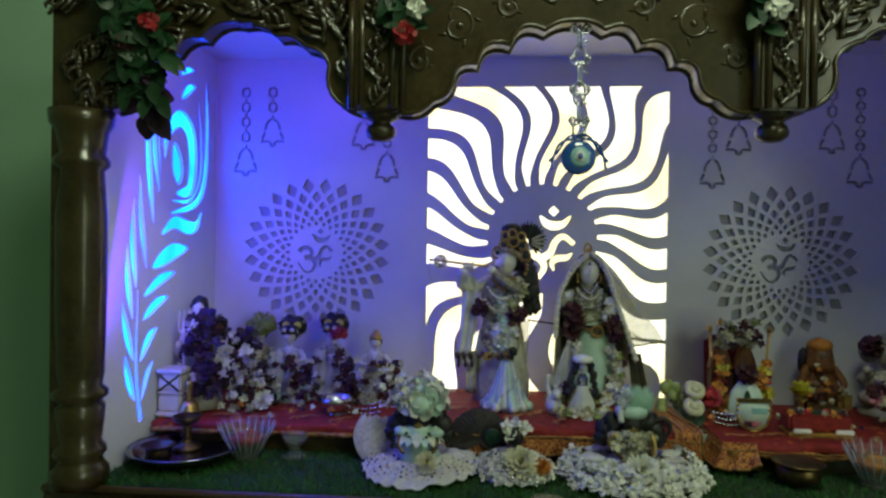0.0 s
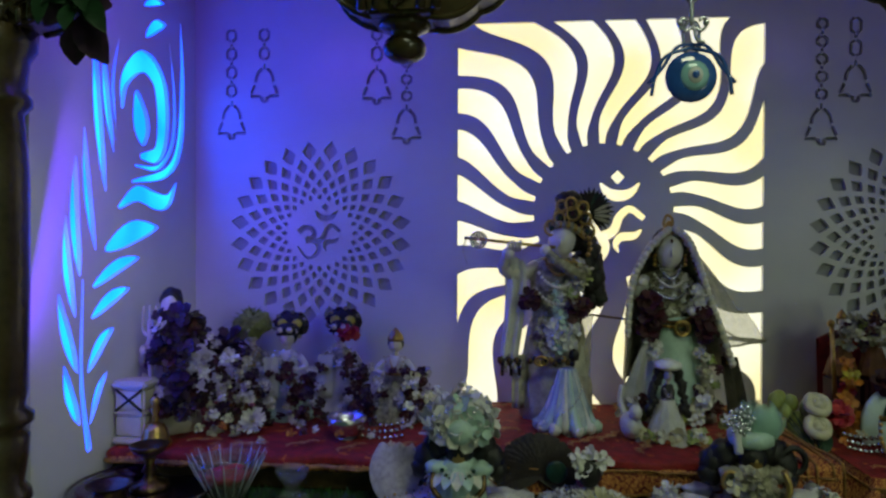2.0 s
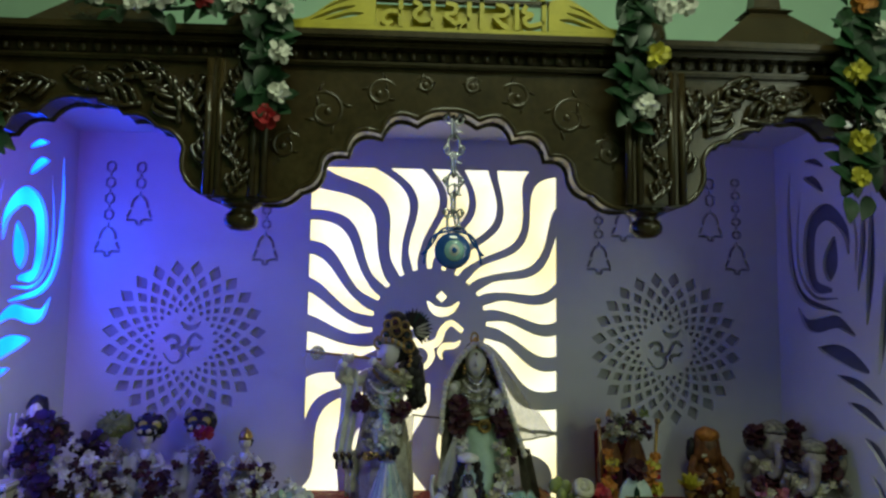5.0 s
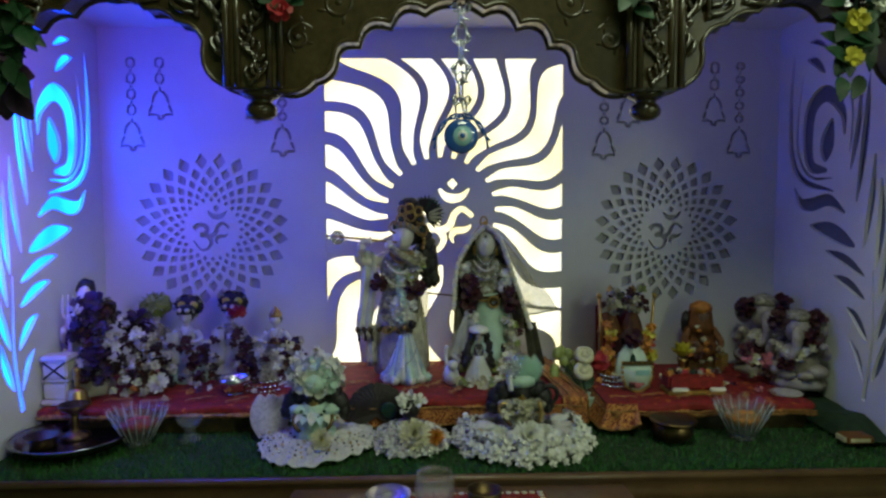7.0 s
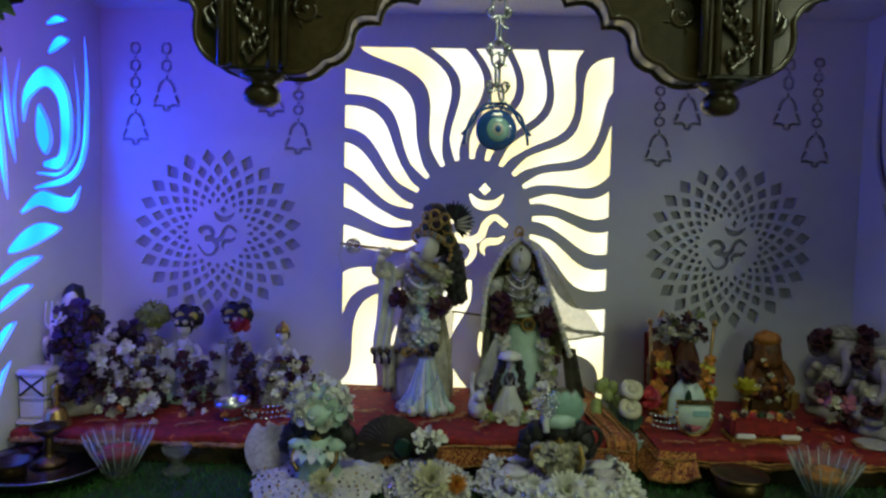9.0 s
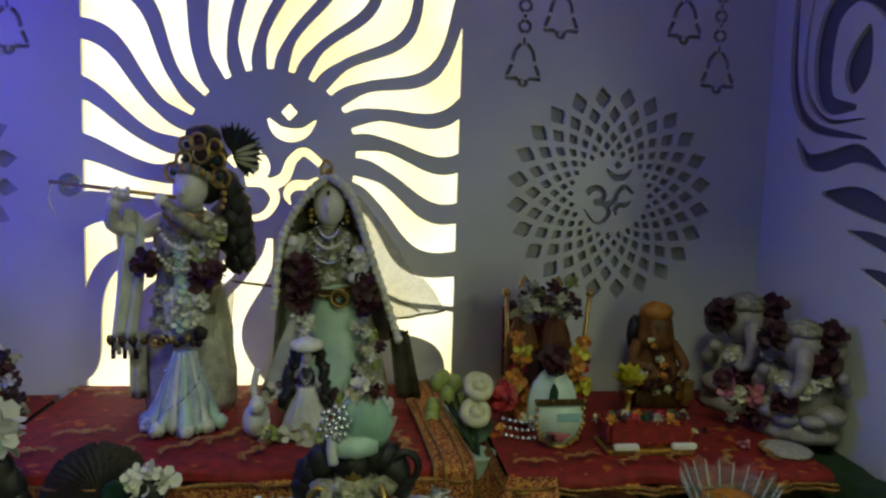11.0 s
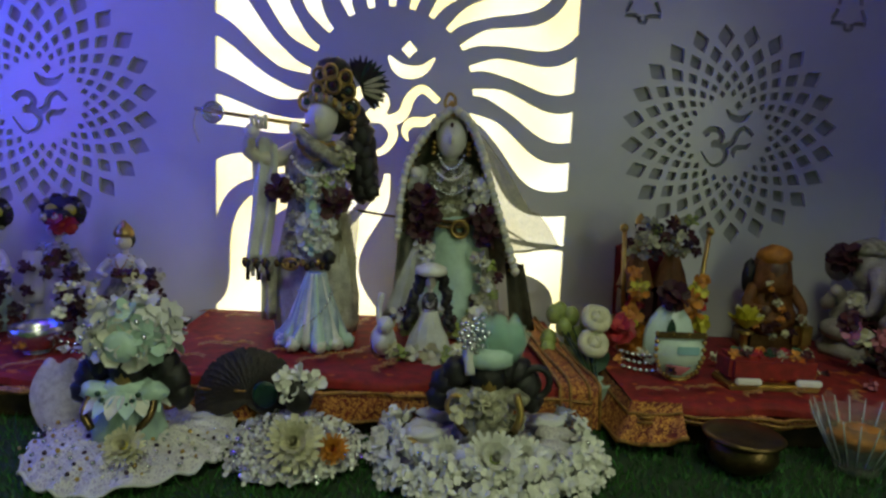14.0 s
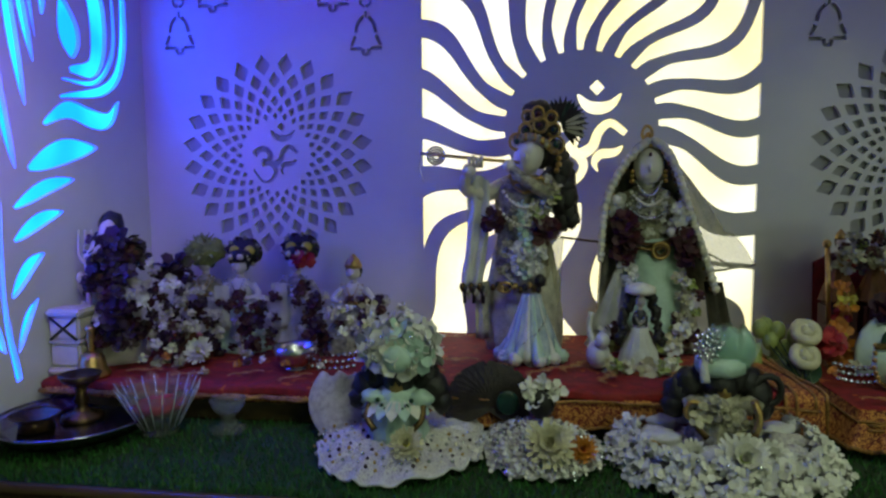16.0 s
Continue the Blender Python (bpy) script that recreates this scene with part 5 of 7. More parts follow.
for i in range(26):
    t, g = 0.25 + 0.7 * ((i * 0.618) % 1), math.pi * (1.1 + 0.8 * ((i * 0.382) % 1))
    b.ell(((0.022 + 0.040 * t ** 1.2) * 1.05 * math.cos(g), (0.018 + 0.031 * t) * 1.1 * math.sin(g), 0.118 * (1 - t) + 0.004), 0.0022, SILVER, 6, 4)
b.done("white_satin_skirt", label="white and pale blue satin skirt cloth spread at the statue's feet", category="cloth", m=pose(-0.098, -0.200, Z1) @ Matrix.Diagonal((0.80, 0.85, 0.90, 1.0)))
b = Build()
b.ell((0, 0, 0.024), (0.018, 0.030, 0.022), SILK, 14, 9)
b.ell((0.004, -0.020, 0.050), (0.011, 0.014, 0.012), SILK, 12, 8)
b.tube([(0.0, -0.01, 0.035), (0.003, -0.018, 0.048)], 0.009, SILK, 8)
b.tube(smooth_line([(-0.004, 0.025, 0.03), (-0.01, 0.045, 0.055), (-0.006, 0.05, 0.08)], 4), 0.005, SILK, 8)
b.done("white_peacock_figurine", label="small white bird figurine beside the statue's feet", category="figurine", m=pose(0.005, -0.235, Z1))

# small cradle deities on round lace mats
def lace_mat(x, y, r, rim, label):
    """A round cloth with gathered ruffles and a scalloped, uneven hem; rim lifts its rear side."""
    t = empty("lace_mat", (x, y, GRASS), label, "mat")
    b = Build()
    rows = []
    for j in range(15):
        f = 0.04 + 0.96 * j / 14
        row = []
        for i in range(120):
            g = 2 * math.pi * i / 120
            edge = 1 + 0.030 * math.sin(3 * g + 1) + 0.018 * math.sin(20 * g) * f
            z = 0.022 * (1 - f ** 3) + 0.004 + f * 0.0035 * math.sin(20 * g + 2 * math.sin(3 * g)) + 0.006 * noise.noise(Vector((5 * f * math.cos(g), 5 * f * math.sin(g), x * 9)))
            z += rim * f * f * max(0.0, math.cos(g - 0.75)) ** 2
            row.append((r * f * edge * math.cos(g), r * f * edge * math.sin(g), max(0.001, z)))
        rows.append(row)
    b.grid(rows, TULLE, caps=False)
    b.tube([rows[-1][i] for i in range(0, 120)], 0.0022, SILK, 5, close=True)
    b.done("mat", t)
    return t


def infant(body_mat):
    b = Build()
    b.ell((0, 0.0, 0.040), (0.036, 0.030, 0.038), body_mat, 14, 9, lump=0.2)
    b.ell((0, -0.006, 0.078), (0.022, 0.021, 0.022), HAIR, 14, 9)
    b.ell((0, -0.014, 0.074), (0.014, 0.013, 0.016), GOLD, 12, 8)
    for s in (-1, 1):
        for px, pz, q in ((0.020, 0.084, 0.018), (0.036, 0.078, 0.019), (0.048, 0.064, 0.019), (0.054, 0.048, 0.016)):
            b.ell((s * px, 0.004 + random.uniform(-0.004, 0.004), pz), (q, q * 0.85, q * 1.1), HAIR, 14, 9, lump=0.25)
        b.ell((s * 0.032, -0.018, 0.056), (0.017, 0.013, 0.011), body_mat, 12, 8, lump=0.3)
        b.tube(smooth_line([(s * 0.036, -0.024, 0.052), (s * 0.036, -0.038, 0.036), (s * 0.024, -0.046, 0.022)], 4), 0.0042, BRONZE, 8)
    b.lathe((0, -0.006, 0.0), [(0.040, 0), (0.038, 0.012), (0.030, 0.034), (0.026, 0.056), (0.012, 0.064)], body_mat, 40, folds=10, amp=0.07)
    return b


random.seed(5)
LX, LY = -0.272, -0.412
lace_mat(LX - 0.002, LY + 0.002, 0.112, 0.022, "round white lace mat with silver beads under a small idol")
b = Build()
for i in range(230):
    a, r = i * 2.4, 0.112 * math.sqrt((i + 2) / 232)
    b.ell((r * math.cos(a), r * math.sin(a), 0.027 - 0.012 * (r / 0.116) ** 3), random.uniform(0.0014, 0.0030), (SILVER, PEARL, SILVER, PURPLE, GOLD)[i % 5], 6, 4)
b.done("sequins", label="silver and purple sequins scattered on the lace mat", category="sequins", kind="stuff", m=pose(LX - 0.004, LY + 0.002, GRASS))
b = infant(MINT)
b.ell((0, 0.006, 0.118), (0.036, 0.034, 0.030), MINT, 16, 10, lump=0.3)
for i in range(26):
    t, g = math.acos(1 - 1.45 * (i + 0.5) / 26), i * 2.4
    d = Vector((math.sin(t) * math.cos(g) * 1.25, math.sin(t) * math.sin(g), math.cos(t) * 0.9))
    b.rose(Vector((0, 0.006, 0.114)) + d * 0.030, random.uniform(0.020, 0.027), (SILK, SILK, MINT, PETAL)[i % 4], axis=d, layers=2, n=7)
b.ell((0.004, -0.034, 0.112), (0.019, 0.010, 0.017), MINT, 16, 9, lump=0.15)
sprays(b, [(-0.035 + 0.042 * math.cos(a), 0.0 + 0.018 * math.sin(a), 0.158 + 0.014 * math.sin(3 * a)) for a in [k * 0.6 for k in range(11)]], 0.009, [PETAL, CREAM], 0.006, (0, -0.3, 0.9))
for i in range(10):
    b.ell((random.uniform(-0.04, 0.04), -0.036, random.uniform(0.10, 0.145)), 0.003, SILVER, 6, 4)
b.lathe((0, -0.012, 0.092), [(0.014, 0), (0.018, 0.006), (0.012, 0.012)], GOLD, 14)
for i in range(9):
    a = math.pi * (1.05 + 0.9 * i / 8)
    b.leaf((0.020 * math.cos(a), -0.006 + 0.022 * math.sin(a), 0.056), (math.cos(a), math.sin(a), -0.35), (0, 0, 1), 0.036, 0.020, (PETAL, MINT)[i % 2], 0.2)
beads(b, curve_front(-0.022, 0.022, 0.058, 0.044, -0.034, 9, 0.008), 0.0034, FAN_GREEN)
b.done("infant_idol", label="small black-haired idol in mint dress and a large white flower turban", category="statue", m=pose(LX, LY, GRASS + 0.022))
RX, RY = 0.143, -0.405
mat_r = lace_mat(RX, RY, 0.118, 0, "round white satin mat ringed with small white flowers")
b = Build()
for i in range(46):
    a = 2 * math.pi * i / 46
    for rr, zz, r in ((0.112, 0.034, 0.0125), (0.126, 0.020, 0.0125), (0.137, 0.008, 0.0085)):
        a2, r2 = a + zz * 3 + random.uniform(-0.03, 0.03), rr + random.uniform(-0.005, 0.005)
        p = (r2 * math.cos(a2), r2 * math.sin(a2), zz + random.uniform(-0.004, 0.006))
        b.ell(p, r * 0.55, PETAL, 8, 6, lump=0.3)
        b.rose(p, r * random.uniform(0.85, 1.2), (PETAL, PETAL, SILK)[i % 3], axis=(math.cos(a2) * 0.7, math.sin(a2) * 0.7 - 0.2, 0.7), layers=2, n=5)
    if i % 2:
        b.ell((0.118 * math.cos(a), 0.118 * math.sin(a), 0.044), 0.0030, SILVER, 6, 4)
b.done("flower_wreath", label="wreath of small white artificial roses around the mat", category="wreath", m=pose(RX, RY, GRASS))
b = Build()
for i in range(20):
    a = 2 * math.pi * i / 20
    b.ell((0.080 * math.cos(a), 0.080 * math.sin(a), 0.028 + 0.006 * math.sin(i * 1.9)), (0.022, 0.018, 0.009), SILK if i % 3 else TULLE, 12, 8, lump=0.45)
b.done("satin_padding", label="puffed white satin padding inside the flower wreath", category="cloth", m=pose(RX, RY, GRASS + 0.004))
b = infant(GILT)
for turn in range(5):
    rows = []
    for j in range(9):
        t = j / 8
        w = 0.010 + 0.019 * math.sin(math.pi * (0.15 + 0.72 * t))
        rows.append([(0.010 + w * math.cos(g + 1.2 * turn) * 1.15, 0.002 + w * 0.7 * math.sin(g + 1.2 * turn) - 0.004 * t, 0.094 + 0.052 * t + 0.009 * math.sin(5 * g + turn) * t) for g in [math.pi * 1.1 * i / 16 for i in range(17)]])
    b.grid(rows, MINT_NET, close=False)
for i in range(9):
    a = math.radians(140 - 13 * i)
    b.leaf((0.010, -0.014, 0.104), (math.cos(a) * 0.8 + 0.12, 0.02, math.sin(a)), (0, -1, 0.15), 0.050, 0.020, MINT_NET, 0.25)
b.lathe((0, 0, 0.090), [(0.022, 0), (0.030, 0.006), (0.030, 0.018), (0.024, 0.024)], MINT, 22, folds=8, amp=0.06)
for i in range(26):
    a, r = i * 2.4, 0.018 * math.sqrt(i / 26)
    b.ell((-0.020 + r * math.cos(a), -0.024, 0.132 + 1.2 * r * math.sin(a)), 0.0035, SILVER, 6, 4)
b.tube(smooth_line([(-0.020, -0.018, 0.128), (-0.024, -0.020, 0.105), (-0.022, -0.022, 0.085)], 4), 0.006, SILK, 8)
b.tube([(0.058 + 0.016 * math.cos(a), -0.004, 0.072 + 0.018 * math.sin(a)) for a in [k * math.pi / 7 for k in range(14)]], 0.0045, HAIR, 7, close=True)
sprays(b, [(-0.03 + 0.012 * i, -0.036, 0.045 + 0.012 * math.sin(i)) for i in range(6)], 0.015, [CREAM, GILT], 0.004)
b.tube(smooth_line([(0.030, -0.040, 0.070), (0.034, -0.050, 0.050), (0.028, -0.052, 0.030)], 4), 0.0045, GOLD, 8)
b.tube([(-0.038 + 0.010 * math.cos(a), -0.034, 0.052 + 0.012 * math.sin(a)) for a in [k * math.pi / 6 for k in range(12)]], 0.003, GOLD, 6, close=True)
b.done("infant_idol", label="small black-haired idol with a translucent mint fan turban", category="statue", m=pose(RX - 0.004, RY + 0.005, GRASS + 0.024))
lace_mat(-0.084, -0.412, 0.074, 0, "small round lace mat covered with white blossoms")
b = Build()
for i in range(210):
    a, r = i * 2.4, 0.086 * math.sqrt((i + 1) / 210)
    z = 0.024 - 0.032 * (r / 0.086) ** 2.5
    b.rose((r * math.cos(a), r * math.sin(a), z), random.uniform(0.0055, 0.0085), (PETAL, PETAL, SILK, LACE, PETAL, SILVER)[i % 6], axis=(math.cos(a) * r / 0.1, math.sin(a) * r / 0.1 - 0.2, 1), layers=1, n=5)
b.ell((0.004, 0.012, 0.052), (0.018, 0.014, 0.022), HAIR, 12, 8)
sprays(b, [(0.004 + 0.018 * math.cos(k * 1.3), 0.010, 0.070 + 0.010 * math.sin(k * 1.3)) for k in range(5)], 0.014, [PETAL], 0.003)
b.done("blossom_bed", label="heap of tiny white blossoms around a small idol on a mat", category="flowers", m=pose(-0.088, -0.408, GRASS + 0.014))
for x, y, z, r, pm, core, label in ((-0.250, -0.480, 0.885, 0.023, CREAM, LEMON, "fresh cream chrysanthemum with yellow centre lying on the lace mat"), (0.140, -0.500, 0.892, 0.032, PETAL, BUD, "fresh white chrysanthemum lying on the flower mat"),
                                    (0.172, -0.488, 0.888, 0.026, PETAL, CREAM, "white chrysanthemum lying on the flower mat"), (-0.075, -0.462, 0.885, 0.032, CREAM, CREAM, "large white chrysanthemum on the blossom mat"),
                                    (-0.034, -0.455, 0.878, 0.018, MARIGOLD, SCARLET, "orange marigold on the blossom mat"), (0.092, -0.478, 0.884, 0.022, PETAL, CREAM, "white chrysanthemum lying on the flower mat"),
                                    (-0.655, -0.225, 0.928, 0.026, PETAL, LEMON, "white daisy with yellow centre on the red stage")):
    b = Build().mum((0, 0, 0), r, pm, core, (0.05, -0.75, 0.66), 5, 24)
    b.done("chrysanthemum", label=label, category="flower", group="loose chrysanthemums", m=pose(x, y, z))
for x, y, z in ((0.058, -0.440, 0.884), (0.190, -0.455, 0.884)):
    Build().tube([(0.011 * math.cos(a), 0.009 * math.sin(a), 0.004 * math.sin(2 * a)) for a in [k * math.pi / 7 for k in range(14)]], 0.0045, GOLD, 7, close=True).done(
        "gold_bangle", label="small gold bangle lying on the white mat", category="bangle", group="bangles on the mat", m=pose(x, y, z))
b = Build()
rows = []
for j in range(9):
    t = j / 8
    w = 0.040 * math.sin(math.pi * (0.12 + 0.70 * t)) ** 0.7
    rows.append([(w * (i / 5 - 1), -0.012 * math.cos((i / 5 - 1) * 1.4) + 0.010 * t, 0.085 * t + 0.004 * math.sin(i * 1.3)) for i in range(11)])
b.grid(rows + [[(p[0], p[1] + 0.004, p[2]) for p in r] for r in rows[::-1]], LACE, close=False)
b.done("white_fan", label="small white rounded cloth fan leaning behind the mat", category="fan", m=pose(-0.372, -0.378, GRASS + 0.004, -12, 0, 8))
# peacock-feather fan leaning on the stage
fan = empty("peacock_fan", (-0.155, -0.362, GRASS + 0.005), "brown peacock-feather fan with green eye leaning on the stage", "fan")
for i in range(70):
    a = math.radians(-20 + 220 * i / 69)
    Build().leaf((0, 0.001 * (i % 3), 0.040), (math.cos(a), 0.25 * math.sin(a), math.sin(a) * 0.85), (0, -1, 0.2), 0.066 * (0.95 + 0.06 * math.sin(i * 1.7)), 0.020, FAN_BROWN, 0.1, blunt=True).done("barb", fan)
Build().ell((0.026, -0.010, 0.052), (0.016, 0.004, 0.017), FAN_GREEN, 16, 8).done("eye", fan, "green feather eye")
Build().tube(smooth_line([(0.060, -0.006, 0.012), (0.062, -0.006, 0.050), (0.056, -0.004, 0.085)], 5), [0.003 + 0.004 * math.sin(math.pi * k / 10) for k in range(11)], PINK, 8).done("handle", fan, "pink and white fan handle")

# ---- left stage figures ----
random.seed(21)
b = Build()
b.lathe((0, 0, 0), [(0.070, 0), (0.072, 0.015), (0.062, 0.04), (0.060, 0.06)], IVORY, 24, folds=7, amp=0.06, squash=0.8)
b.ell((0, -0.010, 0.085), (0.060, 0.048, 0.035), SILK, 16, 9, lump=0.2)
b.ell((0, 0.0, 0.145), (0.040, 0.032, 0.058), IVORY, 16, 10)
b.ell((0, -0.008, 0.220), (0.024, 0.024, 0.029), IVORY, 16, 10)
b.ell((0, 0.004, 0.235), (0.029, 0.026, 0.026), HAIR, 14, 8, lump=0.2)
arm(b, [(-0.036, -0.005, 0.180), (-0.058, -0.022, 0.130), (-0.052, -0.045, 0.150)], 0.014, IVORY, IVORY)
arm(b, [(0.036, -0.005, 0.180), (0.056, -0.030, 0.125), (0.030, -0.050, 0.100)], 0.014, IVORY, IVORY)
b.lathe((0, 0, 0.055), [(0.058, 0), (0.054, 0.02), (0.046, 0.05), (0.044, 0.09), (0.040, 0.12), (0.020, 0.135)], IVORY, 40, folds=9, amp=0.09, squash=0.8)
b.tube(smooth_line([(-0.030, -0.036, 0.190), (0.0, -0.046, 0.150), (0.034, -0.036, 0.185)], 5), 0.008, HAIR, 8)
sprays(b, [(0.045 * math.cos(k * 0.8), -0.045, 0.10 + 0.045 * math.sin(k * 0.8)) for k in range(8)], 0.012, [PURPLE, PETAL, MAROON], 0.006)
b.tube([(-0.030, -0.058, 0.01), (-0.034, -0.052, 0.205)], 0.0065, IVORY, 8)
for s in (-1, 0, 1):
    b.tube(smooth_line([(-0.033, -0.053, 0.175), (-0.034 + s * 0.016, -0.052, 0.188), (-0.034 + s * 0.014, -0.052, 0.230)], 4), [0.0055 - 0.0004 * k for k in range(9)], IVORY, 6)
b.done("trident_statue", label="white marble seated deity statue holding a trident, lit blue", category="statue", m=pose(-0.818, -0.205, Z2, 0, 0, 14) @ Matrix.Diagonal((0.72, 0.85, 1.0, 1.0)))


def heap(name, pts, mats, r, label, axis=(0, -0.8, 0.5), jitter=0.010):
    b = Build()
    sprays(b, pts, r, mats, jitter, axis)
    if name == "strewn_petals":
        return b.done(name, label=label, category="petals", kind="stuff")
    return b.done(name, label=label, category="garland", group="flower garlands")


heap("flower_garland", [(-0.772 + 0.026 * math.sin(i * 0.9), -0.245 - 0.02 * math.cos(i), 1.105 - 0.0095 * i) for i in range(18)], [PURPLE, MAROON, DARK_BLOOM, LACE, MAROON], 0.017, "garland of dark red and white flowers hung on the seated statue")
heap("flower_garland", [(-0.722 + 0.012 * (i % 5), -0.240 - 0.012 * (i % 3), 1.075 - 0.012 * i) for i in range(14)], [PETAL, GILT, SILK], 0.010, "string of small white blossoms beside the statue")
heap("flower_garland", [(-0.806 + 0.066 * ((i * 0.618) % 1), -0.262 - 0.012 * (i % 3), 1.115 - 0.0052 * i) for i in range(34)], [PURPLE, DARK_BLOOM, LACE, MAROON, DARK_BLOOM, PURPLE, DARK_BLOOM], 0.014, "thick garland of dark and white blooms wound over the seated statue")
heap("flower_garland", [(-0.722 + 0.060 * ((i * 0.618) % 1), -0.225 - 0.012 * (i % 3), 1.060 - 0.0046 * i) for i in range(32)], [DARK_BLOOM, LACE, MAROON, DARK_BLOOM, GILT], 0.011, "thick garland of dark and white blooms beside the seated statue")
for p, r in (((-0.778, -0.245, 1.105), 0.040), ((-0.712, -0.190, 1.062), 0.034), ((-0.806, -0.270, 1.055), 0.024), ((-0.762, -0.285, 1.000), 0.028)):
    Build().rose((0, 0, 0), r, PURPLE, layers=3).done("dark_rose", label="large dark purple artificial rose on the seated statue", category="flower", group="dark roses", m=pose(*p))
plinth = empty("marble_plinth", (-0.836, -0.292, Z2 + 0.002), "white block carved with crossed bands beside the tray", "plinth")
for z0, z1, w in ((0.0, 0.012, 0.031), (0.012, 0.050, 0.026), (0.050, 0.056, 0.029), (0.056, 0.094, 0.026), (0.094, 0.106, 0.031)):
    Build().box((-w, -w * 0.8, z0), (w, w * 0.8, z1), IVORY, 0.004).done("block", plinth)
for s in (-1, 1):
    Build().tube([(-0.023 * s, -0.0215, 0.057), (0.023 * s, -0.0215, 0.093)], 0.0022, HAIR, 6).done("band", plinth, "dark crossed band")


def small_statue(x, y, h, robe, top, crown, flowers, label, rz=0, spread=0.22, extra=None, skin=IVORY):
    b = standing(h, robe, top, skin, spread, crown=crown, jewels=SILVER if crown == "round" else GOLD)
    for s in (-1, 1):
        arm(b, [(s * 0.10 * h, 0, 0.66 * h), (s * 0.17 * h, -0.05 * h, 0.56 * h), (s * 0.10 * h, -0.12 * h, 0.54 * h)], 0.035 * h, top, skin)
    sprays(b, [(0.20 * h * math.cos(a) * (0.6 + 0.4 * (k % 2)), -0.13 * h, 0.30 * h + 0.26 * h * math.sin(a)) for k, a in enumerate([q * 0.75 for q in range(9)])], 0.058 * h, flowers, 0.006)
    if crown == "round":
        c = Vector((0, 0.10 * h, 0.97 * h))
        b.ell(c, (0.155 * h, 0.045 * h, 0.155 * h), HAIR, 20, 10, lump=0.15)
        for k in range(13):
            q = k * 2 * math.pi / 13
            b.ell(c + Vector((0.145 * h * math.cos(q), -0.02 * h, 0.145 * h * math.sin(q))), 0.022 * h, (DARK_BLOOM, GILT)[k % 2], 8, 5)
        for sx in (-1, 1):
            b.ell(c + Vector((sx * 0.065 * h, -0.045 * h, 0.02 * h)), (0.045 * h, 0.014 * h, 0.050 * h), LEMON, 10, 6)
        b.ell(c + Vector((0, -0.045 * h, -0.03 * h)), (0.030 * h, 0.014 * h, 0.040 * h), GOLD, 10, 6)
    if extra:
        extra(b, h)
    return b.done("deity_figurine", label=label, category="statue", group="figurines on the stages", m=pose(x, y, Z2, 0, 0, rz) @ Matrix.Diagonal((1.22, 1.12, 1.0, 1.0)))


def fluffy(b, h):
    b.ell((0, 0, 0.96 * h), (0.17 * h, 0.13 * h, 0.15 * h), FUR, 20, 12, lump=0.35)
    for i in range(60):
        a, t = i * 2.4, math.acos(1 - 1.3 * (i + 0.5) / 60)
        d = Vector((math.sin(t) * math.cos(a), math.sin(t) * math.sin(a), math.cos(t)))
        b.leaf(Vector((0, 0, 0.96 * h)) + d * 0.12 * h, d, (0, 0, 1), 0.09 * h, 0.03 * h, FUR, 0.2, 3)


def red_flower(b, h):
    b.rose((0.085 * h, -0.10 * h, 0.88 * h), 0.10 * h, SCARLET, layers=3)


def silk_scarf(b, h):
    rows = [[(-0.17 * h + 0.12 * h * i / 4, -0.13 * h + 0.01 * h * math.sin(2 * i), (0.66 - 0.44 * j / 7) * h) for i in range(5)] for j in range(8)]
    b.grid(rows + [[(p[0], p[1] + 0.003, p[2]) for p in r] for r in rows[::-1]], SILK, close=False)


small_statue(-0.715, -0.075, 0.185, SILK, GILT, "none", [PETAL, SILK, CREAM], "small statue in white beaded dress with fluffy yellow-green headdress", extra=fluffy)
small_statue(-0.628, -0.115, 0.185, MINT, SILK, "round", [MAROON, PETAL, MAROON], "small statue in pale satin with dark round headdress and red roses", extra=silk_scarf)
small_statue(-0.528, -0.090, 0.190, SILK, GILT, "round", [MAROON, MAROON, PETAL], "small statue in white satin with a red flower on its headdress", extra=lambda b, h: (red_flower(b, h), silk_scarf(b, h)))
small_statue(-0.418, -0.100, 0.172, GILT, SILK, "tall", [MAROON, PETAL, MAROON, CREAM], "small dark-crowned statue wrapped in red and white garlands", spread=0.30)
small_statue(-0.690, -0.190, 0.095, ORANGE_CLOTH, GILT, "tall", [MARIGOLD, PINK, CREAM], "tiny gilt and orange figurine among petals", spread=0.28)
for x0, x1, y, z, mats, r, label in ((-0.600, -0.555, -0.165, 1.005, [MAROON, MAROON, MAROON, GILT], 0.017, "dark red rose garland between the figurines"), (-0.490, -0.455, -0.150, 1.010, [MAROON, MAROON, MAROON, GILT], 0.017, "dark red rose garland between the figurines"),
                                    (-0.385, -0.355, -0.130, 1.000, [MAROON, CREAM, MAROON], 0.020, "dark red and cream garland on the figurine"), (-0.690, -0.650, -0.165, 0.985, [MAROON, PURPLE, MAROON, GILT], 0.017, "dark red rose garland between the figurines")):
    heap("flower_garland", [(x0 - 0.010 + (x1 - x0 + 0.020) * ((i * 0.618) % 1.0), y - 0.012 * (i % 3), z + 0.012 - 0.0043 * i) for i in range(24)], [mats[0], DARK_BLOOM, mats[1], LACE, mats[2]], r * 0.70, label)
heap("strewn_petals", [(-0.740 + 0.021 * i, -0.245 + 0.03 * math.sin(i * 1.9), 0.918) for i in range(17)], [PETAL, CREAM, MARIGOLD, GILT, MAROON], 0.009, "loose white and orange petals strewn on the red stage", (0, -0.2, 1), 0.012)
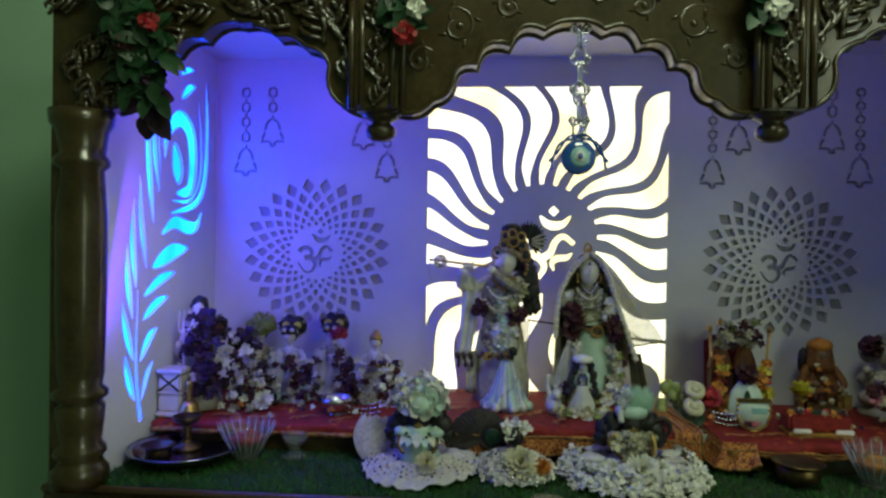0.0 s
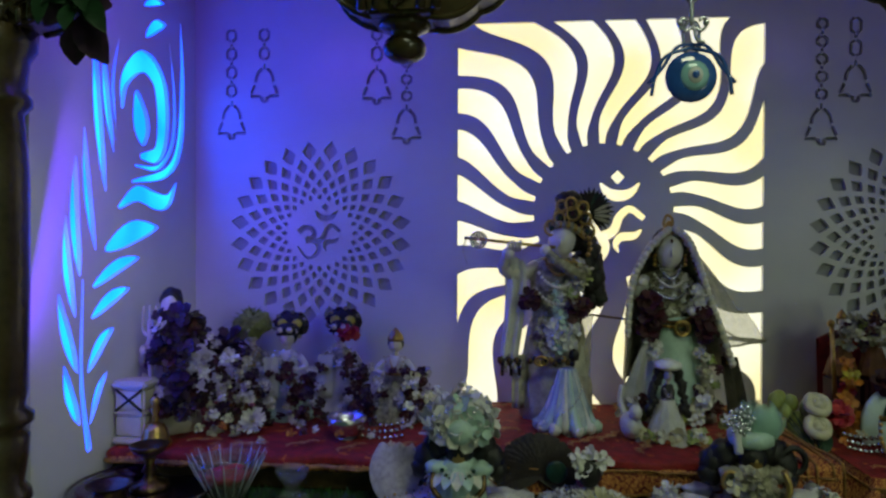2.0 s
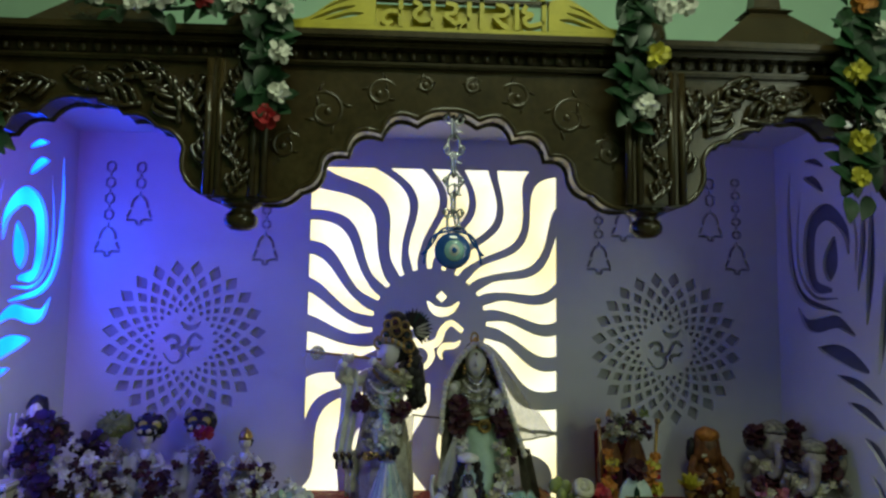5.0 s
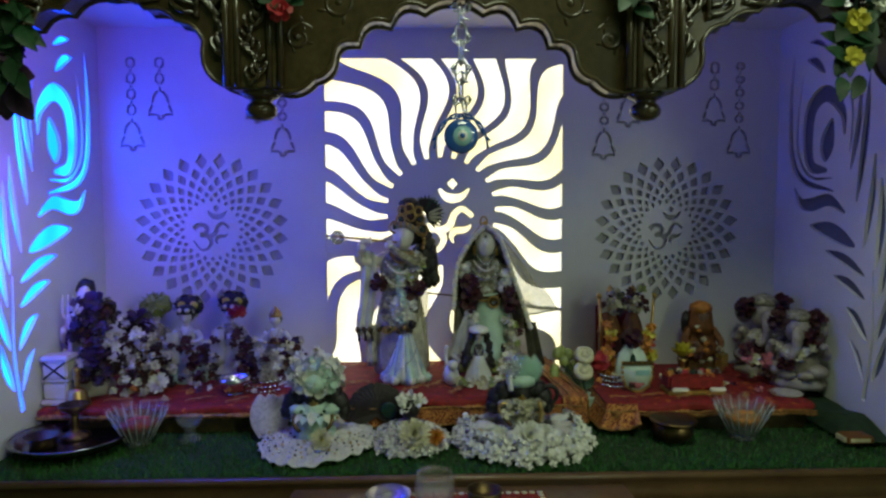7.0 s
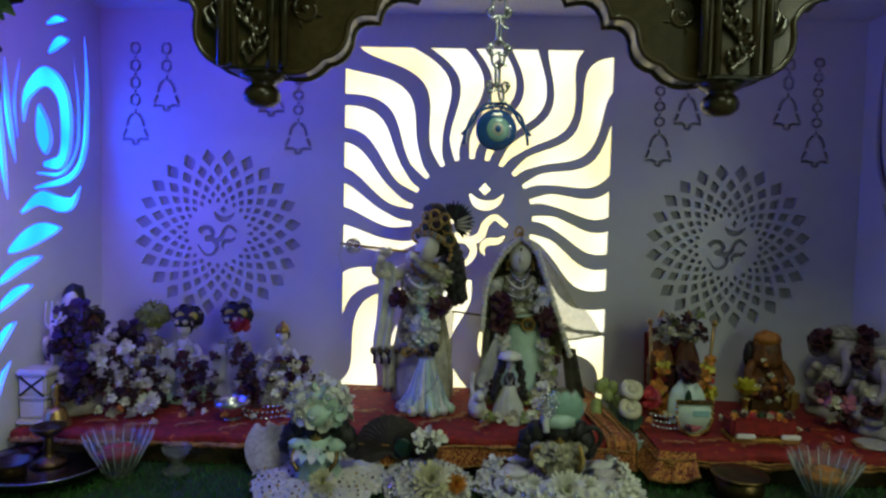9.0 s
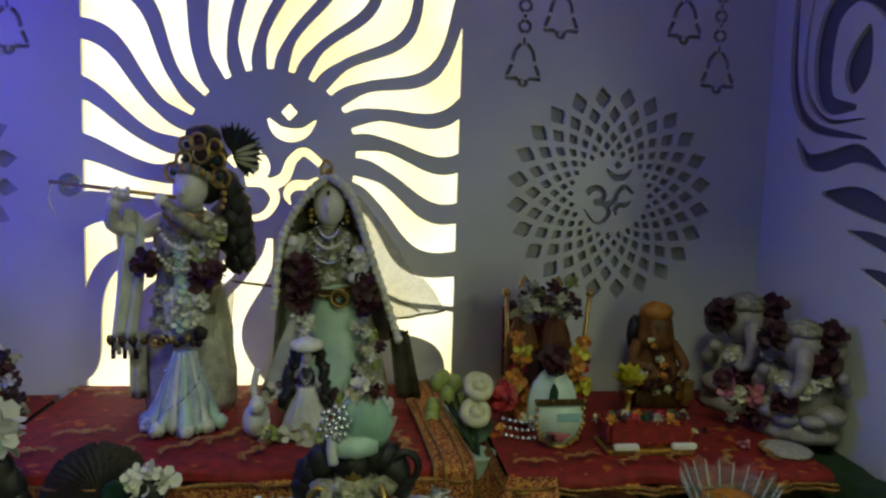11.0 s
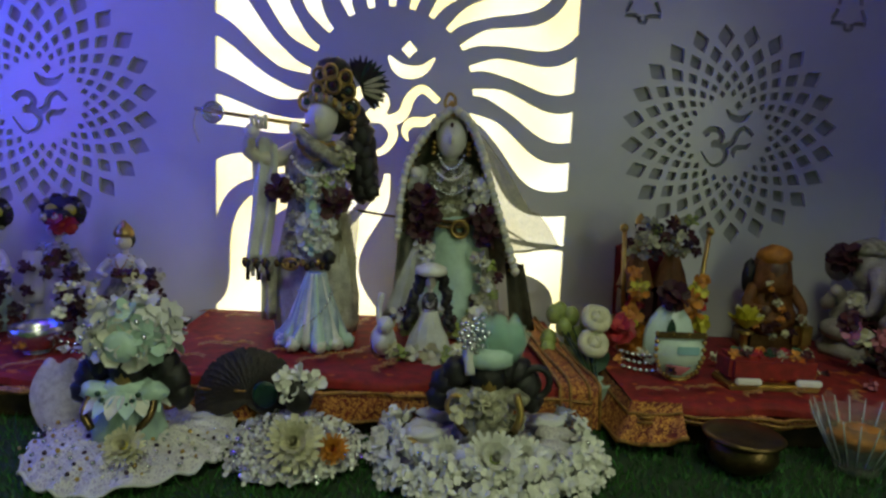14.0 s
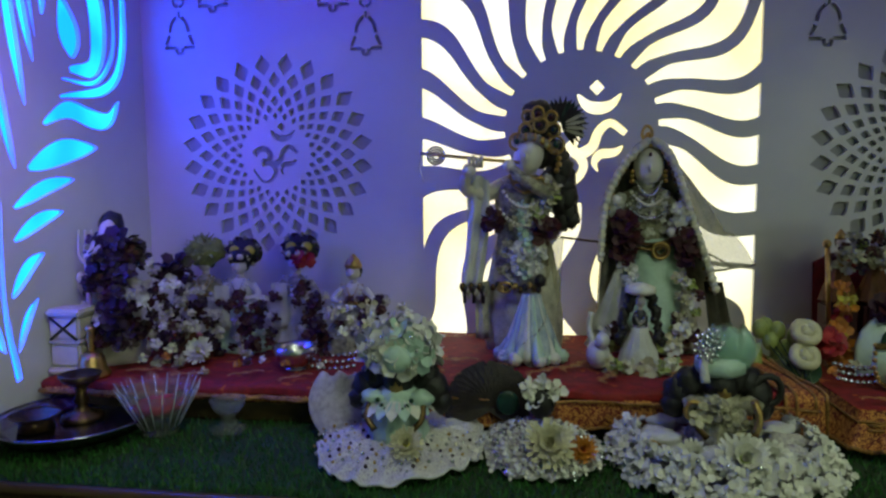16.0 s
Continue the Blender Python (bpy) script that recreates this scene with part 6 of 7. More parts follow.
heap("strewn_petals", [(0.355 + 0.026 * i, -0.235 + 0.04 * math.sin(i * 2.3), 0.916) for i in range(15)], [MARIGOLD, CREAM, MAROON, PINK, GILT], 0.009, "loose orange and pink petals strewn on the red stage", (0, -0.2, 1), 0.012)
bowl = empty("steel_bowl", (-0.482, -0.235, Z2), "small polished steel bowl on the red stage", "bowl")
Build().lathe((0, 0, 0.004), [(0.014, 0), (0.026, 0.008), (0.034, 0.024), (0.035, 0.036), (0.033, 0.037), (0.030, 0.026), (0.022, 0.012), (0.003, 0.008)], STEEL, 28).done("cup", bowl)
Build().lathe((0, 0, 0.0), [(0.016, 0), (0.018, 0.003), (0.013, 0.005)], STEEL, 24).done("foot", bowl)
for x0, x1, y, z in ((-0.465, -0.385, -0.215, 0.912), (0.352, 0.420, -0.225, 0.918)):
    b = Build()
    for row in range(3):
        beads(b, [(x0 + (x1 - x0) * i / 8, y - 0.008 * row, z + 0.009 * (2 - row) - 0.006 * math.sin(math.pi * i / 8)) for i in range(9)], 0.0040, SILVER)
    b.done("bead_necklace", label="rows of small silver beads in a necklace", category="necklace", group="bead necklaces")

# ---- right stage ----
random.seed(31)
throne = empty("small_throne", (0.432, -0.115, Z2), "small gilt red throne with slanted posts and orange garlands", "throne")
Build().box((-0.058, -0.045, 0.0), (0.058, 0.045, 0.052), ORANGE_CLOTH, 0.006).done("seat", throne)
Build().grid([[(-0.052 + 0.104 * i / 10, 0.036 + 0.010 * j / 6, 0.05 + (0.115 + 0.018 * math.sin(math.pi * i / 10)) * j / 6) for i in range(11)] for j in range(7)] +
             [[(-0.052 + 0.104 * i / 10, 0.046 + 0.010 * j / 6, 0.05 + (0.115 + 0.018 * math.sin(math.pi * i / 10)) * j / 6) for i in range(11)] for j in range(6, -1, -1)], VELVET, close=False).done("backrest", throne)
for s in (-1, 1):
    Build().tube([(s * 0.056, -0.030, 0.05), (s * 0.066, -0.034, 0.20)], 0.0036, GOLD, 8).done("post", throne, "slanted silvery post")
    Build().ell((s * 0.067, -0.034, 0.204), 0.007, GOLD, 8, 6).done("knob", throne)
for s in (-1, 1):
    b = standing(0.115, ORANGE_CLOTH, GILT, IVORY, 0.24, crown="tall")
    sprays(b, [(0.022 * math.cos(k), -0.020, 0.075 + 0.018 * math.sin(k)) for k in range(6)], 0.010, [MAROON, CREAM, PETAL], 0.004)
    b.done("throned_figurine", label="tiny gilt crowned figurine seated on the small throne", category="statue", group="throned figurines", m=pose(0.432 + s * 0.028, -0.105, Z2 + 0.054 + 0.052))
    Build().box((0.432 + s * 0.028 - 0.024, -0.130, Z2 + 0.0525), (0.432 + s * 0.028 + 0.024, -0.082, Z2 + 0.106), MAROON, 0.006).done("seat_cushion", label="dark red cushion on the small throne", category="cushion", group="throne cushions")
    heap("marigold_garland", [(0.432 + s * (0.045 + 0.006 * (i % 2)), -0.165 - 0.006 * (i % 3), 1.035 - 0.0135 * i) for i in range(9)], [MARIGOLD, LEMON, MARIGOLD, SCARLET], 0.017, "orange and yellow marigold garland on the small throne")
heap("flower_garland", [(0.385 + 0.0105 * i, -0.155, 1.085 + 0.012 * math.sin(i * 1.4)) for i in range(10)], [GILT, MAROON, CREAM, DARK_BLOOM], 0.011, "gilt and cream flower string across the small throne")
heap("flower_garland", [(0.390 + 0.0105 * i, -0.145, 1.110 + 0.010 * math.sin(i * 2.1)) for i in range(9)], [MAROON, GILT, DARK_BLOOM, BUD], 0.012, "dark red and gilt flowers crowning the small throne")
arch = empty("arched_plaque", (0.432, -0.190, Z2), "pale arched plaque with a green leaf before the throne", "plaque")
b = Build()
outl = [(0.034, 0.006), (0.038, 0.030), (0.037, 0.055), (0.030, 0.075), (0.018, 0.090), (0.0, 0.104), (-0.018, 0.090), (-0.030, 0.075), (-0.037, 0.055), (-0.038, 0.030), (-0.034, 0.006)]
b.grid([[(x, 0.0, z) for x, z in outl], [(x * 1.0, -0.006, z) for x, z in outl], [(x * 0.92, -0.009, 0.052 + (z - 0.052) * 0.92) for x, z in outl]], CARD_WHITE)
b.done("panel", arch)
Build().leaf((0, -0.011, 0.044), (0, 0, 1), (0, -1, 0), 0.032, 0.014, FAN_GREEN, 0.0).done("leaf", arch, "green leaf motif")
Build().rose((0.0, -0.010, 0.110), 0.024, MAROON, layers=3).done("rose", arch, "dark red rose")
shield = empty("shield_plaque", (0.425, -0.255, Z2), "shield-shaped white picture plaque with beaded gold border", "plaque")
sh = [(-0.034, 0.068), (0.034, 0.068), (0.034, 0.035), (0.026, 0.014), (0.010, 0.003), (0.0, 0.001), (-0.010, 0.003), (-0.026, 0.014), (-0.034, 0.035)]
Build().grid([[(x, 0.004, z) for x, z in sh], [(x, -0.002, z) for x, z in sh]], CARD_WHITE).done("panel", shield)
b = Build()
beads(b, [((1 - t) * p[0] + t * q[0], -0.003, (1 - t) * p[1] + t * q[1]) for p, q in zip(sh, sh[1:] + sh[:1]) for t in (0, 0.33, 0.66)], 0.0036, GOLD)
b.done("beaded_border", shield, "gold beaded border")
Build().grid([[(-0.020, -0.003, 0.024), (0.018, -0.003, 0.020), (0.004, -0.003, 0.008), (-0.006, -0.003, 0.008)], [(-0.018, -0.005, 0.023), (0.016, -0.005, 0.019), (0.004, -0.005, 0.009), (-0.006, -0.005, 0.009)]], PINK).done("pink_motif", shield)
Build().box((-0.004, -0.004, 0.038), (0.028, -0.0022, 0.050), PALE_BLUE, 0.001).done("blue_motif", shield)
Build().box((-0.036, -0.006, 0.062), (0.036, -0.002, 0.071), BRONZE, 0.001).done("top_bar", shield, "dark top bar")
b = Build()
b.lathe((0, 0, 0), [(0.016, 0.0), (0.022, 0.010), (0.025, 0.028), (0.022, 0.044), (0.024, 0.050), (0.021, 0.050), (0.019, 0.044)], MINT, 26)
vase = empty("flower_vase", (0.312, -0.255, GRASS + 0.0), "small pale vase with rolled white roses and green buds", "vase")
b.done("pot", vase)
for x, y, z, r, mt in ((0.004, 0.045, 0.130, 0.022, CREAM), (-0.002, 0.030, 0.096, 0.022, CREAM)):
    b = Build()
    q = Vector((0, 0, 1)).rotation_difference(Vector((0.1, -0.75, 0.65)))
    for rr, tr, dz in ((r * 0.72, r * 0.34, 0.0), (r * 0.30, r * 0.20, 0.004)):
        b.tube([Vector((x, y, z)) + q @ Vector((rr * math.cos(g), rr * math.sin(g), dz + 0.002 * math.sin(3 * g))) for g in [2 * math.pi * k / 20 for k in range(20)]], tr, mt, 9, close=True)
    b.ell(Vector((x, y, z)) - q @ Vector((0, 0, r * 0.35)), r * 0.75, mt, 12, 8)
    b.ell(Vector((x, y, z)) + q @ Vector((0, 0, 0.001)), r * 0.34, NET, 10, 6)
    b.done("rolled_rose", vase, "rolled cream rose")
    Build().tube(smooth_line([(0, 0, 0.045), (x * 0.6, y * 0.6, z * 0.6), (x, y, z - 0.012)], 4), 0.002, LEAF, 6).done("stem", vase)
Build().rose((0.042, 0.050, 0.110), 0.024, SCARLET, layers=3).done("red_rose", vase, "red rose")
for i in range(12):
    b = Build()
    a = i * 2.4
    b.ell((-0.030 + 0.030 * math.cos(a), 0.075 + 0.035 * math.sin(a * 1.3), 0.100 + 0.030 * math.sin(i * 1.1)), (0.013, 0.012, 0.016), BUD, 10, 7)
    b.tube([(-0.003, 0.004, 0.045), (-0.030 + 0.030 * math.cos(a), 0.075 + 0.035 * math.sin(a * 1.3), 0.092 + 0.030 * math.sin(i * 1.1))], 0.0014, LEAF, 5)
    b.done("bud", vase, "pale green flower bud")
for i in range(7):
    Build().leaf((-0.004 * i, 0.02 + 0.006 * i, 0.055), (math.cos(i * 0.9) * 0.8 - 0.2, 0.3, 0.6), (0, -1, 0.3), 0.045, 0.016, BUD if i % 3 else LEAF, 0.3).done("leaf", vase)
lotus = empty("glass_lotus", (0.572, -0.145, Z2), "yellow crystal lotus on a small stand", "ornament")
Build().lathe((0, 0, 0), [(0.022, 0), (0.020, 0.006), (0.006, 0.016), (0.005, 0.040), (0.014, 0.048)], GOLD, 20).done("stand", lotus)
for L, (n, tilt, ln) in enumerate(((6, 0.25, 0.036), (8, 0.7, 0.038), (8, 1.15, 0.034))):
    for i in range(n):
        a = 2 * math.pi * (i + 0.5 * L) / n
        Build().leaf((0, 0, 0.052), (math.cos(a) * math.sin(tilt), math.sin(a) * math.sin(tilt), math.cos(tilt)), (-math.cos(a), -math.sin(a), 1), ln, 0.024, LEMON, -0.2, 4).done("petal", lotus)
car = empty("ornamental_casket", (0.548, -0.265, Z2), "red and gold casket with white edge strips and orange trimmings", "casket")
Build().box((-0.062, -0.022, 0.010), (0.062, 0.030, 0.046), VELVET, 0.006).done("box", car)
Build().box((-0.064, -0.028, 0.0), (0.064, 0.032, 0.010), GOLD, 0.003).done("base", car)
for x in (-0.038, 0.046):
    Build().box((x - 0.018, -0.031, 0.009), (x + 0.018, -0.023, 0.018), FACE_WHITE, 0.002).done("white_strip", car)
for i in range(14):
    Build().rose((-0.056 + 0.0086 * i, -0.012 + 0.012 * (i % 2), 0.048), 0.0085, (MARIGOLD, LEAF, MAROON, GILT, SCARLET)[i % 5], layers=2, n=5).done("trimming", car)
SKIN = material("brown_painted_clay", (0.26, 0.15, 0.09), 0.5, vary=0.25, scale=60, bump=0.3)
b = Build()
b.box((-0.044, -0.030, 0.0), (0.044, 0.042, 0.040), BRONZE, 0.008)
b.ell((0, -0.006, 0.056), (0.044, 0.038, 0.026), ORANGE_CLOTH, 22, 10, lump=0.35)
b.lathe((0, 0.004, 0.045), [(0.040, 0), (0.038, 0.03), (0.032, 0.055), (0.022, 0.078), (0.012, 0.084)], ORANGE_CLOTH, 40, folds=11, amp=0.07, squash=0.8)
b.ell((0, -0.008, 0.140), (0.018, 0.018, 0.022), SKIN, 14, 9)
b.ell((0, 0.000, 0.160), (0.027, 0.026, 0.019), MARIGOLD, 16, 9, lump=0.25)
b.lathe((0, 0.006, 0.100), [(0.034, 0), (0.032, 0.02), (0.028, 0.045), (0.024, 0.062)], ORANGE_CLOTH, 30, folds=9, amp=0.08)
b.ell((-0.034, 0.010, 0.120), (0.014, 0.010, 0.030), HAIR, 10, 8, lump=0.3)
arm(b, [(-0.028, 0, 0.108), (-0.044, -0.02, 0.080), (-0.022, -0.042, 0.076)], 0.011, ORANGE_CLOTH, SKIN)
arm(b, [(0.028, 0, 0.108), (0.044, -0.02, 0.080), (0.034, -0.042, 0.064)], 0.011, ORANGE_CLOTH, SKIN)
b.box((0.028, -0.046, 0.010), (0.058, -0.012, 0.062), GOLD, 0.010)
sprays(b, [(-0.040 + 0.009 * i, -0.044, 0.050 + 0.014 * math.sin(i * 1.7)) for i in range(9)], 0.009, [MARIGOLD, CREAM, MAROON, GILT, MAROON], 0.004)
sprays(b, [(-0.020 + 0.006 * i, -0.034 - 0.002 * i, 0.118 - 0.010 * i) for i in range(6)], 0.007, [CREAM, MARIGOLD, MAROON], 0.002)
b.done("orange_robed_statue", label="small seated statue in orange robe and head cloth", category="statue", m=pose(0.645, -0.075, Z2, 0, 0, -6))


def elephant(x, y, s, rz, label, tilt_crown):
    b = Build()
    b.lathe((0, 0, 0), [(0.056, 0), (0.060, 0.010), (0.052, 0.022), (0.048, 0.028)], DIM_IVORY, 24, folds=8, amp=0.05, squash=0.8)
    b.ell((0, 0, 0.062), (0.046, 0.038, 0.042), DIM_IVORY, 18, 10)
    for q in (-1, 1):
        b.ell((q * 0.038, -0.018, 0.042), (0.026, 0.026, 0.017), DIM_IVORY, 14, 8)
        b.ell((q * 0.018, -0.040, 0.034), (0.018, 0.012, 0.010), DIM_IVORY, 12, 7)
        b.ell((q * 0.040, 0.004, 0.138), (0.020, 0.008, 0.026), DIM_IVORY, 14, 8)
        arm(b, [(q * 0.036, 0, 0.095), (q * 0.058, -0.018, 0.080), (q * 0.052, -0.034, 0.102)], 0.013, DIM_IVORY, DIM_IVORY)
    b.ell((0, -0.004, 0.135), (0.032, 0.030, 0.034), DIM_IVORY, 18, 10)
    b.tube(smooth_line([(0, -0.028, 0.135), (0.0, -0.044, 0.115), (-0.004, -0.050, 0.090), (-0.016, -0.052, 0.074), (-0.026, -0.052, 0.082)], 4), [0.014 - 0.0006 * k for k in range(17)], DIM_IVORY, 10)
    b.lathe((0, 0, 0.156), [(0.030, 0), (0.033, 0.006), (0.026, 0.016), (0.014, 0.022), (0.003, 0.026)], GILT, 18, folds=8, amp=0.05)
    b.rose((0.030, -0.024, 0.118), 0.024, MAROON, layers=3)
    b.rose((-0.040, -0.016, 0.150), 0.026, MAROON, layers=3)
    b.rose((0.034, -0.010, 0.160), 0.024, MAROON, layers=3)
    b.rose((-0.020, -0.046, 0.060), 0.020, MAROON, layers=3)
    sprays(b, [(-0.030 + 0.010 * i, -0.040, 0.092 - 0.016 * math.sin(i * 0.6)) for i in range(7)], 0.011, [CREAM, PETAL], 0.004)
    b.v = [(p[0] * s, p[1] * s, p[2] * s) for p in b.v]
    return b.done("elephant_headed_statue", label=label, category="statue", group="elephant-headed statues", m=pose(x, y, Z2, 0, 0, rz))


elephant(0.796, -0.092, 1.10, -14, "white marble elephant-headed statue with dark roses", 0)
elephant(0.812, -0.222, 1.00, -32, "ivory marble elephant-headed statue with gilt headband and garland", 0)
heap("flower_garland", [(0.690 + 0.009 * i, -0.200 - 0.008 * (i % 3), 0.985 - 0.006 * i) for i in range(9)], [MAROON, PINK, CREAM, MAROON], 0.016, "dark red and pink flowers before the white statues")
Build().lathe((0, 0, 0), [(0.046, 0), (0.049, 0.004), (0.042, 0.007), (0.020, 0.008), (0.003, 0.009)], LACE, 40, folds=20, amp=0.03).done("lace_doily", label="pinkish lace doily under the white statue", category="doily", m=pose(0.752, -0.285, Z2 + 0.001) @ Matrix.Scale(0.72, 4))

# ---- bowls, tray, lamps on the grass ----


def crystal_bowl(x, y, fill, label):
    t = empty("crystal_bowl", (x, y, GRASS), label, "bowl")
    b = Build()
    outer = [(0.024, 0.0), (0.026, 0.006), (0.024, 0.012), (0.034, 0.028), (0.046, 0.050), (0.056, 0.066)]
    b.lathe((0, 0, 0), outer + [(0.053, 0.067), (0.043, 0.050), (0.030, 0.030), (0.018, 0.018), (0.002, 0.016)], GLASS, 44, folds=22, amp=0.035)
    b.done("glass", t)
    for i in range(11):
        a = 2 * math.pi * i / 11
        Build().leaf((0.050 * math.cos(a), 0.050 * math.sin(a), 0.058), (math.cos(a) * 0.6, math.sin(a) * 0.6, 1), (-math.cos(a), -math.sin(a), 0.6), 0.024, 0.022, GLASS, 0.0, 4).done("scallop", t)
    # cut ribs, with the bright streaks on them given by a pale colour
    rib = Build().tube([(0.027, 0, 0.012), (0.036, 0, 0.030), (0.047, 0, 0.050), (0.058, 0, 0.074)], [0.0007, 0.0009, 0.0012, 0.0006], GLINT_GLASS, 6).done("rib", t, "cut-glass rib, coloured pale for its glints")
    for i in range(1, 20):
        other = tagged(new("rib", rib.data), "cut-glass rib, coloured pale for its glints")
        other.parent, other.matrix_basis = t, pose(0, 0, 0, 0, 0, 18 * i)
    Build().ell((0, 0, 0.042), (0.033, 0.033, 0.012), fill, 18, 8, lump=0.3).done("contents", t, "offerings in the bowl")
    return t


crystal_bowl(-0.630, -0.392, SCARLET, "clear scalloped crystal bowl with red offerings on the grass")
crystal_bowl(0.595, -0.405, MARIGOLD, "clear scalloped crystal bowl with orange offerings on the grass")
tray = empty("steel_tray", (-0.754, -0.402, GRASS + 0.008), "round polished steel offering tray on the grass mat", "tray")
Build().lathe((0, 0, 0), [(0.004, 0.002), (0.080, 0.002), (0.092, 0.006), (0.100, 0.017), (0.109, 0.020), (0.111, 0.018), (0.102, 0.012), (0.093, 0.000), (0.08, -0.003), (0.004, -0.003)], TRAY_STEEL, 56).done("dish", tray)
Build().tube([(0.110 * math.cos(a), 0.110 * math.sin(a), 0.019) for a in [k * math.pi / 28 for k in range(56)]], 0.0022, TRAY_STEEL, 6, close=True).done("rim", tray)
lamp2 = empty("oil_lamp", (-0.765, -0.375, GRASS + 0.011), "small bronze oil lamp with stem standing in the tray", "lamp")
Build().lathe((0, 0, 0), [(0.030, 0), (0.028, 0.006), (0.012, 0.012), (0.007, 0.022), (0.012, 0.028), (0.007, 0.036), (0.010, 0.050)], BRONZE, 24).done("stem", lamp2)
Build().lathe((0, 0, 0.050), [(0.010, 0), (0.024, 0.008), (0.030, 0.018), (0.028, 0.019), (0.018, 0.010), (0.002, 0.008)], BRONZE, 24).done("cup", lamp2)
Build().lathe((0, 0, 0), [(0.024, 0), (0.022, 0.012), (0.030, 0.020), (0.034, 0.022), (0.030, 0.020), (0.019, 0.012), (0.002, 0.006)], BRONZE, 24).done("copper_cup", label="small copper cup lying in the steel tray", category="cup", m=pose(-0.800, -0.425, GRASS + 0.012))
pot = empty("brass_bell", (-0.790, -0.312, Z2 + 0.002), "small brass hand bell with ringed handle", "bell")
Build().lathe((0, 0, 0), [(0.026, 0), (0.027, 0.004), (0.022, 0.012), (0.019, 0.028), (0.014, 0.036), (0.004, 0.040)], GOLD, 24).done("bowl", pot)
Build().lathe((0, 0, 0.040), [(0.004, 0), (0.006, 0.006), (0.004, 0.012), (0.008, 0.020), (0.005, 0.030), (0.009, 0.036), (0.004, 0.042)], GOLD, 16).done("handle", pot)
Build().lathe((0, 0, 0), [(0.024, 0), (0.026, 0.004), (0.012, 0.012), (0.010, 0.022), (0.022, 0.036), (0.026, 0.048), (0.024, 0.049), (0.018, 0.036), (0.002, 0.026)], GLASS, 24, folds=12, amp=0.04).done(
    "glass_candle_holder", label="small cut-glass candle holder on the grass", category="candle holder", m=pose(-0.535, -0.372, GRASS))
dish = empty("bronze_dish", (0.448, -0.412, GRASS), "dark bronze pot with a flat lid on the grass", "pot")
Build().lathe((0, 0, 0), [(0.020, 0), (0.034, 0.008), (0.041, 0.020), (0.038, 0.034), (0.033, 0.040)], BRONZE, 32).done("body", dish)
Build().lathe((0, 0, 0.040), [(0.045, 0), (0.047, 0.003), (0.042, 0.006), (0.020, 0.008), (0.003, 0.010)], BRONZE, 36).done("lid", dish)
match = empty("matchbox", (0.800, -0.450, GRASS + 0.008), "small yellow and brown matchbox lying on the grass", "matchbox")
Build().box((-0.026, -0.018, 0), (0.026, 0.018, 0.013), ORANGE_CLOTH, 0.001).done("sleeve", match)
Build().box((-0.030, -0.015, 0.002), (-0.026, 0.015, 0.011), CREAM, 0.0005).done("tray", match)
Build().box((-0.020, -0.0186, 0.003), (0.020, -0.0182, 0.010), CREAM, 0).done("print", match, "pale printed side band")
for side in (-1, 1):
    rows = []
    for j in range(17):
        y = (-0.34 if side < 0 else -0.46) + (0.33 if side < 0 else 0.45) * j / 16
        rows.append([(side * (0.790 + 0.078 * i / 8), y, GRASS + 0.003 + (0.030 + 0.010 * noise.noise(Vector((i * 0.4, j * 0.5, side)))) * min(1, i / 2.5) ** 0.7 * min(1, j / 3 + 0.15)) for i in range(9)])
    Build().grid(rows, TURF_BASE, close=False).done("dark_cloth", label="dark green cloth bunched along the side panel", category="cloth", group="bunched cloths")
# offerings on the pull-out board
mat2 = empty("patterned_mat", (0.0, -0.69, 0.832), "red and cream patterned mat on the pull-out board", "mat")
Build().box((-0.150, -0.085, 0.0005), (0.150, 0.085, 0.004), VELVET, 0.001).done("cloth", mat2)
for s in (-1, 1):
    b = Build()
    for i in range(22):
        b.ell((-0.142 + 0.0135 * i, s * 0.078, 0.0045), (0.0062, 0.006, 0.001), CREAM, 6, 4)
    b.done("motif_row", mat2, "cream patterned edge")
    b = Build()
    for i in range(11):
        b.ell((s * 0.142, -0.068 + 0.0135 * i, 0.0045), (0.0062, 0.006, 0.001), CREAM, 6, 4)
    b.done("motif_row", mat2, "cream patterned edge")
jar = empty("glass_jar", (-0.040, -0.655, 0.8366), "clear glass jar on the patterned mat", "jar")
Build().lathe((0, 0, 0), [(0.030, 0), (0.033, 0.006), (0.033, 0.040), (0.028, 0.048), (0.029, 0.056), (0.027, 0.057), (0.026, 0.047), (0.030, 0.038), (0.030, 0.008), (0.003, 0.005)], GLASS, 32).done("body", jar)
Build().tube([(0.0292 * math.cos(a), 0.0292 * math.sin(a), 0.051) for a in [k * math.pi / 14 for k in range(28)]], 0.0014, GLASS, 6, close=True).done("thread", jar)
Build().lathe((0, 0, 0), [(0.020, 0), (0.030, 0.006), (0.038, 0.024), (0.036, 0.025), (0.027, 0.010), (0.003, 0.005)], STEEL, 28).done("steel_dish", label="small polished steel dish on the patterned mat", category="dish", m=pose(-0.115, -0.66, 0.8366))
Build().lathe((0, 0, 0), [(0.016, 0), (0.026, 0.010), (0.030, 0.026), (0.027, 0.026), (0.022, 0.012), (0.003, 0.008)], BRONZE, 24).done("dark_cup", label="small dark bronze cup on the patterned mat", category="cup", m=pose(0.042, -0.655, 0.8366))

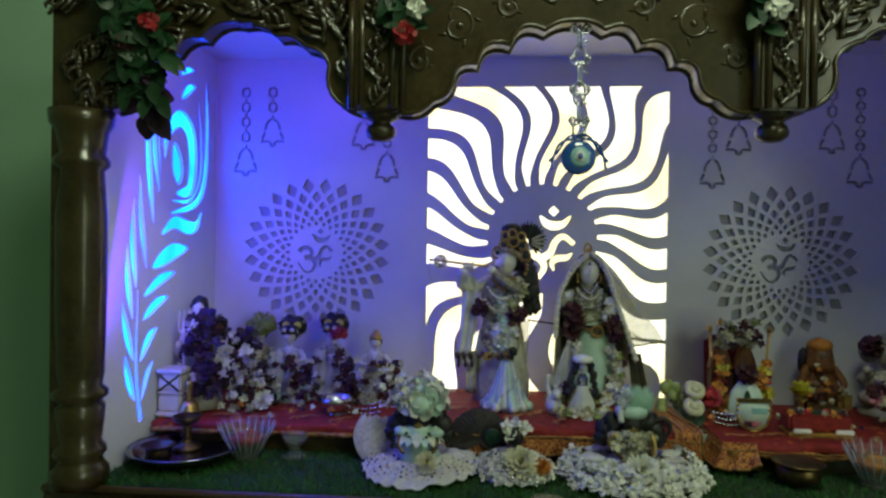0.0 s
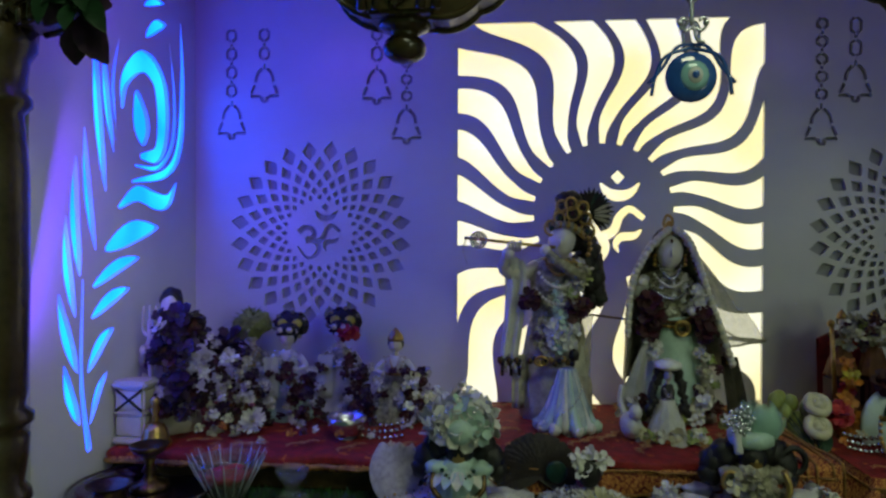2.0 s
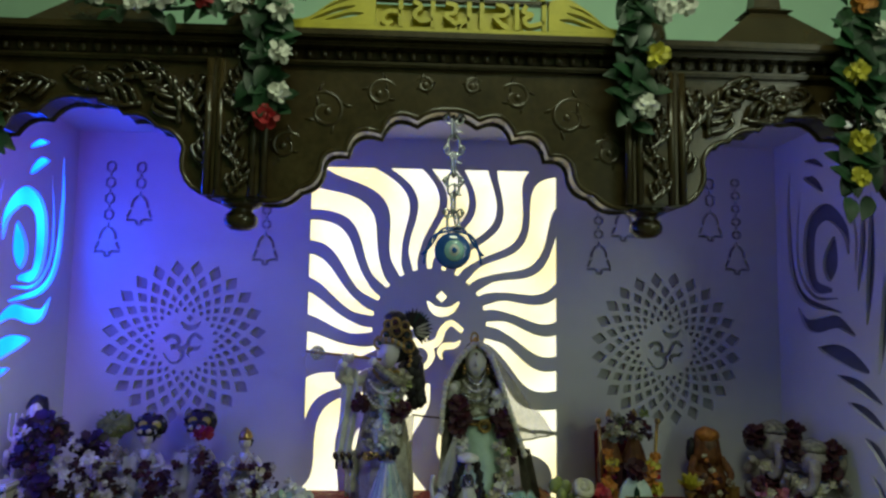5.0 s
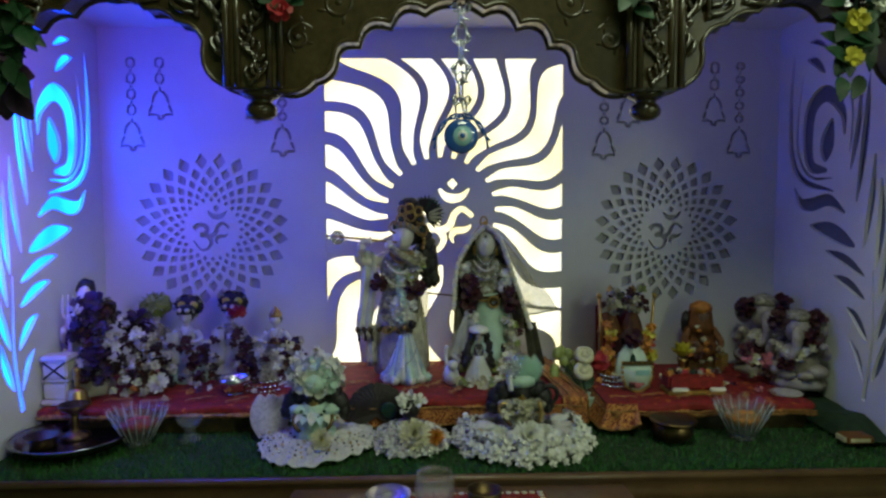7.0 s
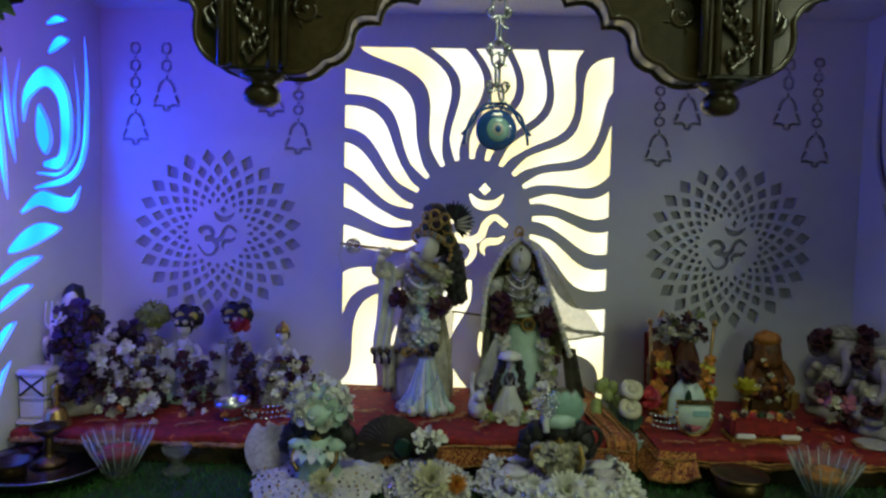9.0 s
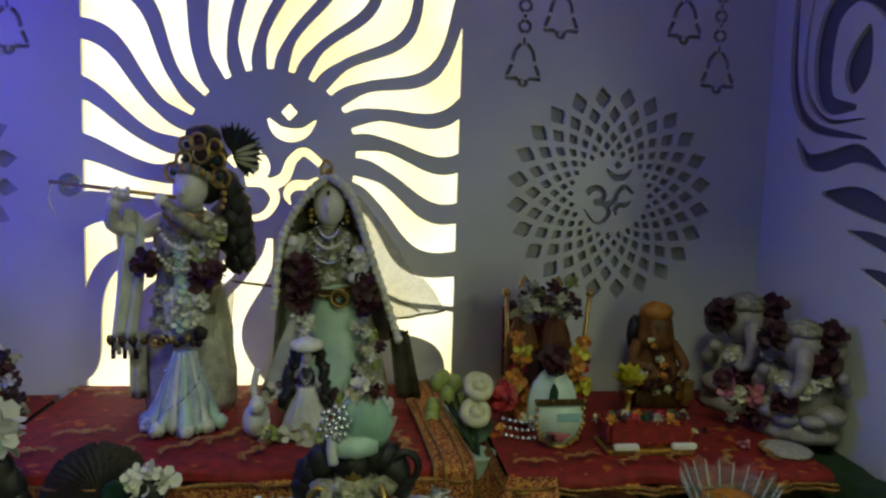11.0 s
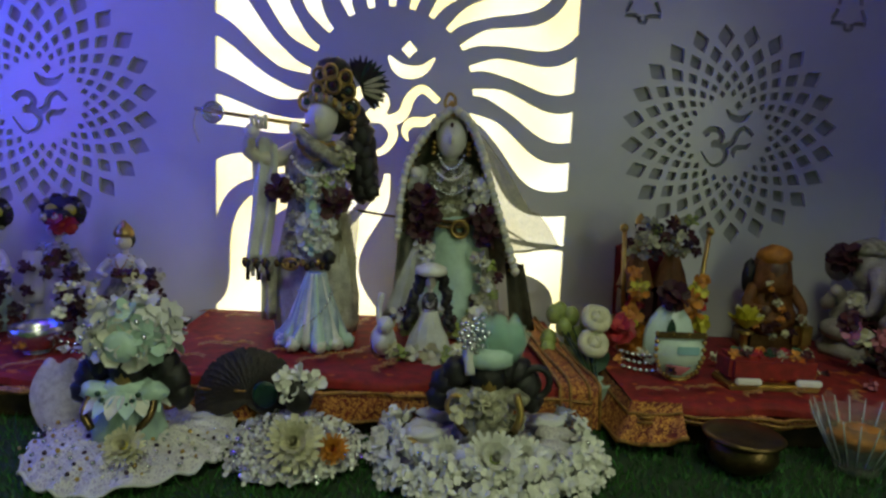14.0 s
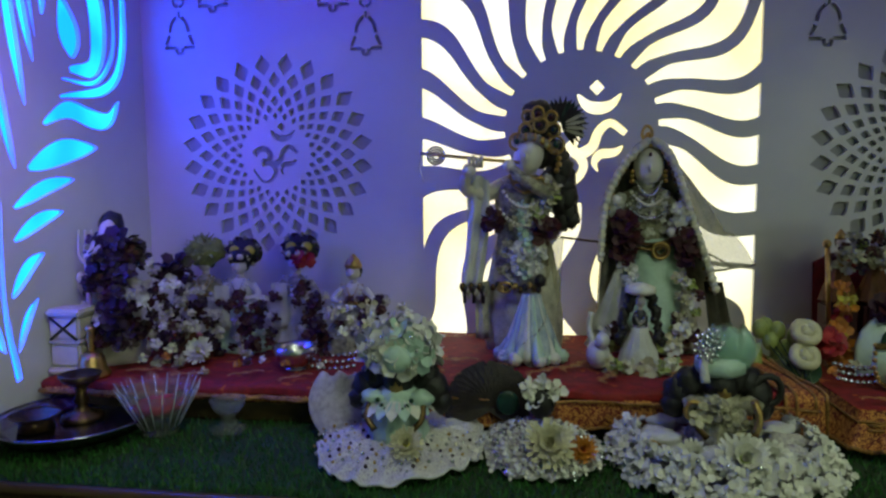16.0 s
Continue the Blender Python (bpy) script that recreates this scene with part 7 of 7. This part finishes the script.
# ---- hanging charm ----
charm = empty("hanging_charm", (0.010, FRONT - 0.010, 1.447), "blue eye charm on a metal chain hanging from the arch", "charm")
for i in range(7):
    z = 0.046 + 0.0315 * i
    pts = []
    for k in range(16):
        a = 2 * math.pi * k / 16
        u, v = 0.0095 * math.cos(a), 0.0140 * math.sin(a) + (0.006 if math.sin(a) > 0 else -0.006)
        pts.append((u, 0, z + v) if i % 2 == 0 else (0.35 * u, u, z + v))
    Build().tube(pts, 0.0024, STEEL, 7, close=True).done("link", charm)
for i in range(4):
    z = 0.058 + 0.052 * i
    for s in (-1, 1):
        b = Build()
        b.tube(smooth_line([(0, -0.004, z), (s * 0.010, -0.006, z - 0.005), (s * 0.016, -0.006, z + 0.003), (s * 0.012, -0.006, z + 0.010), (s * 0.007, -0.006, z + 0.006)], 5), 0.0021, STEEL, 6)
        b.ell((s * 0.015, -0.006, z + 0.004), 0.0042, STEEL, 8, 6)
        b.done("hook", charm)
    Build().tube(smooth_line([(0.001, -0.006, z), (0.004, -0.008, z - 0.016), (0.013, -0.008, z - 0.020)], 5), 0.0022, STEEL, 6).done("hook", charm)
Build().ell((0, 0, 0), (0.030, 0.010, 0.030), BLUE_GLASS, 28, 12).done("disc", charm, "dark blue glass disc")
Build().ell((0.002, -0.007, 0.0), (0.017, 0.006, 0.018), PALE_BLUE, 20, 8).done("iris", charm, "pale blue ring")
Build().ell((0.002, -0.011, 0.0), (0.009, 0.004, 0.010), SILK, 14, 8).done("white_ring", charm)
Build().ell((0.002, -0.0145, 0.0), (0.0045, 0.002, 0.005), BLUE_GLASS, 12, 6).done("pupil", charm)
for s in (-1, 1):
    b = Build()
    b.tube(smooth_line([(0, -0.002, 0.034), (s * 0.030, -0.004, 0.024), (s * 0.042, -0.004, 0.0), (s * 0.046, -0.003, -0.022)], 5), 0.0024, BLUE_GLASS, 6)
    b.tube(smooth_line([(0, -0.002, 0.038), (s * 0.018, -0.004, 0.034), (s * 0.034, -0.004, 0.010), (s * 0.050, -0.003, -0.008)], 5), 0.0022, BLUE_GLASS, 6)
    b.done("blue_cord", charm)

# ---- artificial flower garlands on the arcade ----


def vine(name, pts, flowers, n_leaf, label, r=0.018, leaf_len=0.045, spread=0.030):
    t = empty(name, pts[0], label, "garland", "arcade garlands")
    o = Vector(pts[0])
    line = [Vector(p) - o for p in smooth_line(pts, 10)]
    Build().tube(line, 0.0028, LEAF, 6).done("stem", t)
    b = Build()
    for i in range(n_leaf):
        p = line[int(random.random() * (len(line) - 1))]
        a = random.uniform(0, 6.283)
        d = Vector((math.cos(a), -0.35 - 0.5 * random.random(), math.sin(a)))
        b.leaf(p + Vector((random.uniform(-1, 1) * spread * 0.5, -random.random() * 0.012, random.uniform(-1, 1) * spread * 0.5)), d, (0, -1, 0.4), leaf_len * random.uniform(0.7, 1.2), leaf_len * 0.55, LEAF, random.uniform(0.1, 0.5))
    b.done("leaves", t)["kind"] = "stuff"
    for f, dx, dz, mt in flowers:
        p = line[min(len(line) - 1, int(f * (len(line) - 1)))]
        b = Build()
        b.rose((p.x + dx, p.y - 0.022, p.z + dz), r * random.uniform(0.9, 1.15), mt, axis=(random.uniform(-0.3, 0.3), -1, random.uniform(-0.2, 0.4)), layers=3, n=6)
        b.done("bloom", t, "artificial rose bloom")
    return t


random.seed(41)
F0 = FRONT - 0.070
vine("leafy_garland", [(-0.285, F0, 1.860), (-0.282, F0, 1.78), (-0.288, F0 + 0.012, 1.70), (-0.282, F0 + 0.018, 1.635)], [(0.05, -0.01, 0.0, MAROON), (0.25, 0.022, 0.0, PETAL), (0.5, 0.024, 0.0, PETAL), (0.78, 0.024, 0.0, PETAL), (0.98, 0.0, 0.0, SCARLET)], 60,
     "artificial rose garland with white and red blooms hanging on a post")
vine("leafy_garland", [(-0.560, F0, 1.815), (-0.48, F0, 1.808), (-0.40, F0, 1.813), (-0.300, F0, 1.820)], [(0.1, 0, 0.01, PETAL), (0.35, 0, 0.0, PETAL), (0.52, 0, 0.008, PETAL), (0.75, 0, 0.008, SCARLET), (0.9, 0, 0.0, PETAL)], 26,
     "artificial rose garland with white blooms lying on the cornice", leaf_len=0.032)
vine("leafy_garland", [(-0.800, F0, 1.900), (-0.785, F0, 1.82), (-0.760, F0 + 0.01, 1.72), (-0.742, F0 + 0.02, 1.63), (-0.735, F0 + 0.03, 1.56)], [(0.05, 0.03, 0.02, MAROON), (0.2, 0.0, -0.01, SCARLET), (0.24, -0.03, 0.0, PETAL), (0.42, 0.0, 0.0, SCARLET), (0.40, 0.02, 0.02, SILK), (0.65, 0.03, 0.0, SCARLET), (0.75, -0.02, 0.0, MAROON)], 150,
     "large dark leafy artificial rose bunch hanging at the arcade corner", leaf_len=0.046, spread=0.070)
b = Build()
for i in range(4):
    b.leaf((-0.735, F0 + 0.035, 1.555 - 0.012 * i), ((-0.5, 0.55, 0.45, -0.2)[i], -0.2, (-0.35, 0.0, -0.75, -1)[i]), (0, -1, 0.2), (0.060, 0.045, 0.070, 0.05)[i], 0.042, PURPLE, 0.25)
b.rose((-0.730, F0 + 0.030, 1.575), 0.026, PURPLE, layers=3)
b.done("hanging_sprig", label="dark purple leaves and bud dangling from the garland", category="sprig")
vine("leafy_garland", [(0.292, F0, 1.855), (0.296, F0, 1.79), (0.290, F0 + 0.01, 1.72), (0.288, F0 + 0.018, 1.655)], [(0.05, 0.0, 0.01, LEMON), (0.12, 0.04, -0.01, PETAL), (0.12, 0.075, 0.0, PETAL), (0.5, 0.03, 0.0, LEMON), (0.92, 0.02, 0.0, PETAL)], 60,
     "artificial rose garland with yellow and white blooms hanging on a post")
vine("leafy_garland", [(0.655, F0, 1.865), (0.668, F0, 1.79), (0.665, F0 + 0.01, 1.70), (0.668, F0 + 0.02, 1.61), (0.662, F0 + 0.02, 1.545)], [(0.05, 0.0, 0.0, MARIGOLD), (0.2, 0.02, 0.0, PETAL), (0.42, -0.02, 0.0, LEMON), (0.6, 0.03, 0.0, PETAL), (0.70, -0.01, 0.0, LEMON), (0.92, -0.01, 0.0, LEMON)], 85,
     "artificial garland with yellow blooms hanging at the arcade corner", leaf_len=0.048, spread=0.05)
vine("leafy_garland", [(0.775, F0, 1.86), (0.785, F0, 1.78), (0.780, F0, 1.70), (0.790, F0 + 0.02, 1.62)], [(0.2, 0.0, 0.0, LEMON), (0.5, 0.0, 0.0, PETAL), (0.75, 0.0, 0.0, LEMON)], 70,
     "artificial garland with yellow blooms hanging at the arcade corner", leaf_len=0.05, spread=0.05)

# ---- yellow name board on the cornice: the words read "jai shri radhe" in Devanagari ----
sign = empty("name_board", (0.0, FRONT - 0.056, 1.7905), "yellow painted fretwork board with Devanagari greeting letters", "sign")


def sign_piece(name, shape, depth=0.012, holes=()):
    ob = cut_plate(name, shape, list(holes), lambda u, v, d: (u, d, v), depth, YELLOW)
    ob.parent = sign
    return ob


sign_piece("base_bar", [(-0.252, 0), (0.276, 0), (0.276, 0.010), (-0.252, 0.010)])
sign_piece("top_bar", [(-0.122, 0.054), (0.160, 0.054), (0.160, 0.060), (-0.122, 0.060)])
for s, x0, x1 in ((-1, -0.120, -0.250), (1, 0.158, 0.275)):
    w = x1 - x0
    edge = smooth_line([(x0, 0.060, 0), (x0 + w * 0.25, 0.066, 0), (x0 + w * 0.55, 0.046, 0), (x0 + w * 0.8, 0.022, 0), (x1, 0.016, 0)], 5)
    cuts = [stroke([(x0 + w * 0.25, 0.042), (x0 + w * 0.5, 0.032), (x0 + w * 0.8, 0.016)], 0.007, blade=True), stroke([(x0 + w * 0.15, 0.030), (x0 + w * 0.35, 0.026), (x0 + w * 0.62, 0.017)], 0.008, blade=True),
            stroke([(x0 + w * 0.28, 0.054), (x0 + w * 0.5, 0.044), (x0 + w * 0.66, 0.032)], 0.004, blade=True)]
    sign_piece("scroll_end", [(x0, 0.0102), (x1, 0.0102)] + [(p.x, p.y) for p in reversed(edge)], holes=cuts)
GLYPHS = (
    (((0.82, 1), (0.82, 0)), ((0.82, 0.55), (0.40, 0.56), (0.20, 0.34), (0.34, 0.12), (0.52, 0.24))),
    (((0.85, 1), (0.85, 0)), ((0.18, 0.95), (0.42, 0.76), (0.20, 0.50), (0.44, 0.28), (0.85, 0.34))),
    (((0.95, 1), (0.95, 0)), ((0.20, 0.92), (0.52, 0.82), (0.46, 0.58), (0.18, 0.50), (0.66, 0.10)), ((0.95, 0.42), (0.70, 0.20), (0.55, 0.02))),
    (((0.40, 1), (0.40, 0)), ((0.40, 1.0), (0.10, 1.34), (-0.45, 1.18))),
    (((0.20, 0.95), (0.58, 0.80), (0.50, 0.56), (0.15, 0.50), (0.62, 0.04)), ((0.92, 1), (0.92, 0))),
    (((0.85, 1), (0.85, 0)), ((0.22, 0.92), (0.12, 0.70), (0.42, 0.60), (0.16, 0.46), (0.30, 0.22), (0.85, 0.34)), ((0.85, 1.0), (0.62, 1.30), (0.40, 1.26))),
)
for k, (glyph, gx, gw) in enumerate(zip(GLYPHS, (-0.118, -0.068, -0.018, 0.034, 0.064, 0.112), (0.046, 0.046, 0.050, 0.040, 0.046, 0.046))):
    for line in glyph:
        sign_piece("letter_stroke", stroke([(gx + gw * x, 0.008 + 0.048 * y) for x, y in line], 0.0072))
sign_piece("backing", [(-0.122, 0.012), (0.120, 0.012), (0.120, 0.052), (-0.122, 0.052)], 0.001).matrix_basis = Matrix.Translation((0, 0.014, 0))
sign.children[-1].data.materials[0] = WOOD
